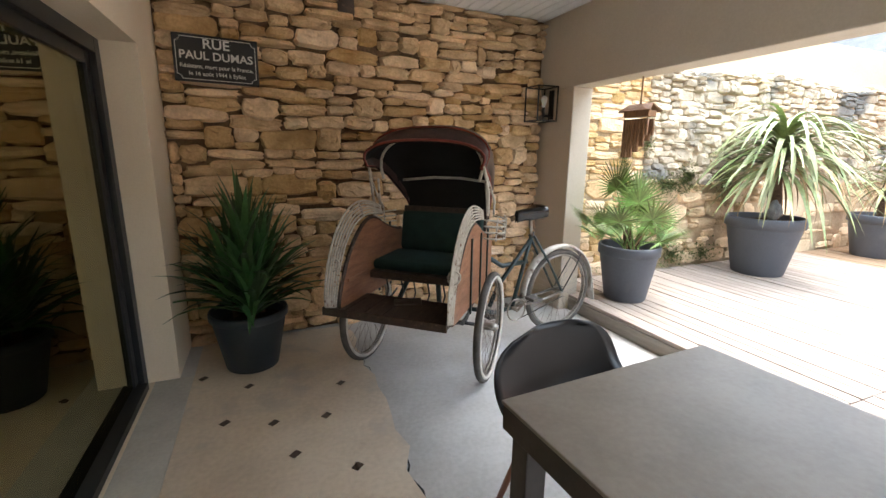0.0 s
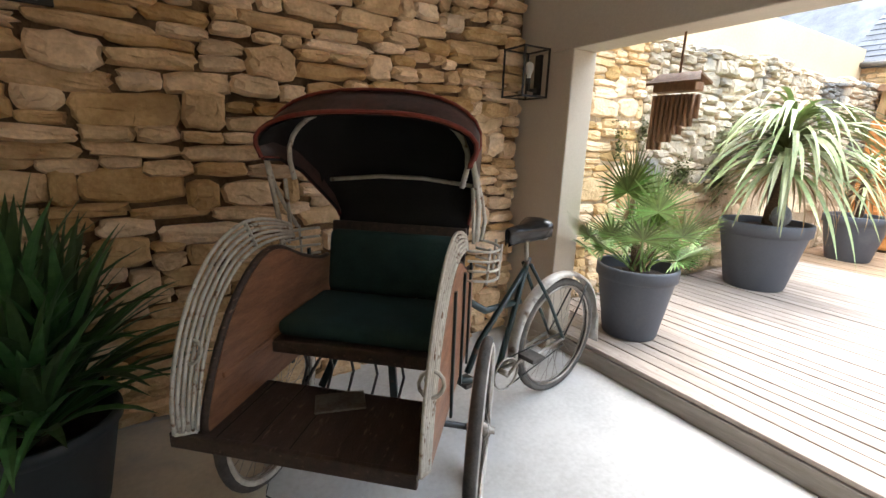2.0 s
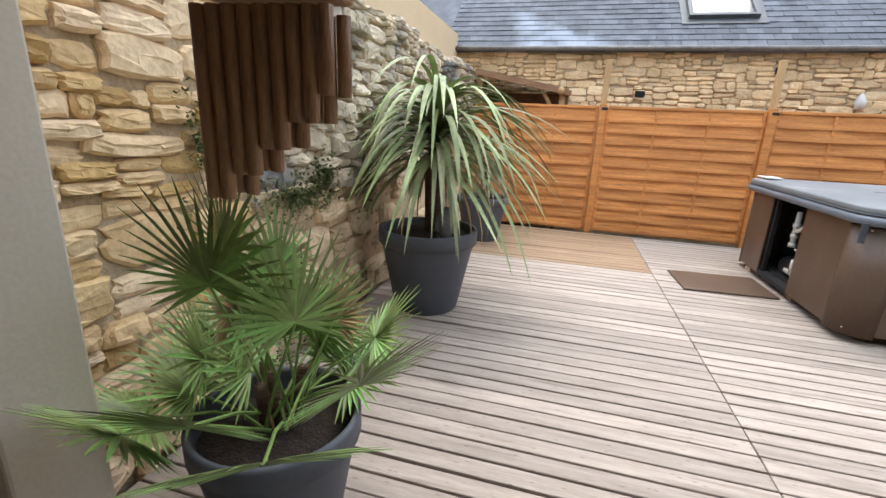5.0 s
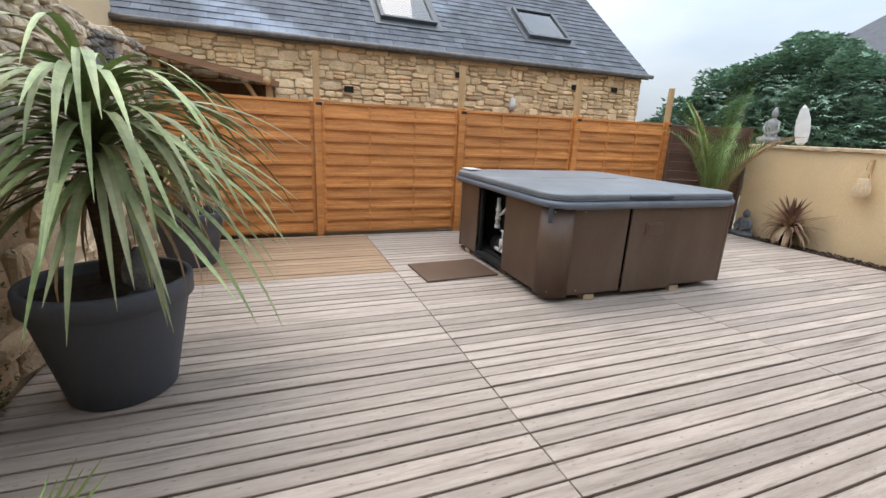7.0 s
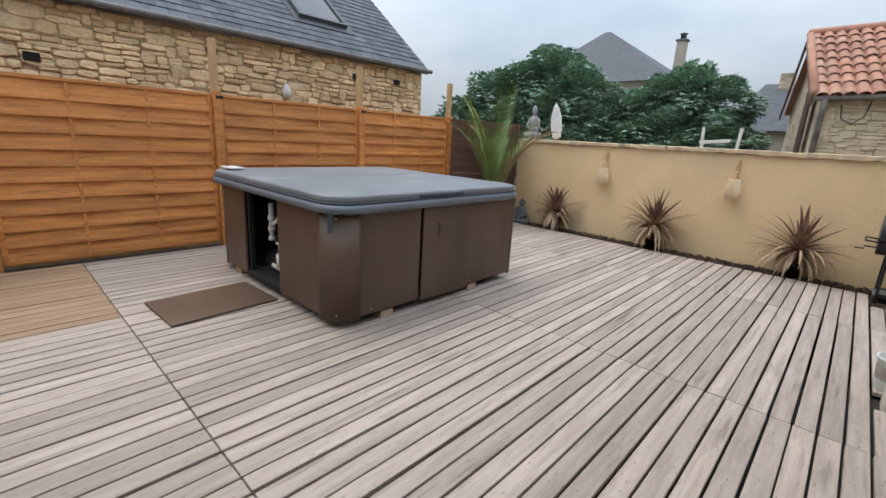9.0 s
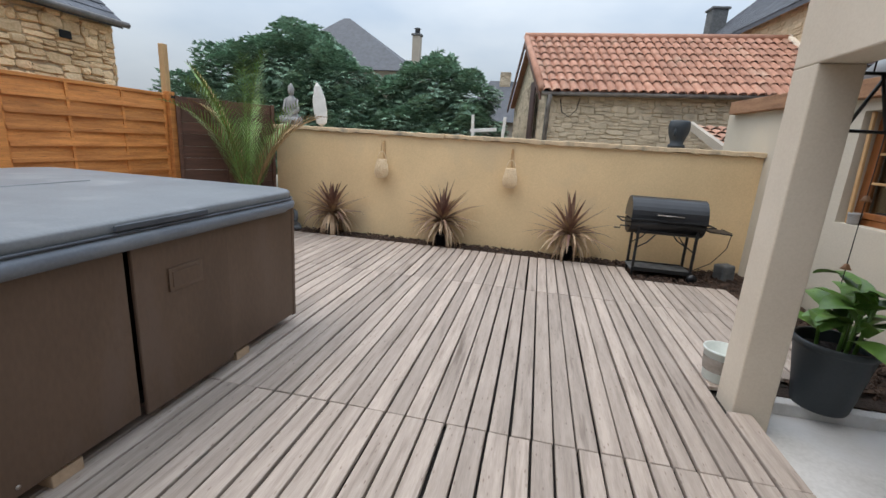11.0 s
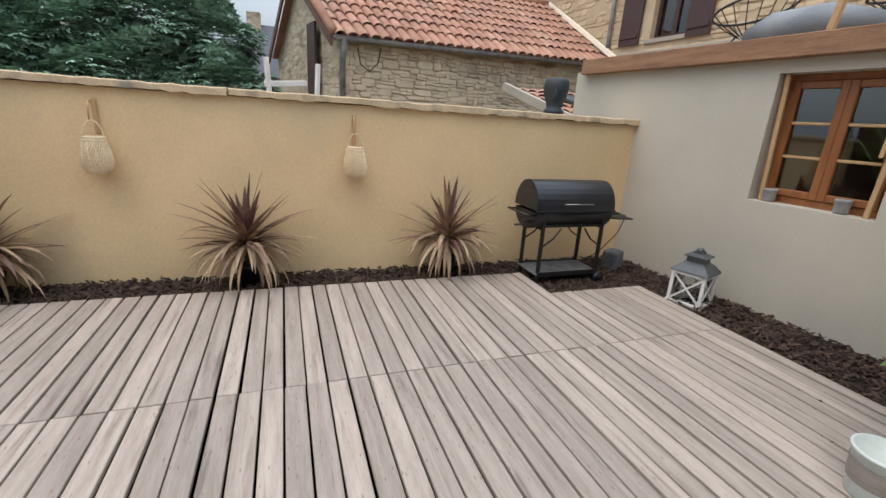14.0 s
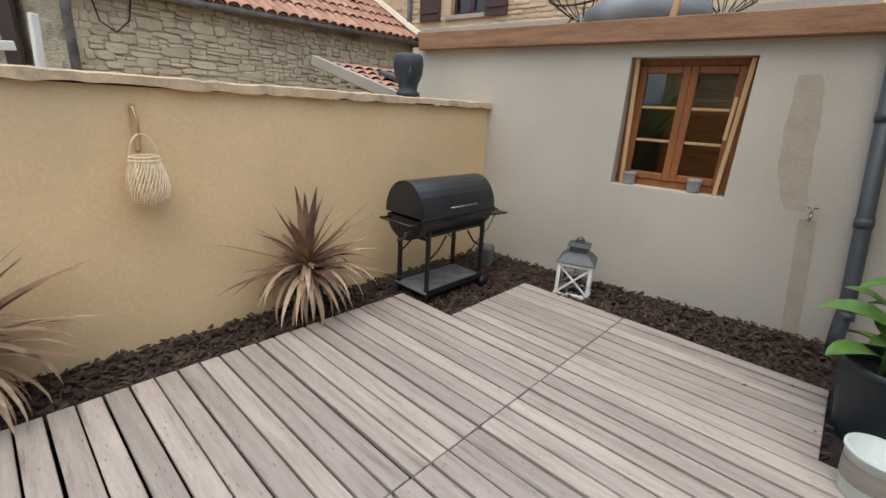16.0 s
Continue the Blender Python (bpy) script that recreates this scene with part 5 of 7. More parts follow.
    for a, b in zip(rings, rings[1:]):
        for k in range(len(a)):
            bm.faces.new((a[k], a[(k + 1) % len(a)], b[(k + 1) % len(a)], b[k]))
    part("skirt", bm, M["vinyl_roll"], cover, "padded blue-grey vinyl skirt", True)
    band = rounded_rect(X0 - o - 0.008, X1 + o + 0.008, Y0 - o - 0.008, Y1 + o + 0.008, 0.225)
    part("piping", tube(bmesh.new(), [(x, y, 0.937) for x, y in band], 0.007, 6, True), M["vinyl_dark"], cover, "dark seam round the cover", True)
    part("fold_seam", tube(bmesh.new(), [(7.17, Y0 + 0.55, 1.003), (7.17, Y1 - 0.55, 1.003)], 0.006, 6), M["vinyl"], cover, "stitched fold seam", True)
    part("handle_strap", bbox(X0 - 0.065, X0 - 0.05, -1.25, -0.75, 0.95, 0.975, 0.004), M["vinyl_dark"], cover, "dark carrying strap")
    part("buckle_strap", bbox(X0 - 0.02, X0 - 0.005, -0.01, 0.03, 0.74, 0.88, 0.003, m=Matrix.Translation((0.03, 0.0, 0))), M["vinyl_dark"], cover, "dark buckle strap")
    part("corner_flap", bbox(7.95, 8.2, -0.2, -0.05, 1.0, 1.012, 0.004, m=pose(0, 0, 0.008, 0)), M["pvc"], cover, "white strap lying on the cover")
    for y, z in ((-0.05, 0.83), (-0.33, 0.83), (-0.05, 0.11), (-0.33, 0.11)):
        part("screw", lathe(bmesh.new(), [(0, 0.004), (0.008, 0.003), (0.009, 0)], 10, pose(X0 - 0.002 if y < -0.2 else X0 + 0.04, y if y < -0.2 else y + 0.0, z, 0, -90)), M["steel"], T, "bright screw head", True)
    for x, y in ((X0 + 0.06, -1.55), (X0 + 0.06, -0.5), (X1 - 0.4, -0.1), (X0 + 0.9, Y1 - 0.12)):
        part("foot_block", bbox(x - 0.05, x + 0.09, y - 0.06, y + 0.06, 0.0, 0.055, 0.004), M["block"], T, "raw wooden block under the tub")
    return T


hot_tub()
tagged(part("loose_tub_panel", bbox(6.91, 7.50, 0.02, 0.83, 0.002, 0.022, 0.008, m=Matrix.Translation((7.2, 0.42, 0)) @ pose(0, 0, 0, 0, 0, 3) @ Matrix.Translation((-7.2, -0.42, 0))), M["tub"]), "brown tub panel lying flat on the deck", "tub panel")

# ---- along the yellow wall ----
rng = random.Random(11)
bm = bmesh.new()
for x0, x1 in ((1.75, 5.735), (5.75, 8.32)):
    n = int((x1 - x0) / 0.07)
    prev = None
    for i in range(n + 1):
        x = x0 + (x1 - x0) * i / n
        f, t = -5.335 + rng.uniform(-0.012, 0.004), 1.478 + rng.uniform(-0.006, 0.004)
        b0 = 1.42 + rng.uniform(-0.006, 0.012)
        ring = [bm.verts.new(p) for p in ((x, f, b0), (x, f + rng.uniform(-0.004, 0.002), t - 0.008), (x, f - 0.014, t), (x, -5.66, t), (x, -5.66, 1.42))]
        if prev:
            for k in range(5):
                bm.faces.new((prev[k], prev[(k + 1) % 5], ring[(k + 1) % 5], ring[k]))
        else:
            bm.faces.new(ring)
        prev = ring
    bm.faces.new(prev[::-1])
structure("wall_coping", bm, M["coping"], "rough chipped ochre coping on the yellow wall", "coping")


def cordyline(x, y, seed, s=1.0):
    P = thing("cordyline", pose(x, y, -0.05), "burgundy spiky cordyline with faded drooping lower leaves", "plant", "cordylines along the yellow wall")
    rng = random.Random(seed)
    part("pot", lathe(bmesh.new(), [(0, 0), (0.07, 0), (0.09, 0.17), (0.098, 0.175), (0.098, 0.19), (0.088, 0.19), (0.085, 0.16), (0, 0.155)], 20), M["black_plastic"], P, "black nursery pot", True)
    part("stem", tube(bmesh.new(), [(0, 0, 0.1), (0.01, 0, 0.30 * s), (0, 0.0, 0.42 * s)], [0.022, 0.02, 0.015], 8), M["bark"], P, "", True)
    up, low = bmesh.new(), bmesh.new()
    for k in range(44):
        q = k / 44
        yaw = k * 2.4 + rng.uniform(-0.25, 0.25)
        L = rng.uniform(0.50, 0.70) * s * (0.6 if math.sin(yaw) < -0.4 else 1)
        blade(up, (0, 0, (0.34 + 0.12 * q) * s), yaw, 8 + 76 * q + rng.uniform(-7, 7), L * (1 - 0.25 * q), rng.uniform(0.024, 0.034), rng.uniform(15, 60) * (1 - 0.8 * q), 7, 0.3)
    for k in range(14):
        yaw = k * 2.4 + rng.uniform(-0.3, 0.3)
        L = rng.uniform(0.46, 0.62) * s * (0.6 if math.sin(yaw) < -0.4 else 1)
        blade(up, (0, 0, rng.uniform(0.32, 0.38) * s), yaw, rng.uniform(5, 35), L, rng.uniform(0.018, 0.026), rng.uniform(70, 120), 8, 0.3)
    for k in range(52):
        yaw = k * 2.4 + rng.uniform(-0.3, 0.3)
        L = rng.uniform(0.42, 0.58) * s * (0.75 if math.sin(yaw) < -0.4 else 1)
        blade(low, (0, 0, rng.uniform(0.30, 0.41) * s), yaw, rng.uniform(-40, 25), L, rng.uniform(0.013, 0.023), rng.uniform(75, 125), 8, 0.25)
    part("upper_leaves", up, M["leaf_red"], P, "burgundy sword leaves")
    part("lower_leaves", low, M["leaf_pale"], P, "faded tan drooping leaves")


for x, y, sd, s in ((7.30, -5.18, 31, 0.92), (5.66, -5.17, 32, 1.0), (3.97, -5.16, 33, 1.0)):
    cordyline(x, y, sd, s)

M["wicker"] = material("pale_wicker", (0.84, 0.68, 0.46), 0.65, (0.66, 0.50, 0.30), 20, 80, 0.6, 0.3)


def basket(x):
    B = thing("hanging_basket", pose(x, -5.27, 0.835) @ Matrix.Diagonal((1.05, 1.0, 1.2, 1)), "pale woven wicker basket lantern hanging on a wall hook", "basket", "wicker baskets on the yellow wall")
    prof = [(0.058, 0.0), (0.085, 0.03), (0.092, 0.07), (0.082, 0.13), (0.066, 0.18), (0.062, 0.205)]

    def rad(z):
        for (r0, z0), (r1, z1) in zip(prof, prof[1:]):
            if z <= z1:
                return r0 + (r1 - r0) * (z - z0) / (z1 - z0)
        return prof[-1][0]

    bm = bmesh.new()
    for turn, ribs in ((0.95, 34), (-0.35, 12)):
        for k in range(ribs):
            pts = []
            for i in range(9):
                z, a = 0.205 * i / 8, 2 * math.pi * k / ribs + turn * i / 8
                pts.append((rad(z) * math.cos(a), rad(z) * math.sin(a), z))
            tube(bm, pts, 0.0046, 4, cap=False)
    part("weave", bm, M["wicker"], B, "slanting wicker ribs")
    for z in (0.003, 0.015, 0.19, 0.205):
        part("hoop", tube(bmesh.new(), arc((0, 0, z), rad(z), 0, 345, 23, (1, 0, 0), (0, 1, 0)), 0.0055, 6, True), M["wicker"], B, "", True)
    part("bottom", lathe(bmesh.new(), [(0, 0.0), (0.057, 0.0), (0.057, 0.006), (0, 0.006)], 20), M["wicker"], B)
    part("handle", tube(bmesh.new(), arc((0, 0, 0.20), 0.058, 0, 180, 12, (1, 0, 0), (0, 0, 1.7)), 0.0045, 6), M["wicker"], B, "bent wicker handle", True)
    part("bracket", bbox(-0.013, 0.013, -0.105, -0.09, 0.22, 0.42, 0.004), M["post_pale"], B, "pale wooden wall bracket")
    part("hook", tube(bmesh.new(), [(0.012, -0.09, 0.40), (0.012, -0.03, 0.405), (0.008, 0.0, 0.37), (0.008, 0.0, 0.30)], 0.005, 6), M["post_pale"], B, "pale wooden hook", True)


basket(6.60), basket(4.80)


def barbecue():
    B = thing("barrel_barbecue", pose(2.93, -4.90, -0.05), "black barrel charcoal barbecue on a wheeled stand", "barbecue")
    bl = M["black_metal"]
    body = [Vector((x, 0.19 * math.cos(radians(a)), 0.68 + 0.17 * math.sin(radians(a)))) for x in (-0.40, 0.40) for a in range(180, 361, 15)]
    n = len(body) // 2
    bm = skin(bmesh.new(), [body[:n], body[n:]], 0.004)
    for k in (0, n):
        bm.faces.new([bm.verts.new(p) for p in body[k:k + n]])
    part("fire_bowl", bm, bl, B, "black half-barrel fire bowl", True)
    lid = [Vector((x, 0.205 * math.cos(radians(a)), 0.70 + 0.25 * math.sin(radians(a)))) for x in (-0.405, 0.405) for a in range(0, 181, 12)]
    n = len(lid) // 2
    bm = skin(bmesh.new(), [lid[:n], lid[n:]], 0.005)
    for k in (0, n):
        bm.faces.new([bm.verts.new(p) for p in lid[k:k + n]])
    lidp = part("lid", bm, M["lid"], B, "black curved lid with a sheen")
    part("rim", bbox(-0.415, 0.415, 0.185, 0.212, 0.685, 0.705, 0.004), bl, lidp)
    part("lid_handle", tube(bmesh.new(), [(-0.14, 0.20, 0.76), (-0.14, 0.235, 0.765), (0.14, 0.235, 0.765), (0.14, 0.20, 0.76)], 0.006, 6), M["steel"], lidp, "thin steel lid handle", True)
    for x in (-0.33, 0.30):
        for y in (-0.15, 0.16):
            part("leg", bbox(x - 0.014, x + 0.014, y - 0.014, y + 0.014, 0.03, 0.60, 0.002), bl, B)
    part("shelf", bbox(-0.35, 0.33, -0.17, 0.18, 0.10, 0.115, 0.003), M["grey_stone"], B, "grey bottom shelf")
    for y in (-0.165, 0.175):
        part("shelf_rail", bbox(-0.345, 0.315, y - 0.008, y + 0.008, 0.085, 0.13, 0.002), bl, B)
    for x in (-0.345, 0.315):
        part("cross_rail", bbox(x - 0.008, x + 0.008, -0.15, 0.16, 0.52, 0.545, 0.002), bl, B)
    for s in (-1, 1):
        part("side_handle", tube(bmesh.new(), [(s * 0.40, -0.15, 0.66), (s * 0.50, -0.15, 0.665), (s * 0.50, 0.17, 0.665), (s * 0.40, 0.17, 0.66)], 0.009, 6), bl, B, "black side rail", True)
    for y in (-0.15, 0.16):
        part("brace", tube(bmesh.new(), [(-0.33, y, 0.36), (-0.22, y, 0.43), (-0.14, y, 0.53)], 0.008, 6), bl, B, "curved black brace", True)
        part("brace", tube(bmesh.new(), [(0.30, y, 0.36), (0.19, y, 0.43), (0.11, y, 0.53)], 0.008, 6), bl, B, "curved black brace", True)
        part("upper_rail", bbox(-0.33, 0.30, y - 0.008, y + 0.008, 0.545, 0.565, 0.002), bl, B)
    part("side_shelf", bbox(-0.66, -0.42, -0.16, 0.15, 0.63, 0.645, 0.004, m=pose(0, 0, 0.0, 0, -3)), bl, B, "folding black side shelf")
    part("crank", tube(bmesh.new(), [(0.40, 0.12, 0.60), (0.50, 0.12, 0.60), (0.50, 0.12, 0.57), (0.57, 0.12, 0.57)], 0.008, 6), bl, B, "black crank handle", True)
    for x in (-0.345,):
        for y in (-0.19, 0.20):
            w = part("wheel", tube(bmesh.new(), [(x, y - 0.016, 0.055), (x, y + 0.016, 0.055)], 0.055, 18), M["black_plastic"], B, "black plastic wheel", True)
    part("cable", tube(bmesh.new(), [(-0.62, 0.0, 0.64), (-0.74, 0.0, 0.60), (-0.76, -0.1, 0.40), (-0.66, -0.2, 0.18), (-0.5, -0.25, 0.06)], 0.005, 6), bl, B, "thin dark cable", True)



barbecue()
tagged(part("stone_block", bevel(box(bb := bmesh.new(), -0.09, 0.09, -0.08, 0.08, 0, 0.2) and bb, 0.025), M["grey_stone"], None, "", False, pose(2.12, -5.05, -0.05, 0, 4, 20)), "small grey stone beside the barbecue", "stone")


def garden_lantern():
    L = thing("garden_lantern", pose(2.06, -4.12, -0.045, 0, 0, 20), "white wooden lantern with a grey metal roof", "lantern")
    s, h = 0.125, 0.27
    for x in (-s, s):
        for y in (-s, s):
            part("corner_post", bbox(x - 0.014, x + 0.014, y - 0.014, y + 0.014, 0.02, h, 0.002), M["white_paint"], L)
    part("base", bbox(-s - 0.022, s + 0.022, -s - 0.022, s + 0.022, 0, 0.025, 0.003), M["white_paint"], L)
    part("head", bbox(-s - 0.018, s + 0.018, -s - 0.018, s + 0.018, h - 0.005, h + 0.018, 0.003), M["white_paint"], L)
    for a in range(4):
        R = pose(0, 0, 0, 0, 0, 90 * a)
        for t in (1, -1):
            ang = math.atan2(h - 0.05, 2 * s - 0.02)
            part("cross_brace", bbox(-0.165, 0.165, -0.005, 0.005, -0.008, 0.008, m=R @ pose(0, s + 0.002 * t, h / 2 + 0.01) @ pose(0, 0, 0, 0, math.degrees(ang) * t)), M["white_paint"], L)
        g = part("pane", bbox(-s + 0.016, s - 0.016, s - 0.008, s - 0.005, 0.025, h - 0.006, m=R), M["clear"], L, "clear pane")
    part("roof", slab([[(x * k, y * k) for x, y in ((s, -s), (s, s), (-s, s), (-s, -s))] for k in (1.22, 1.18, 0.86, 0.62, 0.56, 0.56)], (h + 0.018, h + 0.03, h + 0.075, h + 0.10, h + 0.105, h + 0.15)), M["zinc"], L, "flared grey metal roof")
    part("cap", slab([[(x * k, y * k) for x, y in ((s, -s), (s, s), (-s, s), (-s, -s))] for k in (0.72, 0.72, 0.3, 0.3)], (h + 0.15, h + 0.158, h + 0.18, h + 0.195)), M["zinc"], L, "grey metal cap")
    part("knob", lathe(bmesh.new(), [(0, 0), (0.03, 0.0), (0.036, 0.012), (0.02, 0.03), (0, 0.036)], 14, pose(0, 0, h + 0.19)), M["zinc"], L, "round grey knob", True)


M["white_paint"] = material("white_painted_wood", (0.78, 0.76, 0.72), 0.5, (0.66, 0.64, 0.6), 8, 50, 0.5, 0.1)
M["zinc"] = material("dark_grey_zinc", (0.075, 0.082, 0.09), 0.45, (0.05, 0.055, 0.06), 6, 60, 0.5, 0.1)
M["clear"] = glass("clear_glass", (0.93, 0.95, 0.95), see=1.4)
garden_lantern()


def seated_statue(name, m, s, label, mat="grey_stone"):
    """A plain seated figure of stone: one mesh."""
    bm = bmesh.new()
    D = Matrix.Diagonal((s, s, s, 1))
    lathe(bm, [(0, 0), (0.18, 0), (0.19, 0.03), (0.17, 0.09), (0.13, 0.12), (0.10, 0.2), (0.115, 0.28), (0.10, 0.32), (0.04, 0.345), (0.038, 0.36)], 20, D @ Matrix.Diagonal((1, 0.72, 1, 1)))
    lathe(bm, [(0, 0.35), (0.045, 0.36), (0.062, 0.40), (0.058, 0.44), (0.035, 0.47), (0.015, 0.49), (0, 0.50)], 16, D)
    for x in (-1, 1):
        tube(bm, [D @ Vector((x * 0.105, 0, 0.30)), D @ Vector((x * 0.14, 0.04, 0.19)), D @ Vector((x * 0.03, 0.11, 0.13))], [0.03 * s, 0.028 * s, 0.022 * s], 8)
        tube(bm, [D @ Vector((x * 0.07, 0.03, 0.07)), D @ Vector((x * 0.19, 0.06, 0.06)), D @ Vector((x * 0.02, 0.14, 0.05))], [0.05 * s, 0.045 * s, 0.03 * s], 8)
    return tagged(part(name, bm, M[mat], None, "", True, m), label, "statue")


seated_statue("seated_statue", pose(8.0, -5.2, -0.045, 0, 0, 0), 0.95, "grey stone seated statue in the yard's corner")

# ---- window in the white wall ----
M["oak"] = material("orange_brown_frame", (0.33, 0.125, 0.04), 0.42, (0.22, 0.078, 0.024), 4, 40, 0.6, 0.15, stretch=(5, 5, 1))
M["win_pane"] = glass("house_window_glass", (0.42, 0.47, 0.46), see=2.1)


def house_window():
    W1 = thing("window_1", WHITE, "orange-brown wooden casement window with six small panes", "window", kind="structure")
    y0, y1, z0, z1 = WIN
    x = -0.17
    for a in ((y0, y0 + 0.05, z0, z1), (y1 - 0.05, y1, z0, z1), (y0 + 0.05, y1 - 0.05, z1 - 0.05, z1), (y0 + 0.05, y1 - 0.05, z0, z0 + 0.06)):
        part("window_frame", bbox(x - 0.03, x + 0.03, *a, 0.004, 1), M["oak"], W1)
    mid = (y0 + y1) / 2
    for a, b in ((y0 + 0.052, mid), (mid, y1 - 0.052)):
        sash = part("sash", bbox(x - 0.02, x + 0.045, a, a + 0.055, z0 + 0.06, z1 - 0.05, 0.006, 1), M["oak"], W1)
        part("sash_stile", bbox(x - 0.02, x + 0.045, b - 0.055, b, z0 + 0.06, z1 - 0.05, 0.006, 1), M["oak"], sash)
        for zz in (z0 + 0.062, z1 - 0.107):
            part("sash_rail", bbox(x - 0.02, x + 0.045, a + 0.055, b - 0.055, zz, zz + 0.055, 0.006, 1), M["oak"], sash)
        zs = np.linspace(z0 + 0.117, z1 - 0.107, 4)
        for zz in zs[1:3]:
            part("glazing_bar", bbox(x + 0.005, x + 0.04, a + 0.055, b - 0.055, zz - 0.011, zz + 0.011, 0.004, 1), M["post_pale"], sash, "pale glazing bar")
        for q, w in zip(zs, zs[1:]):
            g = part("pane", bbox(x + 0.012, x + 0.018, a + 0.055, b - 0.055, q, w), M["win_pane"], sash, "reflecting pane")
            g.visible_shadow = False
    part("window_sill", bbox(-0.14, -0.003, y0 + 0.002, y1 - 0.002, z0 - 0.025, z0 + 0.004, 0.004), M["white"], W1, "rendered sill")
    for y, tilt in ((y0 + 0.055, 2), (y1 - 0.09, -2.5)):
        bar = tagged(part("wooden_bar", bbox(-0.012, 0.012, -0.016, 0.016, 0, 0.985, 0.003, m=WHITE @ pose(-0.05, y + 0.02, z0 + 0.005, tilt)), M["post_pale"]), "pale loose wooden bar standing in the window recess", "batten", "bars in the window recess")
    tagged(part("wooden_bar", bbox(-0.01, 0.01, -0.012, 0.012, 0, 0.3, 0.003, m=WHITE @ pose(-0.026, y1 - 0.09, z0 + 0.42, -2.5)), M["post_pale"]), "short pale wooden offcut on a bar", "batten")
    for y in (y0 + 0.13, y1 - 0.22):
        P = thing("sill_pot", WHITE @ pose(-0.055, y, z0 + 0.005), "small grey concrete pot on the window sill", "pot", "grey pots on the sill")
        part("body", lathe(bmesh.new(), [(0, 0), (0.042, 0), (0.046, 0.02), (0.05, 0.085), (0.053, 0.09), (0.053, 0.105), (0.046, 0.105), (0.044, 0.08), (0, 0.08)], 20), M["sill_pot"], P, "", True)


M["sill_pot"] = material("pale_grey_concrete_pot", (0.36, 0.35, 0.34), 0.8, (0.22, 0.215, 0.21), 12, 70, 0.6, 0.3)
house_window()

# wall patch, tap and downpipe
M["patch"] = material("brown_mortar_patch", (0.465, 0.40, 0.305), 0.95, (0.39, 0.325, 0.24), 6, 50, 0.6, 0.5)
bm = bmesh.new()
rng = random.Random(17)
L, R2 = [], []
for i in range(17):
    t = i / 16
    c, w = 2.55 - 0.15 * t - 0.02 * math.sin(5 * t), 0.06 + 0.035 * math.sin(3.1 * t) + rng.uniform(-0.008, 0.008)
    L.append(Vector((0.003, c - w, 0.86 + 0.88 * t)))
    R2.append(Vector((0.003, c + w, 0.86 + 0.88 * t)))
skin(bm, [L, R2], 0.003)
structure("wall_patch", bm, M["patch"], "brownish mortar patch on the off-white wall", "patch", m=WHITE)
structure("wall_chase", bbox(-0.05, 0.05, 0.0, 0.86, 0.001, 0.006, m=WHITE @ Matrix(((0, 0, 1, 0), (1, -0.115, 0, 2.735), (0, 1, 0, -0.05), (0, 0, 0, 1)))), M["patch"], "filled brown pipe chase down the wall", "patch")
T = thing("garden_tap", WHITE @ pose(0.006, 2.64, 0.86), "small brass garden tap on the wall", "tap")
part("spout", tube(bmesh.new(), [(0, 0, 0), (0.05, 0, 0), (0.075, 0, -0.012), (0.08, 0, -0.045)], 0.009, 8), M["brass"] if "brass" in M else M["steel"], T, "", True)
part("handle", tube(bmesh.new(), [(0.04, -0.03, 0.04), (0.04, 0.03, 0.04)], 0.006, 6), M["steel"], T, "", True)
part("stem", tube(bmesh.new(), [(0.04, 0, 0.0), (0.04, 0, 0.04)], 0.006, 6), M["steel"], T, "", True)
P = thing("downpipe", WHITE @ pose(0.06, 2.97, 0), "dark grey plastic downpipe on the house wall", "downpipe")
part("pipe", tube(bmesh.new(), [(0, -0.19, 2.0), (0, 0, 0.30), (0.01, 0, 0.12), (0.06, 0.0, -0.02)], 0.045, 16), M["pipe"] if "pipe" in M else M["zinc"], P, "", True)
for z in (0.22, 0.85, 1.5):
    part("collar", tube(bmesh.new(), [(0, -0.112 * (z - 0.33), z - 0.03), (0, -0.112 * (z + -0.27), z + 0.03)], 0.051, 16), M["zinc"], P, "grey pipe collar", True)

# pot with broad leaves, bucket, mobile
pot("plant_pot", pose(2.60, -2.23, -0.06), 0.145, 0.215, 0.43, M["pot_dark"], "dark green-grey pot on the kerb beside the column", 0.04)


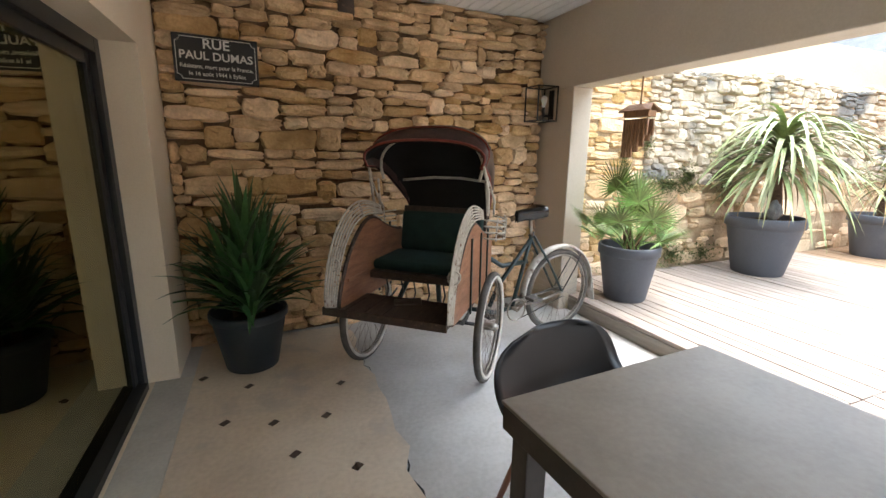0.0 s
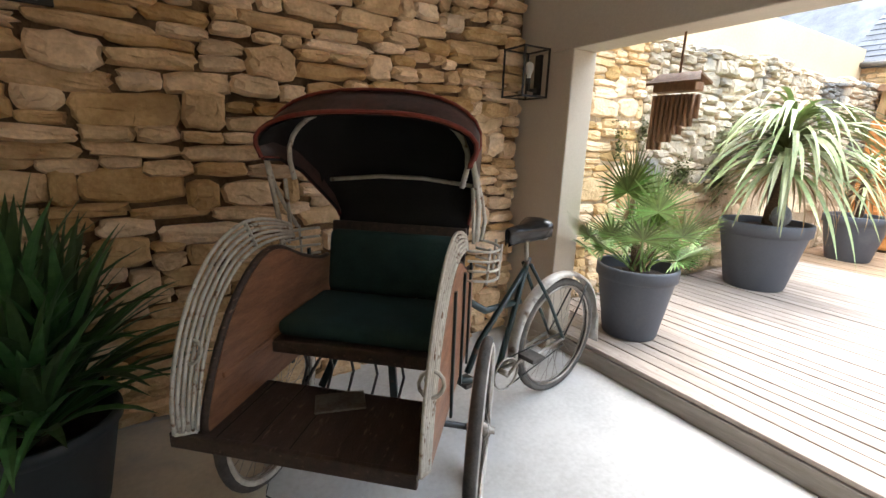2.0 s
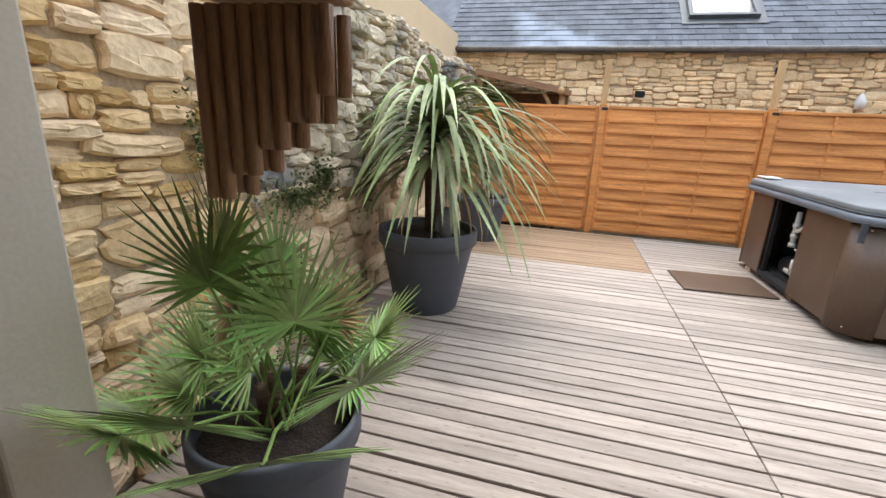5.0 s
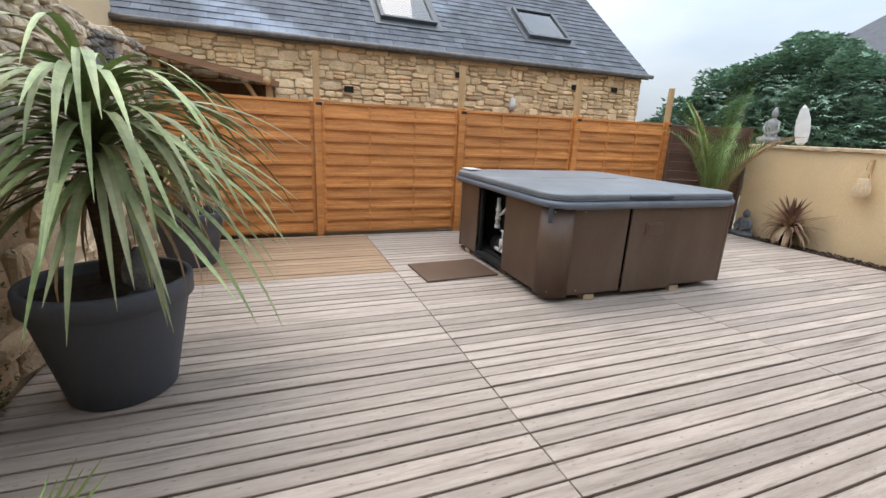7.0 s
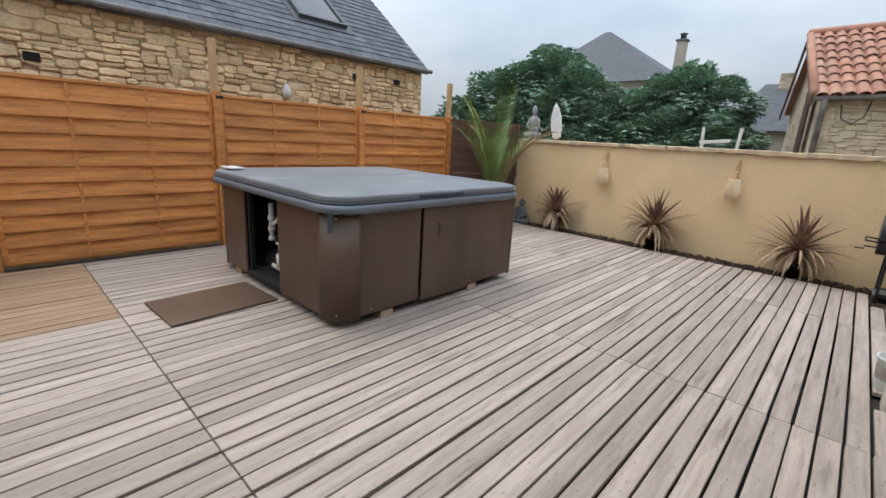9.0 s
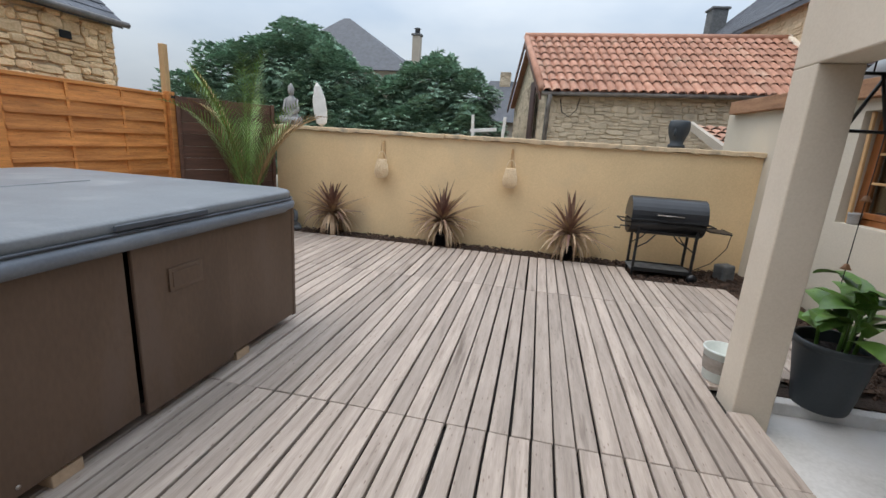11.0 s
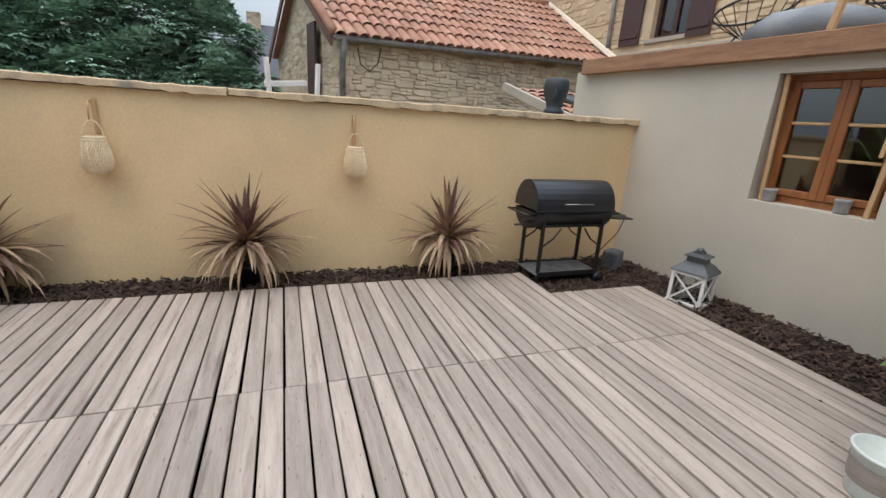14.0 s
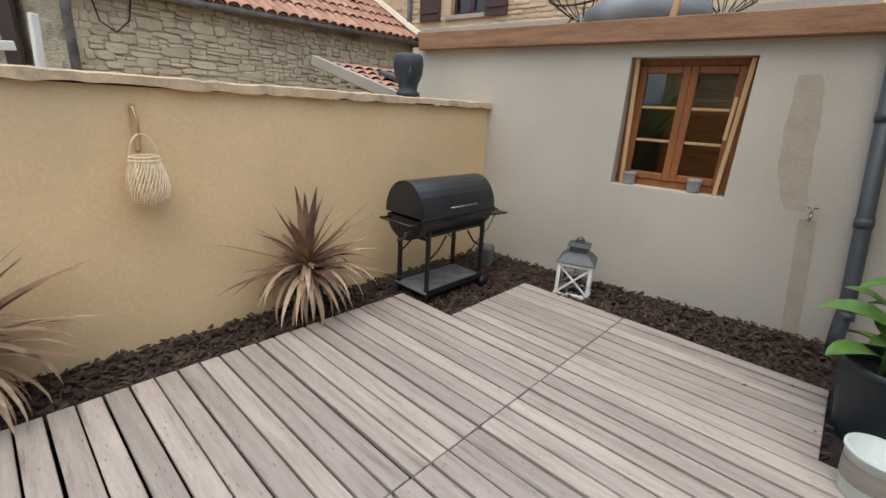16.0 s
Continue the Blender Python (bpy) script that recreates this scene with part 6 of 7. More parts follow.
def broad_plant():
    P = thing("canna_plant", pose(2.60, -2.23, 0.29), "leafy green plant with broad pointed leaves", "plant")
    rng = random.Random(44)
    for k in range(7):
        x, y, h = rng.uniform(-0.1, 0.1), rng.uniform(-0.1, 0.1), rng.uniform(0.2, 0.48)
        part("stem", tube(bmesh.new(), [(x, y, -0.03), (x * 1.3, y * 1.3, h)], [0.012, 0.008], 7), M["leaf_bright"], P, "", True)
        for j in range(4):
            bm, yaw, n = bmesh.new(), k * 1.9 + j * 1.7 + rng.uniform(-0.4, 0.4), 8
            ang, p, d = radians(rng.uniform(25, 70)), Vector((x * 1.3, y * 1.3, h * (0.45 + 0.18 * j))), Vector((math.cos(yaw), math.sin(yaw), 0))
            pts, ws, L, wd = [], [], rng.uniform(0.24, 0.36), rng.uniform(0.045, 0.07)
            for i in range(n + 1):
                t = i / n
                pts.append(p.copy())
                ws.append(wd * math.sin(math.pi * min(1, 0.06 + 0.94 * t)) ** 0.8 + 0.003)
                p = p + (d * math.cos(ang) + Vector((0, 0, math.sin(ang)))) * (L / n)
                ang -= radians(rng.uniform(70, 105)) / n
            ribbon(bm, pts, ws, Vector((-d.y, d.x, rng.uniform(-0.3, 0.3))).normalized(), 0.3)
            part("leaf", bm, M["leaf_bright"], P, "", True)


broad_plant()
M["clear_plastic"] = material("milky_plastic", (0.62, 0.66, 0.62), 0.35, (0.52, 0.57, 0.53), 4, 40)
B = thing("plastic_tub", pose(3.17, -2.25, 0.0), "milky plastic tub standing beside the column", "tub")
part("body", lathe(bmesh.new(), [(0, 0.003), (0.088, 0), (0.092, 0.01), (0.11, 0.195), (0.117, 0.2), (0.117, 0.212), (0.106, 0.212), (0.09, 0.015), (0, 0.012)], 28), M["clear_plastic"], B, "", True)
part("label", lathe(bmesh.new(), [(0.1005, 0.07), (0.1085, 0.16)], 28), M["riser"], B, "grey worn label band", True)


def bell_mobile():
    H = thing("bell_mobile", pose(2.92, -2.01, 0.60), "black iron triangle mobile with strings of small bells", "mobile")
    ir = M["black_metal"]
    top = Vector((0, 0, 1.60))
    part("cord", tube(bmesh.new(), [(0, 0, 1.22), top], 0.004, 5), ir, H, "", True)
    for a, b in (((-0.06, 0, 1.22), (0.06, 0, 0.95)), ((-0.04, 0, 1.22), (-0.12, 0, 0.95)), ((-0.14, 0, 0.95), (0.18, 0, 0.95)), ((-0.10, 0, 1.22), (0.12, 0, 1.22))):
        part("bar", tube(bmesh.new(), [a, b], 0.009, 6), ir, H, "black iron bar", True)
    for x, n in ((-0.12, 9), (0.14, 7)):
        part("string", tube(bmesh.new(), [(x, 0, 0.98), (x, 0, 0.98 - 0.09 * n)], 0.0025, 4), ir, H, "", True)
        for i in range(n):
            if i % 4 == 3:
                part("bell", lathe(bmesh.new(), [(0, 0.03), (0.01, 0.028), (0.018, 0.01), (0.026, 0.0), (0.022, 0.0), (0, 0.02)], 12, pose(x, 0, 0.88 - 0.09 * i)), M["bamboo"], H, "small brown bell", True)


bell_mobile()


def feather_palm():
    P = thing("feather_palm", pose(8.32, -4.72, 0), "young feather palm with arching green fronds", "palm")
    rng = random.Random(9)
    part("trunk", tube(bmesh.new(), [(0, 0, -0.1), (0, 0, 0.22), (0, 0, 0.40)], [0.08, 0.09, 0.04], 10), M["bark"], P, "", True)
    for k in range(20):
        yaw, lift, L = k * 2.4 + rng.uniform(-0.2, 0.2), rng.uniform(70, 89), rng.uniform(1.55, 2.05)
        if 0.5 < math.sin(yaw - 3.6):
            L *= 0.8
        d, ang, p = Vector((math.cos(yaw), math.sin(yaw), 0)), radians(lift), Vector((0, 0, 0.3))
        bm, pts, n = bmesh.new(), [], 18
        drop = radians(rng.uniform(20, 85))
        for i in range(n + 1):
            pts.append((p.copy(), ang))
            p = p + (d * math.cos(ang) + Vector((0, 0, math.sin(ang)))) * (L / n)
            ang -= drop / n * (2 * i / n)
        tube(bm, [q for q, a in pts], [0.010 * (1 - 0.8 * i / n) for i in range(n + 1)], 5)
        side = Vector((-d.y, d.x, 0))
        for i in range(3, n + 1):
            for j in (0, 0.5):
                q, a = pts[i]
                if i < n:
                    q = q + (pts[i + 1][0] - q) * j
                t = i / n
                fl = 0.30 * math.sin(math.pi * (0.15 + 0.8 * t)) + 0.05
                ax = d * math.cos(a) + Vector((0, 0, math.sin(a)))
                for s in (-1, 1):
                    v = (ax * 0.72 + side * s * 0.75 + Vector((0, 0, 0.15))).normalized()
                    ribbon(bm, [q, q + v * fl * 0.5, q + v * fl - Vector((0, 0, 0.05 * fl))], [0.004, 0.007, 0.001], v.cross(Vector((0, 0, 1))).normalized(), 0.4)
        part("frond", bm, M["leaf_fan"] if k % 4 else M["leaf_dry"], P)


feather_palm()
# ---- neighbouring houses ----
M["gutter"] = material("grey_gutter", (0.22, 0.20, 0.18), 0.5, (0.1, 0.09, 0.085), 6, 40)
M["sky_glass"] = glass("skylight_glass", (0.25, 0.3, 0.33), see=1.9)
M["shutter"] = material("dark_brown_shutter", (0.075, 0.04, 0.035), 0.6, (0.05, 0.026, 0.022), 5, 40, stretch=(6, 6, 1))
M["beam"] = material("rough_sawn_beam", (0.36, 0.20, 0.11), 0.88, (0.20, 0.10, 0.055), 3, 30, 0.6, 0.4, stretch=(4, 0.7, 6), stain=(0.22, 0.12, 0.06), stain_scale=5, stain_cut=(0.6, 0.75))
M["roof_wood"] = material("weathered_shed_roof", (0.25, 0.16, 0.10), 0.9, (0.14, 0.085, 0.05), 4, 30, 0.6, 0.4)


def sloped_slates(parent, x0, x1, zx, y0, y1, mat, row=0.16, w=0.22, seed=1, name="slate_covering"):
    """Rows of slates on a slope that rises along x from x0 to x1; zx gives the height."""
    rng = random.Random(seed)
    L = math.hypot(x1 - x0, zx(x1) - zx(x0))
    ux, uz = (x1 - x0) / L, (zx(x1) - zx(x0)) / L
    nx, nz = -uz, ux
    if nz < 0:
        nx, nz = -nx, -nz
    verts, faces, i = [], [], 0
    s = 0.0
    while s < L:
        y = y0 - (w / 2 if i % 2 else 0)
        while y < y1:
            a, b = max(y, y0), min(y + w - 0.004, y1)
            if b - a > 0.02:
                l0, l1 = 0.014 + rng.uniform(0, 0.006), 0.004
                k = len(verts)
                s1 = min(s + row * 1.25, L)
                for ss, lift in ((s, l0), (s1, l1)):
                    for yy in (a, b):
                        for t in (0.0, -0.008):
                            verts.append((x0 + ux * ss + nx * (lift + t), yy, zx(x0) + uz * ss + nz * (lift + t)))
                faces += [(k, k + 2, k + 6, k + 4), (k + 1, k + 5, k + 7, k + 3), (k, k + 1, k + 3, k + 2), (k, k + 4, k + 5, k + 1), (k + 2, k + 3, k + 7, k + 6)]
            y += w
        s += row
        i += 1
    me = bpy.data.meshes.new(name)
    me.from_pydata(verts, [], faces)
    me.materials.append(mat)
    ob = new(name, me)
    ob.parent = parent
    return tagged(ob, kind="stuff")


def east_house():
    H = thing("stone_house", pose(0, 0, 0), "long golden stone house with a dark slate roof and skylights", "house")
    xw, y0, y1, ze = 10.22, -4.62, 9.0, 2.66
    zr = lambda x: ze + 0.81 * (x - xw + 0.12)
    part("wall", bbox(xw, xw + 0.5, y0, y1, -0.5, ze), M["mortar_pale"], H, "golden rubble stone wall")
    bm = bmesh.new()
    xr = 14.2
    vs = [(xw + 0.5, -0.5), (2 * xr - xw - 0.5, -0.5), (2 * xr - xw - 0.5, ze), (xr, zr(xr) - 0.2), (xw + 0.5, ze)]
    a, b = [bm.verts.new((x, y0, z)) for x, z in vs], [bm.verts.new((x, y0 + 0.5, z)) for x, z in vs]
    bm.faces.new(a), bm.faces.new(b[::-1])
    for i in range(5):
        bm.faces.new((a[i], a[(i + 1) % 5], b[(i + 1) % 5], b[i]))
    part("gable", bm, M["rubble"], H, "pale gable wall")
    bm = bmesh.new()
    for x0, x1, flip in ((xw - 0.12, xr, 1), (2 * xr - xw + 0.12, xr, -1)):
        pts = [(x0, y0 - 0.06, ze), (x1, y0 - 0.06, zr(xr)), (x1, y1, zr(xr)), (x0, y1, ze)]
        p, q = [bm.verts.new(v) for v in pts], [bm.verts.new((v[0], v[1], v[2] - 0.08)) for v in pts]
        bm.faces.new(p), bm.faces.new(q[::-1])
        for i in range(4):
            bm.faces.new((p[i], p[(i + 1) % 4], q[(i + 1) % 4], q[i]))
    roof = part("roof", bm, M["slate"], H, "dark grey slate roof")
    sloped_slates(roof, xw - 0.12, xr, zr, y0 - 0.06, 4.2, M["slate"])
    part("gutter", tube(bmesh.new(), [(xw - 0.17, y0 - 0.1, ze - 0.03), (xw - 0.17, 4.2, ze - 0.03)], 0.038, 10), M["gutter"], H, "grey zinc gutter", True)
    ang = math.degrees(math.atan(0.81))
    for ya, yb, za, zb in ((-0.50, 0.46, 3.12, 3.78), (-3.22, -2.30, 3.15, 3.78)):
        x0, x1 = xw - 0.12 + (za - ze) / 0.81, xw - 0.12 + (zb - ze) / 0.81
        L = math.hypot(x1 - x0, zb - za)
        m = pose(x0, (ya + yb) / 2, za, 0, -ang)
        hw = (yb - ya) / 2
        win = part("skylight", bbox(0, L, -hw, -hw + 0.06, 0.0, 0.09, 0.006, m=m), M["zinc"], H, "roof window with a dark frame")
        part("frame", bbox(0, L, hw - 0.06, hw, 0.0, 0.09, 0.006, m=m), M["zinc"], win)
        for s0 in (0, L - 0.06):
            part("frame", bbox(s0, s0 + 0.06, -hw + 0.06, hw - 0.06, 0.0, 0.09, 0.006, m=m), M["zinc"], win)
        part("pane", bbox(0.06, L - 0.06, -hw + 0.06, hw - 0.06, 0.05, 0.06, m=m), M["sky_glass"], win, "glass that mirrors the sky")
        part("flashing", bbox(-0.14, L + 0.1, -hw - 0.1, hw + 0.1, 0.022, 0.028, m=m), M["zinc"], win, "grey flashing")
    part("wall_lamp", lathe(bmesh.new(), [(0, 0), (0.05, 0), (0.07, 0.1), (0.03, 0.2), (0, 0.22)], 12, pose(xw - 0.06, -1.78, 1.86)), M["white_paint"], H, "small white wall fitting", True)
    # no holes are cut: black plates on the face give their shade
    for y, z in ((1.05, 2.0), (-3.05, 2.33), (-3.95, 2.35), (-0.75, 2.35)):
        part("putlog_hole", bbox(xw - 0.065, xw - 0.05, y - 0.07, y + 0.07, z - 0.045, z + 0.045, 0.006), M["lining"], H, "black plate on the wall for the shade of a hole")
    return H


east_house()


def tile_house():
    """Outbuilding with a clay-tile roof that butts against the tall house, behind the yellow wall."""
    H = thing("outbuilding", pose(0, 0, 0), "old stone outbuilding with an orange clay-tile roof", "house")
    e0, r0 = Vector((4.50, -9.32, 2.55)), Vector((5.06, -11.82, 4.11))      # eave and ridge at the free gable
    e1, r1 = Vector((-1.42, -9.95, 2.72)), Vector((-1.24, -12.55, 4.31))    # the same against the tall house
    back0, back1 = Vector((5.55, -14.2, 2.6)), Vector((-1.1, -15.1, 2.7))

    def prism(points, low, high):
        bm = bmesh.new()
        a = [bm.verts.new((p[0], p[1], low if low < 0 else p[2] + high - low)) for p in points]
        b = [bm.verts.new((p[0], p[1], p[2] + high)) for p in points]
        n = len(points)
        bm.faces.new(a[::-1]), bm.faces.new(b)
        for i in range(n):
            bm.faces.new((a[i], a[(i + 1) % n], b[(i + 1) % n], b[i]))
        return bm

    wall_front = [e0 + Vector((-0.12, -0.16, 0)), e1 + Vector((0, -0.16, 0)), e1 + Vector((0, -0.56, 0)), e0 + Vector((-0.04, -0.56, 0))]
    part("wall", prism(wall_front, -0.5, -0.03), M["rubble"], H, "mottled old rubble wall")
    bm = bmesh.new()
    rim = [e0 + Vector((-0.10, -0.56, -0.03)), r0 + Vector((-0.14, 0.0, -0.10)), back0 + Vector((-0.14, 0, -0.03))]
    rim = [Vector((rim[0].x, rim[0].y, -0.5))] + rim + [Vector((rim[2].x, rim[2].y, -0.5))]
    a, b = [bm.verts.new(p) for p in rim], [bm.verts.new(p + Vector((-0.4, -0.04, 0))) for p in rim]
    bm.faces.new(a), bm.faces.new(b[::-1])
    for i in range(5):
        bm.faces.new((a[i], a[(i + 1) % 5], b[(i + 1) % 5], b[i]))
    part("gable", bm, M["rubble"], H, "old rubble gable wall")
    part("roof_bed", prism([e0, e1, r1, r0], 0.05, -0.035), M["roof_wood"], H, "dark roof boarding")
    part("roof_back", prism([r0, r1, back1, back0], 0.05, 0.0), M["terracotta"], H, "far roof slope")
    verts, faces, rng = [], [], random.Random(2)
    cols, rows = 31, 8
    up = (r0 - e0).cross(e1 - e0).normalized()
    if up.z < 0:
        up = -up
    at = lambda u, v: e0.lerp(e1, u).lerp(r0.lerp(r1, u), v)
    along = (e1 - e0).normalized()
    for c in range(cols):
        for r in range(rows):
            lift = rng.uniform(0, 0.012)
            for top in (1, -1):
                k = len(verts)
                u = (c + (0.5 if top < 0 else 0.0) + 0.25) / cols
                for i, rr in ((0, 0.094), (1, 0.078)):
                    p = at(u, min(1.0, (r + i * 1.08) / rows - (0.03 if r == 0 and i == 0 else 0)))
                    for j in range(7):
                        a = math.pi * j / 6
                        h = rr * math.sin(a) * 0.8 if top > 0 else 0.045 - rr * math.sin(a) * 0.6
                        verts.append(tuple(p + along * (rr * math.cos(a)) + up * (h + lift + 0.02 * (1 - i))))
                for j in range(6):
                    faces.append((k + j, k + j + 1, k + 8 + j, k + 7 + j))
    me = bpy.data.meshes.new("roof_tiles")
    me.from_pydata(verts, [], faces)
    me.materials.append(M["terracotta"])
    me.polygons.foreach_set("use_smooth", [True] * len(me.polygons))
    tiles = new("roof_tiles", me)
    tiles.parent = H
    tagged(tiles, "orange-brown rounded clay tiles", kind="stuff")
    part("ridge", tube(bmesh.new(), [r0 + Vector((0.1, 0.02, 0.05)), r1 + Vector((0, 0, 0.05))], 0.085, 10), M["terracotta"], H, "clay ridge tiles", True)
    part("verge", tube(bmesh.new(), [e0 + Vector((0.06, 0.05, 0.04)), r0 + Vector((0.06, 0, 0.04))], 0.075, 8), M["terracotta"], H, "clay verge tiles", True)
    part("verge_board", prism([e0 + Vector((0.10, 0, 0)), e0 + Vector((0.06, 0, 0)), r0 + Vector((0.06, 0, 0)), r0 + Vector((0.10, 0, 0))], 0.16, -0.02), M["fence_dark"], H, "dark verge board")
    part("verge_board", prism([r0 + Vector((0.10, 0, 0)), r0 + Vector((0.06, 0, 0)), back0 + Vector((0.06, 0, 0)), back0 + Vector((0.10, 0, 0))], 0.16, -0.02), M["fence_dark"], H, "dark verge board")
    part("gutter", tube(bmesh.new(), [e0 + Vector((0.05, 0.05, -0.05)), e1 + Vector((0, 0.05, -0.05))], 0.05, 8), M["gutter"], H, "dark gutter", True)
    d = e0 + Vector((-0.12, 0, 0))
    part("downpipe", tube(bmesh.new(), [d + Vector((0.0, 0.05, -0.06)), d + Vector((0.02, -0.08, -0.35)), d + Vector((0.02, -0.09, -1.4))], 0.05, 8), M["gutter"], H, "grey downpipe", True)
    part("flashing", tube(bmesh.new(), [e1 + Vector((0.03, 0.1, 0.10)), r1 + Vector((0.03, -0.05, 0.10))], 0.07, 6), M["plaster"], H, "pale mortar flashing against the tall house")
    bm = bmesh.new()
    box(bm, -0.26, -0.22, -0.25, 0.25, 0.0, 1.75)
    part("barn_door", bm, M["shutter"], H, "dark plank door in the gable", m=Matrix.Translation((5.02, -10.95, 1.2)) @ pose(0, 0, 0, 0, 0, 13))
    part("cable", tube(bmesh.new(), [(4.15, -9.43, 2.40), (4.1, -9.41, 2.15), (3.95, -9.42, 2.05), (3.8, -9.43, 2.2), (3.75, -9.45, 2.45)], 0.010, 5), M["black_metal"], H, "loose black cable", True)


tile_house()


def small_roof():
    H = thing("lean_to_roof", pose(0, 0, 0), "low clay-tiled lean-to roof with a skylight beyond the yellow wall", "roof")
    verts, faces, rng = [], [], random.Random(7)
    base = pose(1.62, -6.4, 1.36, -14)
    for i in range(16):
        for s in range(7):
            k = len(verts)
            for q, rr in ((0, 0.088), (1, 0.074)):
                for j in range(7):
                    a = math.pi * j / 6
                    verts.append(tuple(base @ Vector((-0.19 * i - rr * math.cos(a), -0.33 * (s + q), rr * math.sin(a) * 0.75 + 0.02 * (1 - q)))))
            for j in range(6):
                faces.append((k + j, k + j + 1, k + 7 + j + 1, k + 7 + j))
    me = bpy.data.meshes.new("roof_tiles")
    me.from_pydata(verts, [], faces)
    me.materials.append(M["terracotta"])
    t = new("roof_tiles", me)
    t.parent = H
    tagged(t, kind="stuff")
    part("bed", bbox(-3.0, 0.12, -2.4, 0.02, -0.06, 0.01, m=base), M["roof_wood"], H, "roof boarding")
    part("wall", bbox(-1.4, 1.6, -8.7, -6.45, -0.5, 1.34), M["pale"], H, "pale rendered wall")
    part("skylight", bbox(-1.15, -0.35, -1.5, -0.55, 0.09, 0.14, 0.006, m=base), M["zinc"], H, "dark roof window")
    part("verge", bbox(0.08, 0.16, -2.4, 0.03, -0.04, 0.09, m=base), M["pale"], H, "pale mortar verge")


small_roof()


def shutter_house():
    """Tall house beyond the balcony; its wall with shuttered windows runs along local y."""
    m = pose(-1.5, -10.0, 0, 0, 0, math.degrees(math.atan(0.09)))
    H = thing("shuttered_house", m, "tall tan stone house with brown shutters and slate roof", "house")
    wy = (0.84, 1.70, 3.14, 4.62)      # window opening
    bm = bmesh.new()
    for a in ((-9.0, wy[0], -0.5, 5.1), (wy[1], 8.0, -0.5, 5.1), (wy[0], wy[1], wy[3], 5.1), (wy[0], wy[1], -0.5, wy[2])):
        box(bm, -0.4, 0.0, *a)
    box(bm, -5.0, -4.6, -9.0, 8.0, -0.5, 5.1)
    part("wall", bm, M["ashlar"], H, "tan coarsely rendered stone wall")
    rng, verts, faces, z = random.Random(5), [], [], 2.85
    while z < 5.05:
        y, h = -7.5, rng.uniform(0.07, 0.15)
        while y < 5.0:
            w = rng.uniform(0.14, 0.42)
            c = y + w / 2
            if not (wy[0] - 0.12 < y + w and y < wy[1] + 0.12 and wy[2] - 0.1 < z + h and z < wy[3] + 0.1) and rng.random() < 0.8:
                v, f = stone_mesh(rng, w * 0.97, h * 0.93, rng.uniform(0.008, 0.022))
                k = len(verts)
                verts += [(-q[1] * 1.0 - 0.0 if q[1] < 0 else -0.02, c + q[0], z + h / 2 + q[2]) for q in v]
                faces += [tuple(i + k for i in q) for q in f]
            y += w
        z += h
    me = bpy.data.meshes.new("stone_facing")
    me.from_pydata(verts, [], faces)
    me.materials.append(M["ashlar"])
    facing = new("stone_facing", me)
    facing.parent = H
    tagged(facing, kind="stuff")
    win = part("window", bbox(-0.20, -0.12, wy[0], wy[0] + 0.06, wy[2], wy[3], 0.004), M["shutter"], H, "dark framed window")
    for a in ((wy[1] - 0.06, wy[1], wy[2], wy[3]), ((wy[0] + wy[1]) / 2 - 0.05, (wy[0] + wy[1]) / 2 + 0.05, wy[2], wy[3]), (wy[0] + 0.06, wy[1] - 0.06, wy[2], wy[2] + 0.07), (wy[0] + 0.06, wy[1] - 0.06, wy[3] - 0.06, wy[3])):
        part("frame", bbox(-0.20, -0.12, *a, 0.004), M["shutter"], win)
    for a, b in ((wy[0] + 0.06, (wy[0] + wy[1]) / 2 - 0.05), ((wy[0] + wy[1]) / 2 + 0.05, wy[1] - 0.06)):
        part("pane", bbox(-0.17, -0.16, a, b, wy[2] + 0.07, wy[3] - 0.06), M["sky_glass"], win, "window glass that mirrors the sky")
    part("sill", bbox(-0.12, 0.05, wy[0] - 0.1, wy[1] + 0.1, wy[2] - 0.08, wy[2], 0.008), M["pale"], win, "pale stone sill")
    for a, b in ((0.09, 0.61), (1.68, 2.16)):
        sh = part("shutter", bbox(0.03, 0.065, a, b, 3.07, 4.64, 0.004), M["shutter"], H, "open brown board shutter")
        for z in (3.2, 4.4):
            part("batten", bbox(0.065, 0.085, a + 0.03, b - 0.03, z, z + 0.09, 0.003), M["shutter"], sh)
    part("downpipe", tube(bmesh.new(), [(0.07, -0.2, 5.05), (0.07, -0.2, 3.15), (0.10, -0.22, 2.9)], 0.045, 8), M["gutter"], H, "grey downpipe", True)
    part("wall_foot", bbox(-0.02, 0.05, 0.0, 7.8, 2.05, 2.93, 0.01), M["pale"], H, "pale mortar band at the wall's foot")
    # roof: a slope that rises away from the yard, and its far side
    bm = bmesh.new()
    for x0, x1 in ((0.22, -2.5), (-5.22, -2.5)):
        pts = [(x0, -9.3, 5.08), (x0, 8.2, 5.08), (x1, 8.2, 7.5), (x1, -9.3, 7.5)]
        p, q = [bm.verts.new(v) for v in pts], [bm.verts.new((v[0], v[1], v[2] - 0.12)) for v in pts]
        bm.faces.new(p), bm.faces.new(q[::-1])
        for i in range(4):
            bm.faces.new((p[i], p[(i + 1) % 4], q[(i + 1) % 4], q[i]))
    roof = part("roof", bm, M["slate_dark"], H, "dark slate roof")
    sloped_slates(roof, 0.22, -2.5, lambda x: 5.09 + 0.89 * (0.22 - x), -9.3, 2.0, M["slate_dark"], 0.2, 0.26, 3)
    ch = part("chimney", bbox(-1.0, -0.45, -9.2, -8.65, 5.3, 6.72, 0.03), M["grey_stone"], H, "old stone chimney")
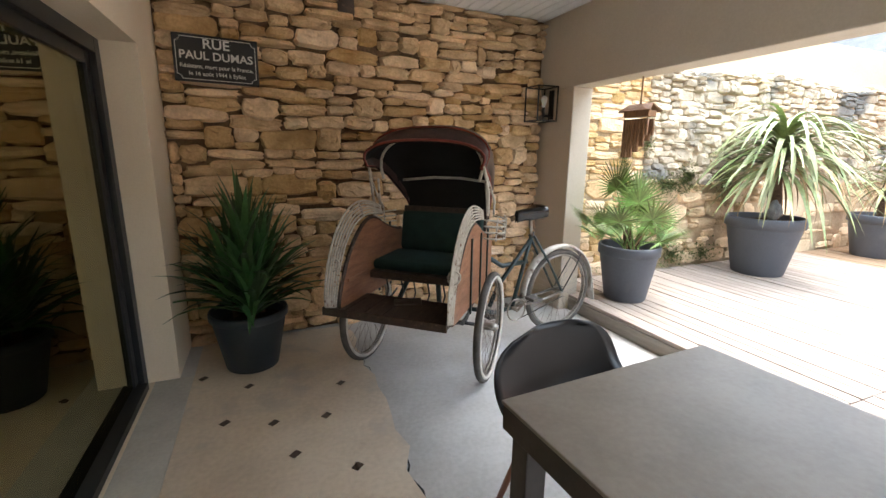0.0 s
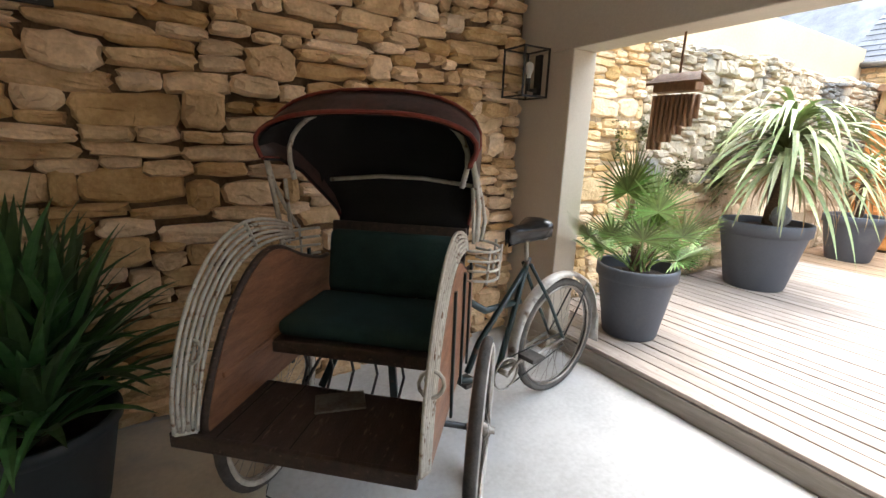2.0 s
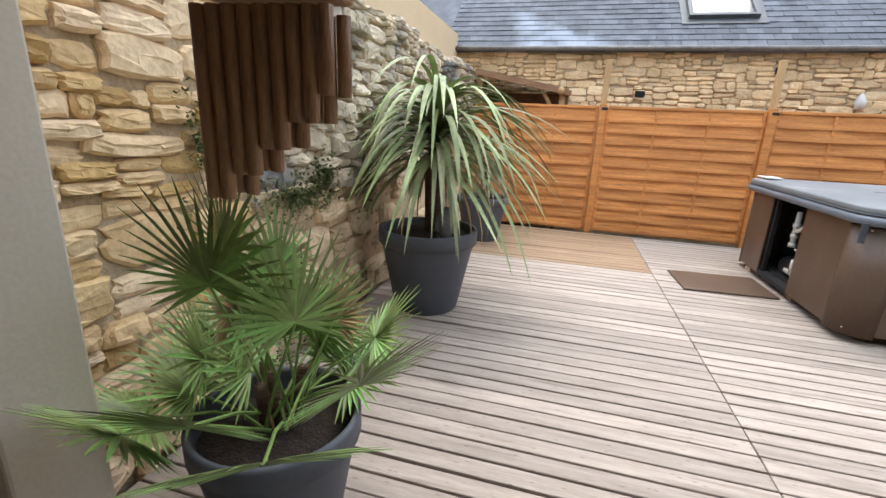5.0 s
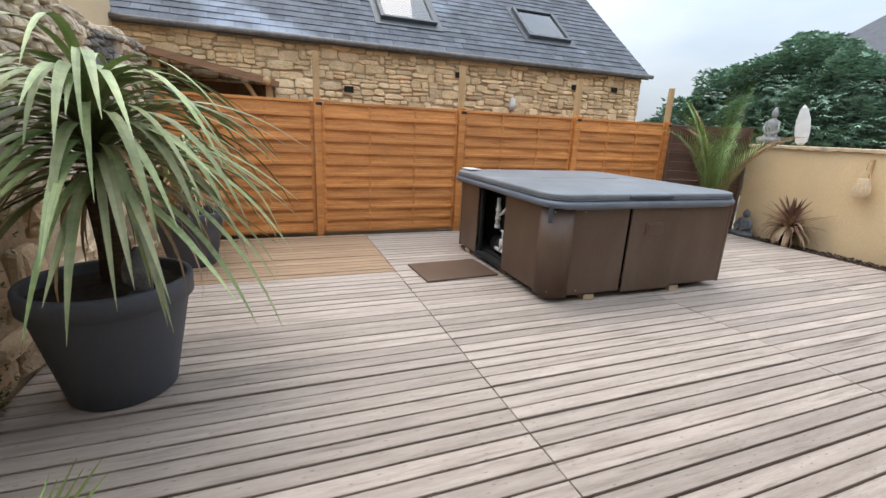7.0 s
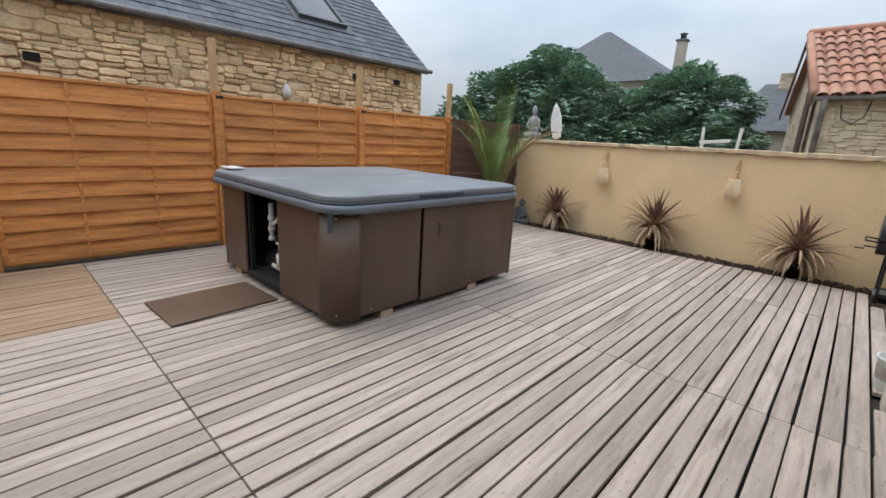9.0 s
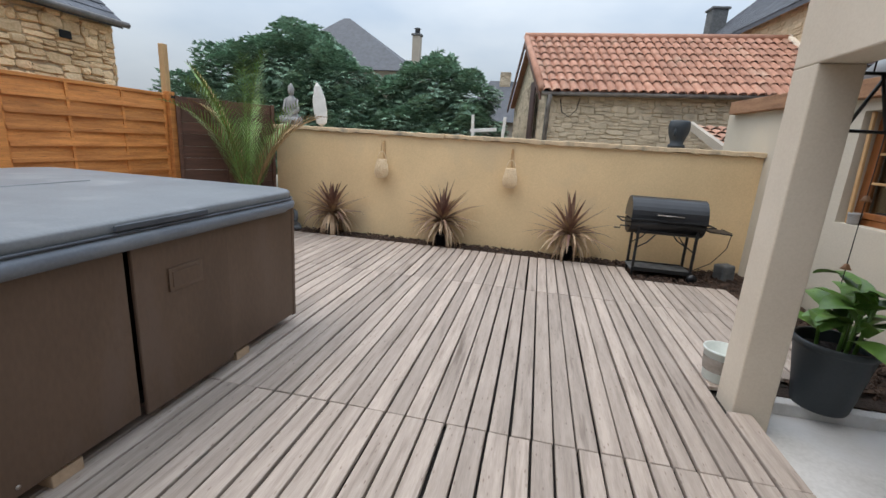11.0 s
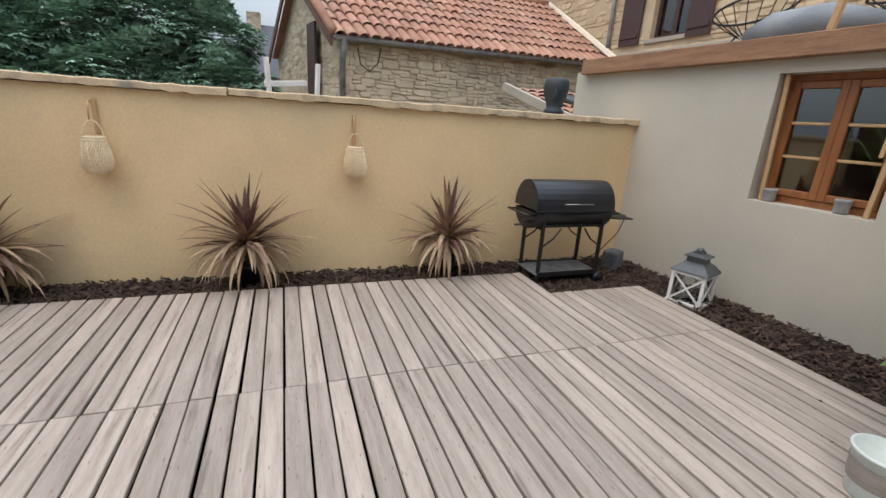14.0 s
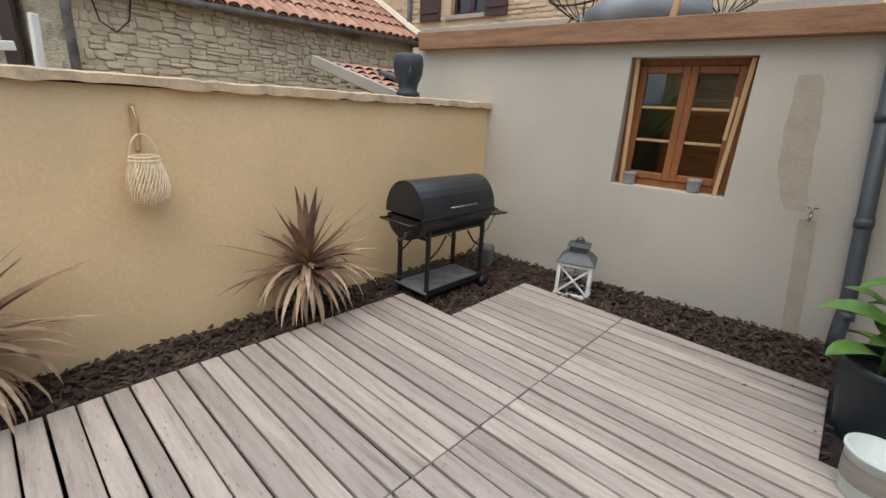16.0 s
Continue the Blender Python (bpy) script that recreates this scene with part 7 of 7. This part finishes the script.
    part("cap", bbox(-1.05, -0.40, -9.25, -8.60, 6.72, 6.80, 0.02), M["grey_stone"], ch)
    return H


def pyramid_house():
    H = thing("hip_roof_house", pose(0, 0, 0), "distant house with a steep pyramid slate roof", "house")
    part("wall", bbox(12.0, 21.0, -30.0, -24.0, -0.5, 5.0), M["pale"], H, "pale wall")
    bm = bmesh.new()
    v = [bm.verts.new(p) for p in ((11.6, -23.6, 5.0), (21.4, -23.6, 5.0), (21.4, -30.4, 5.0), (11.6, -30.4, 5.0), (17.3, -27.0, 8.45), (16.9, -27.0, 8.45))]
    for f in ((0, 1, 4, 5), (1, 2, 4), (2, 3, 5, 4), (3, 0, 5), (3, 2, 1, 0)):
        bm.faces.new([v[i] for i in f])
    part("roof", bm, M["slate_dark"], H, "grey slate pyramid roof")
    ch = part("chimney", bbox(11.45, 11.88, -24.35, -23.9, 4.4, 6.85, 0.03), M["pale"], H, "tall stone chimney")
    part("cap", bbox(11.40, 11.93, -24.40, -23.85, 6.85, 6.95, 0.02), M["grey_stone"], ch)
    part("cowl", lathe(bmesh.new(), [(0, 0), (0.14, 0), (0.14, 0.22), (0.2, 0.26), (0, 0.34)], 12, pose(11.65, -24.1, 6.95)), M["zinc"], ch, "dark chimney cowl", True)
    L = thing("low_house", pose(0, 0, 0), "low distant house with a slate roof", "house")
    part("wall", bbox(5.2, 7.2, -19.5, -16.0, -0.5, 2.2), M["pale"], L, "pale wall")
    bm = bmesh.new()
    v = [bm.verts.new(p) for p in ((4.9, -15.8, 2.2), (7.5, -15.8, 2.2), (7.5, -19.8, 2.2), (4.9, -19.8, 2.2), (4.9, -17.8, 3.85), (6.7, -17.8, 3.85))]
    for f in ((0, 1, 5, 4), (1, 2, 5), (2, 3, 4, 5), (3, 0, 4), (3, 2, 1, 0)):
        bm.faces.new([v[i] for i in f])
    part("roof", bm, M["slate_dark"], L, "dark slate roof")
    part("chimney", bbox(5.9, 6.3, -17.9, -17.5, 3.6, 4.15, 0.02), M["rubble"], L, "stone chimney")


shutter_house(), pyramid_house()

# cream wall above the garden wall, shed roof
structure("wall_cream", bbox(3.4, 10.15, 3.97, 4.25, -0.5, 2.86), M["cream"], "cream rendered neighbouring wall above the stone", "wall")
S = thing("shed", pose(0, 0, 0), "lean-to wooden shed roof on posts beyond the fence", "shed")
bm = bmesh.new()
pts = [(9.32, 3.45, 2.24), (9.32, 2.10, 1.98), (10.12, 2.10, 2.02), (10.12, 3.45, 2.30)]
p, q = [bm.verts.new(v) for v in pts], [bm.verts.new((v[0], v[1], v[2] - 0.06)) for v in pts]
bm.faces.new(p), bm.faces.new(q[::-1])
for i in range(4):
    bm.faces.new((p[i], p[(i + 1) % 4], q[(i + 1) % 4], q[i]))
part("roof", bm, M["roof_wood"], S, "brown boarded roof")
part("fascia", tube(bmesh.new(), [(9.30, 3.46, 2.19), (9.30, 2.06, 1.92)], 0.05, 4), M["beam"], S, "sawn fascia board")
part("purlin", tube(bmesh.new(), [(9.25, 2.20, 1.955), (10.1, 2.20, 1.96)], 0.05, 12), M["post_pale"], S, "round pine purlin", True)
part("brace", tube(bmesh.new(), [(9.40, 2.22, 1.55), (9.40, 2.45, 1.93)], 0.03, 6), M["post_pale"], S, "slanting pine brace")
# two added boards stand in for the deep shade under the roof
part("back_panel", bbox(10.08, 10.12, 2.10, 3.45, -0.5, 1.96), M["roof_wood"], S, "brown board added at the back to darken the shed's inside")
part("side_panel", bbox(9.5, 10.08, 3.41, 3.45, -0.5, 2.1), M["roof_wood"], S, "brown board added at the side to darken the shed's inside")
for y, h in ((2.18, 1.93), (3.40, 2.17)):
    part("post", bbox(9.36, 9.44, y - 0.04, y + 0.04, -0.5, h, 0.005), M["post_pale"], S, "pale pine post")

# balcony on the low wing: beam, deck, chairs
structure("balcony_beam", bbox(-0.02, 0.09, -0.85, 3.2, 1.965, 2.125, 0.008, m=WHITE), M["beam"], "rough brown timber beam along the balcony's edge", "beam")
structure("balcony_deck", bbox(-3.2, -0.02, -0.9, 3.2, 2.0, 2.09, m=WHITE), M["beam"], "timber balcony floor", "floor")
structure("wall_wing_north", bbox(-3.0, 0.0, 3.10, 3.30, -0.5, 2.0, m=WHITE), M["white"], "off-white end wall of the wing", "wall")


def wire_chair(y, x=-0.55, yaw=0):
    C = thing("wire_chair", WHITE @ pose(x, y, 2.09, 0, 0, yaw), "round black wire chair on the balcony", "chair", "balcony chairs")
    ir = M["black_metal"]
    part("rim", tube(bmesh.new(), arc((0, 0, 0.42), 0.33, 0, 350, 29, (1, 0, 0), (0, 1, 0.25)), 0.011, 6, True), ir, C, "black steel rim", True)
    for k in range(18):
        a = 2 * math.pi * k / 18
        part("wire", tube(bmesh.new(), [(0.33 * math.cos(a), 0.33 * math.sin(a), 0.42 + 0.083 * math.sin(a)), (0.22 * math.cos(a), 0.22 * math.sin(a), 0.26), (0.09 * math.cos(a), 0.09 * math.sin(a), 0.18)], 0.005, 5), ir, C)
    for k in range(4):
        a = math.pi / 4 + k * math.pi / 2
        part("leg", tube(bmesh.new(), [(0.1 * math.cos(a), 0.1 * math.sin(a), 0.19), (0.24 * math.cos(a), 0.24 * math.sin(a), 0)], 0.010, 6), ir, C, "", True)


wire_chair(0.62), wire_chair(1.75, -0.7, 30)
tagged(part("cushion_roll", tube(bmesh.new(), [(0, -0.5, 0), (0, -0.3, 0.04), (0, 0.1, 0.05), (0, 0.45, 0.0)], [0.10, 0.16, 0.16, 0.09], 14), M["vinyl"], None, "", True, WHITE @ pose(-0.35, 1.25, 2.20)), "grey padded cover lying on the balcony", "cover")
for y in (1.50,):
    tagged(part("railing_post", bbox(-0.025, 0.025, -0.02, 0.02, 0, 0.62, 0.003, m=WHITE @ pose(-0.05, y, 2.09, -8)), M["post_pale"]), "pale wooden railing post on the balcony", "post", "balcony posts")
T = thing("garden_table", WHITE @ pose(-1.3, 1.3, 2.09), "grey round table on the balcony", "table")
part("tabletop", lathe(bmesh.new(), [(0, 0.70), (0.4, 0.70), (0.41, 0.715), (0.4, 0.73), (0, 0.73)], 28), M["table"], T, "", True)
part("leg", tube(bmesh.new(), [(0, 0, 0), (0, 0, 0.7)], 0.03, 10), M["black_metal"], T, "", True)

# things on and beyond the yellow wall
bm = bmesh.new()
lathe(bm, [(0, 0), (0.10, 0), (0.10, 0.03), (0.075, 0.05), (0.085, 0.10), (0.115, 0.17), (0.125, 0.25), (0.118, 0.31), (0.10, 0.33), (0.085, 0.325), (0.08, 0.28), (0, 0.27)], 22)
lathe(bm, [(0, 0), (0.018, 0.01), (0.02, 0.05), (0.008, 0.09), (0, 0.10)], 8, pose(0.02, 0.105, 0.13, -10))
tagged(part("head_planter", bm, M["pot_dark"], None, "", True, pose(2.79, -5.50, 1.478, 0, 0, -25)), "dark carved head planter standing on the yellow wall", "planter")
seated_statue("garden_statue", pose(8.13, -5.52, 1.478, 0, 0, 20) @ Matrix.Diagonal((0.62, 0.7, 1.0, 1)), 1.2, "slender grey stone statue on the yellow wall's end", "sill_pot")
B = bmesh.new()
lathe(B, [(0, 0), (0.10, 0.08), (0.13, 0.3), (0.12, 0.55), (0.06, 0.78), (0, 0.86)], 20, Matrix.Diagonal((1, 0.16, 1, 1)))
tagged(part("white_board", B, M["white_paint"], None, "", True, pose(7.62, -5.50, 1.478, 0, 7, 20) @ Matrix.Diagonal((0.75, 0.6, 0.72, 1))), "white oval board leaning on the wall top", "board")
C = thing("white_chair", pose(5.25, -6.15, 0.9, 0, 0, 20), "white garden chair beyond the yellow wall", "chair")
for x in (-0.2, 0.2):
    part("leg", bbox(x - 0.02, x + 0.02, -0.02, 0.02, -1.4, 0.9, 0.005, m=pose(0, 0, 0, 0, 3 * x / 0.2)), M["white_paint"], C)
part("rail", bbox(-0.2, 0.2, -0.018, 0.018, 0.66, 0.71, 0.005, m=pose(0, 0, 0, 0, 6)), M["white_paint"], C)
part("seat", bbox(-0.22, 0.22, -0.45, 0.0, 0.25, 0.28, 0.006), M["white_paint"], C)


def leafy_tree(name, centre, trunk_h, crowns, seed, label, n, leaf=0.16):
    """A tree: tapered trunk and limbs, and a crown of many leaf sprays in uneven clumps."""
    P = thing(name, pose(centre[0], centre[1], -0.5), label, "tree")
    rng = random.Random(seed)
    part("trunk", tube(bmesh.new(), [(0, 0, 0), (0.06, 0.03, trunk_h * 0.5), (0, 0.05, trunk_h)], [0.22, 0.16, 0.12], 10), M["bark"], P, "", True)
    verts, faces = [], []
    for cx, cy, cz, r in crowns:
        part("limb", tube(bmesh.new(), [(0, 0.05, trunk_h * 0.8), (cx * 0.5, cy * 0.5, trunk_h + (cz - trunk_h) * 0.4), (cx, cy, cz)], [0.09, 0.06, 0.02], 7), M["bark"], P, "", True)
        for _ in range(int(n * r * r)):
            d = Vector((rng.gauss(0, 1), rng.gauss(0, 1), rng.gauss(0, 1))).normalized()
            rr = r * (0.38 + 0.66 * rng.random() ** 0.55) * (1 + 0.22 * math.sin(5 * d.x + cx) * math.sin(6 * d.z + cy))
            c = Vector((cx, cy, cz)) + Vector((d.x * rr, d.y * rr, d.z * rr * 0.85))
            out = (d + Vector((rng.uniform(-0.5, 0.5), rng.uniform(-0.5, 0.5), -0.15))).normalized()
            side = out.cross(Vector((0, 0, 1))).normalized()
            up = side.cross(out)
            for j in range(6):
                a = radians(-75 + 30 * j)
                v = (out * math.cos(a) + side * math.sin(a) + up * rng.uniform(-0.25, 0.1)).normalized()
                w = v.cross(up + side * 0.3).normalized()
                L, k = leaf * rng.uniform(0.7, 1.2), len(verts)
                verts += [tuple(c), tuple(c + v * L * 0.5 + w * L * 0.17), tuple(c + v * L - Vector((0, 0, L * 0.15))), tuple(c + v * L * 0.5 - w * L * 0.17)]
                faces.append((k, k + 1, k + 2, k + 3))
    me = bpy.data.meshes.new("crown")
    me.from_pydata(verts, [], faces)
    me.materials.append(M["leaf_tree"])
    ob = new("crown", me)
    ob.parent = P
    tagged(ob, "dense green leaves in clumps, their colour lightened for haze")
    return P


leafy_tree("tree", (12.2, -12.2), 2.2, [(0, 0, 3.75, 1.35), (-0.9, 0, 4.0, 0.9), (1.6, 0.3, 3.3, 1.25), (-1.6, 0.2, 3.3, 1.15), (3.0, 0.4, 2.5, 1.15), (0.9, 0.6, 2.4, 1.2), (-1.0, 0.5, 2.5, 1.2), (-2.4, 0.6, 2.5, 0.9), (4.0, 0.6, 2.0, 0.9), (2.2, 0.5, 1.9, 1.0), (-2.2, 0.8, 1.7, 1.0), (0, 0.8, 1.6, 1.1)], 3, "broad dark green tree beyond the yellow wall", 1700, 0.16)
leafy_tree("tree", (7.6, -12.0), 2.0, [(0, 0, 3.3, 1.0), (-1.0, 0.1, 3.0, 0.85), (1.1, 0.1, 2.9, 0.85), (0.4, 0.5, 2.2, 1.0), (-1.2, 0.4, 2.1, 0.9), (1.4, 0.5, 1.9, 0.95), (0, 0.7, 1.5, 1.0), (-1.0, 0.6, 1.4, 0.7)], 4, "smaller bushy green tree beyond the yellow wall", 1700, 0.16)
# ---- stones of the walls ----
def sway(x, z):
    """How far the courses wander from level."""
    return 0.030 * math.sin(2.6 * x + 1.7 * z) + 0.018 * math.sin(6.3 * x - 4.1 * z + 1.0) + 0.010 * math.sin(15.0 * x + 9.0 * z)


def courses(rng, x0, x1, z0, z1, hmin, hmax, wmin, wmax, block=0.0):
    """Uneven courses: (centre x, centre z, width, height) of every stone; some are split, some stand through two."""
    z = z0
    while z < z1 - 0.02:
        h = min(rng.uniform(hmin, hmax), z1 - z)
        x = x0 - rng.uniform(0, wmin)
        while x < x1:
            w = rng.uniform(wmin, wmax) * rng.choice((0.6, 0.8, 1.0, 1.0, 1.2))
            a, b = max(x, x0), min(x + w, x1)
            if b - a > 0.04:
                c, e = (a + b) / 2, rng.random()
                if h > 0.10 and e < 0.55:
                    q = rng.uniform(0.36, 0.64)
                    yield c, z + h * q / 2 + sway(c, z), b - a, h * q
                    if b - a > 0.2 and rng.random() < 0.6:
                        p = rng.uniform(0.35, 0.65) * (b - a)
                        yield a + p / 2, z + h * (1 + q) / 2 + sway(c, z), p, h * (1 - q)
                        yield (a + p + b) / 2, z + h * (1 + q) / 2 + sway(c, z), b - a - p, h * (1 - q)
                    else:
                        yield c, z + h * (1 + q) / 2 + sway(c, z), b - a, h * (1 - q)
                else:
                    yield c, z + h / 2 + sway(c, z), b - a, h * rng.uniform(0.92, 1.12)
            x += w
        z += h


def joined(name, items, mat, parent, seed, depth, m=None):
    rng, verts, faces = random.Random(seed), [], []
    for x, z, w, h in items:
        v, f = stone_mesh(rng, w * 1.0, h * 1.04, rng.uniform(*depth))
        k = len(verts)
        verts += [(a + x, b, c + z) for a, b, c in v]
        faces += [tuple(i + k for i in q) for q in f]
    me = bpy.data.meshes.new(name)
    me.from_pydata(verts, [], faces)
    me.materials.append(mat)
    ob = new(name, me)
    ob.parent = parent
    if m is not None:
        ob.matrix_basis = m
    return tagged(ob, kind="stuff")


north = bpy.data.objects["wall_north"]
rng = random.Random(21)
near, far = [], []
for s in courses(rng, 0.0, 3.05, F - 0.02, 2.46, 0.06, 0.165, 0.12, 0.40):
    if abs(s[0] - 1.23) < 0.08 and s[1] > 2.22:
        continue
    (near if len(near) < 300 and s[1] > 0.15 and s[0] > 0.05 else far).append(s)
for x, z, w, h in near:
    v, f = stone_mesh(rng, w * 1.0, h * 1.05, rng.uniform(0.045, 0.095))
    me = bpy.data.meshes.new("stone")
    me.from_pydata(v, [], f)
    me.materials.append(M["stone"])
    ob = new("stone", me)
    ob.parent = north
    ob.matrix_basis = NORTH @ pose(x, 0.045, z)
joined("stones_rest", far, M["stone_terrace_rest"], north, 5, (0.045, 0.09), NORTH @ pose(0, 0.045, 0))
part("beam_end", bbox(1.17, 1.29, -0.03, 0.06, 2.26, 2.40, 0.008, m=NORTH), M["wood_dark"], north, "old dark beam end in the stone")
garden = bpy.data.objects["wall_garden"]
gold = [s for s in courses(random.Random(22), 3.22, 4.35, -0.02, 2.17, 0.08, 0.19, 0.12, 0.34)]


def singles(items, mat, parent, seed, depth):
    """Stones as parts of their own."""
    rng = random.Random(seed)
    for x, z, w, h in items:
        v, f = stone_mesh(rng, w * 1.0, h * 1.04, rng.uniform(*depth))
        me = bpy.data.meshes.new("stone")
        me.from_pydata(v, [], f)
        me.materials.append(mat)
        ob = new("stone", me)
        ob.parent = parent
        ob.matrix_basis = pose(x, 3.545, z)


singles(gold, M["stone_garden"], garden, 6, (0.03, 0.06))
low = [s for s in courses(random.Random(23), 4.35, 9.6, 0.95, 2.17, 0.06, 0.15, 0.09, 0.28)]
joined("stones_grey", low, M["stone_grey"], garden, 7, (0.035, 0.09), Matrix.Translation((0, 3.545, 0)))
low = [s for s in courses(random.Random(24), 4.35, 9.6, -0.02, 1.0, 0.09, 0.22, 0.16, 0.46) if random.Random(int(s[0] * 991) + int(s[1] * 77)).random() < (0.9 if s[0] < 5.2 else 0.5)]
singles([s for s in low if s[0] < 6.4][:170], M["stone_low_piece"], garden, 14, (0.025, 0.075))
low = [s for s in low if s[0] >= 6.4] + [s for s in low if s[0] < 6.4][170:]
joined("stones_low", low, M["stone_low"], garden, 8, (0.02, 0.055), Matrix.Translation((0, 3.545, 0)))
rows = [s for s in courses(random.Random(26), 3.22, 9.6, 2.15, 2.22, 0.06, 0.08, 0.16, 0.42)]
joined("stones_coping", rows, M["stone_grey"], garden, 9, (0.05, 0.09), Matrix.Translation((0, 3.56, 0)))
house = bpy.data.objects["stone_house"]
items = [s for s in courses(random.Random(25), -9.0, 4.62, 1.45, 2.60, 0.07, 0.19, 0.10, 0.36)]
joined("stone_facing", items, M["stone_far"], house, 10, (0.03, 0.06), pose(10.235, 0, 0, 0, 0, -90))

items = [q for q in courses(random.Random(27), 0.0, 5.9, 1.2, 2.5, 0.06, 0.15, 0.10, 0.34)]
joined("stone_facing", items, M["ashlar_old"], bpy.data.objects["outbuilding"], 12, (0.008, 0.026), pose(4.38, -9.475, 0, 0, 0, 186.1))

# moss and small weeds on the garden wall
verts, faces, rng = [], [], random.Random(30)
for cx, cz, rx, rz, n in ((4.72, 0.96, 0.42, 0.14, 520), (5.0, 1.06, 0.18, 0.16, 260), (4.05, 1.25, 0.10, 0.24, 110), (4.55, 0.30, 0.30, 0.12, 200), (5.66, 1.0, 0.22, 0.32, 460), (4.34, 1.42, 0.08, 0.16, 90), (4.9, 0.16, 0.25, 0.16, 260), (5.4, 0.14, 0.25, 0.14, 200), (4.3, 0.06, 0.7, 0.07, 160), (6.3, 0.15, 0.4, 0.12, 160)):
    for _ in range(int(1.1 * n)):
        a, r = rng.uniform(0, 6.283), abs(rng.gauss(0, 0.62))
        p = Vector((cx + rx * r * math.cos(a), 3.47 + rng.uniform(-0.02, 0.03), max(0.0, cz + rz * r * math.sin(a))))
        for j in range(4):
            d = Vector((rng.uniform(-1, 1), rng.uniform(-1.2, -0.1), rng.uniform(-0.6, 0.9))).normalized()
            w = d.cross(Vector((0, 0, 1))).normalized()
            L, k = rng.uniform(0.012, 0.036), len(verts)
            verts += [tuple(p), tuple(p + d * L * 0.5 + w * L * 0.25), tuple(p + d * L), tuple(p + d * L * 0.5 - w * L * 0.25)]
            faces.append((k, k + 1, k + 2, k + 3))
me = bpy.data.meshes.new("wall_moss")
me.from_pydata(verts, [], faces)
me.materials.append(M["moss"])
tagged(new("wall_moss", me), "green moss and small weeds growing on the stone wall", "moss", "", "stuff")

# bark chips
verts, faces, rng = [], [], random.Random(40)
for x0, x1, y0, y1, n in ((1.75, 8.35, -5.37, -4.97, 4300), (2.3, 3.35, -4.97, -4.46, 900), (1.5, 2.36, -5.0, -2.4, 3600), (2.3, 3.1, -2.9, -2.38, 250)):
    for _ in range(n):
        x, y, z = rng.uniform(x0, x1), rng.uniform(y0, y1), -0.05 + rng.uniform(0, 0.035)
        if x < 1.83 - 0.116 * (y + 5.38) + 0.02:
            continue
        L, w, t = rng.uniform(0.010, 0.040), rng.uniform(0.005, 0.016), rng.uniform(0.002, 0.008)
        m = pose(x, y, z, rng.uniform(-35, 35), rng.uniform(-35, 35), rng.uniform(0, 360))
        k = len(verts)
        verts += [tuple(m @ Vector(p)) for p in ((-L, -w, 0), (L, -w * 0.6, 0), (L * 0.8, w, 0), (-L * 0.9, w * 0.7, 0), (-L * 0.9, -w * 0.8, t), (L * 0.9, -w * 0.5, t), (L * 0.7, w * 0.9, t), (-L * 0.8, w * 0.6, t))]
        faces += [tuple(i + k for i in q) for q in ((4, 5, 6, 7), (0, 1, 5, 4), (1, 2, 6, 5), (2, 3, 7, 6), (3, 0, 4, 7))]
me = bpy.data.meshes.new("bark_mulch")
me.from_pydata(verts, [], faces)
me.materials.append(M["mulch"])
tagged(new("bark_mulch", me), "loose dark brown bark chips along the walls", "mulch", "", "stuff")

# ---- deck boards, one by one ----
deck = thing("deck", pose(0, 0, 0), "weathered grey-beige softwood deck with dark gaps", "deck", kind="structure")
PITCH, GAP = 0.1066, 0.0125
rng = random.Random(4)
board_mesh = {}


def board(x, w, y0, y1):
    brown = y0 > 1.0 and x > 7.25 + 0.5 * math.sin(3 * x) and x > 7.2
    gap = rng.choice((0.75, 0.85, 1.0, 1.0, 1.1, 1.35)) * GAP
    key = (round(w, 4), round(y1 - y0, 3), brown, gap)
    if key not in board_mesh:
        me = mesh_of("board", bbox(0, w - gap, 0.003, key[1] - 0.003, -0.028, 0, 0.003, 1))
        me.materials.append(M["deck_brown"] if brown else M["deck"])
        board_mesh[key] = me
    ob = new("board", board_mesh[key])
    ob.parent = deck
    ob.matrix_basis = pose(x + rng.uniform(-0.0025, 0.0025), y0, rng.uniform(-0.0025, 0.001), rng.uniform(-0.05, 0.05), rng.uniform(-0.4, 0.4), rng.uniform(-0.06, 0.06))


xs = [3.13, 3.2746]
while xs[-1] < 9.0:
    xs.append(xs[-1] + PITCH)
for a, b in zip(xs, xs[1:]):
    for y1, y0 in ((3.50, 1.02), (1.02, -1.28), (-1.28, -3.58), (-3.58, -4.96 if a > 3.25 else -4.45)):
        if a < 3.2 and y0 < -1.0:
            continue
        board(a, b - a, y0, y1)
x = 3.2746 - PITCH
while x > 2.28:
    if x > 3.0:
        board(x, PITCH, -3.58, -2.13)
    else:
        board(x, PITCH, -3.58, -2.40)
    board(x, PITCH, -4.45, -3.58)
    x -= PITCH
for y0, y1 in ((-1.28, -0.2), (-1.87, -1.28), (-0.2, 1.02)):
    board(3.13, 0.1446, y0, y1)
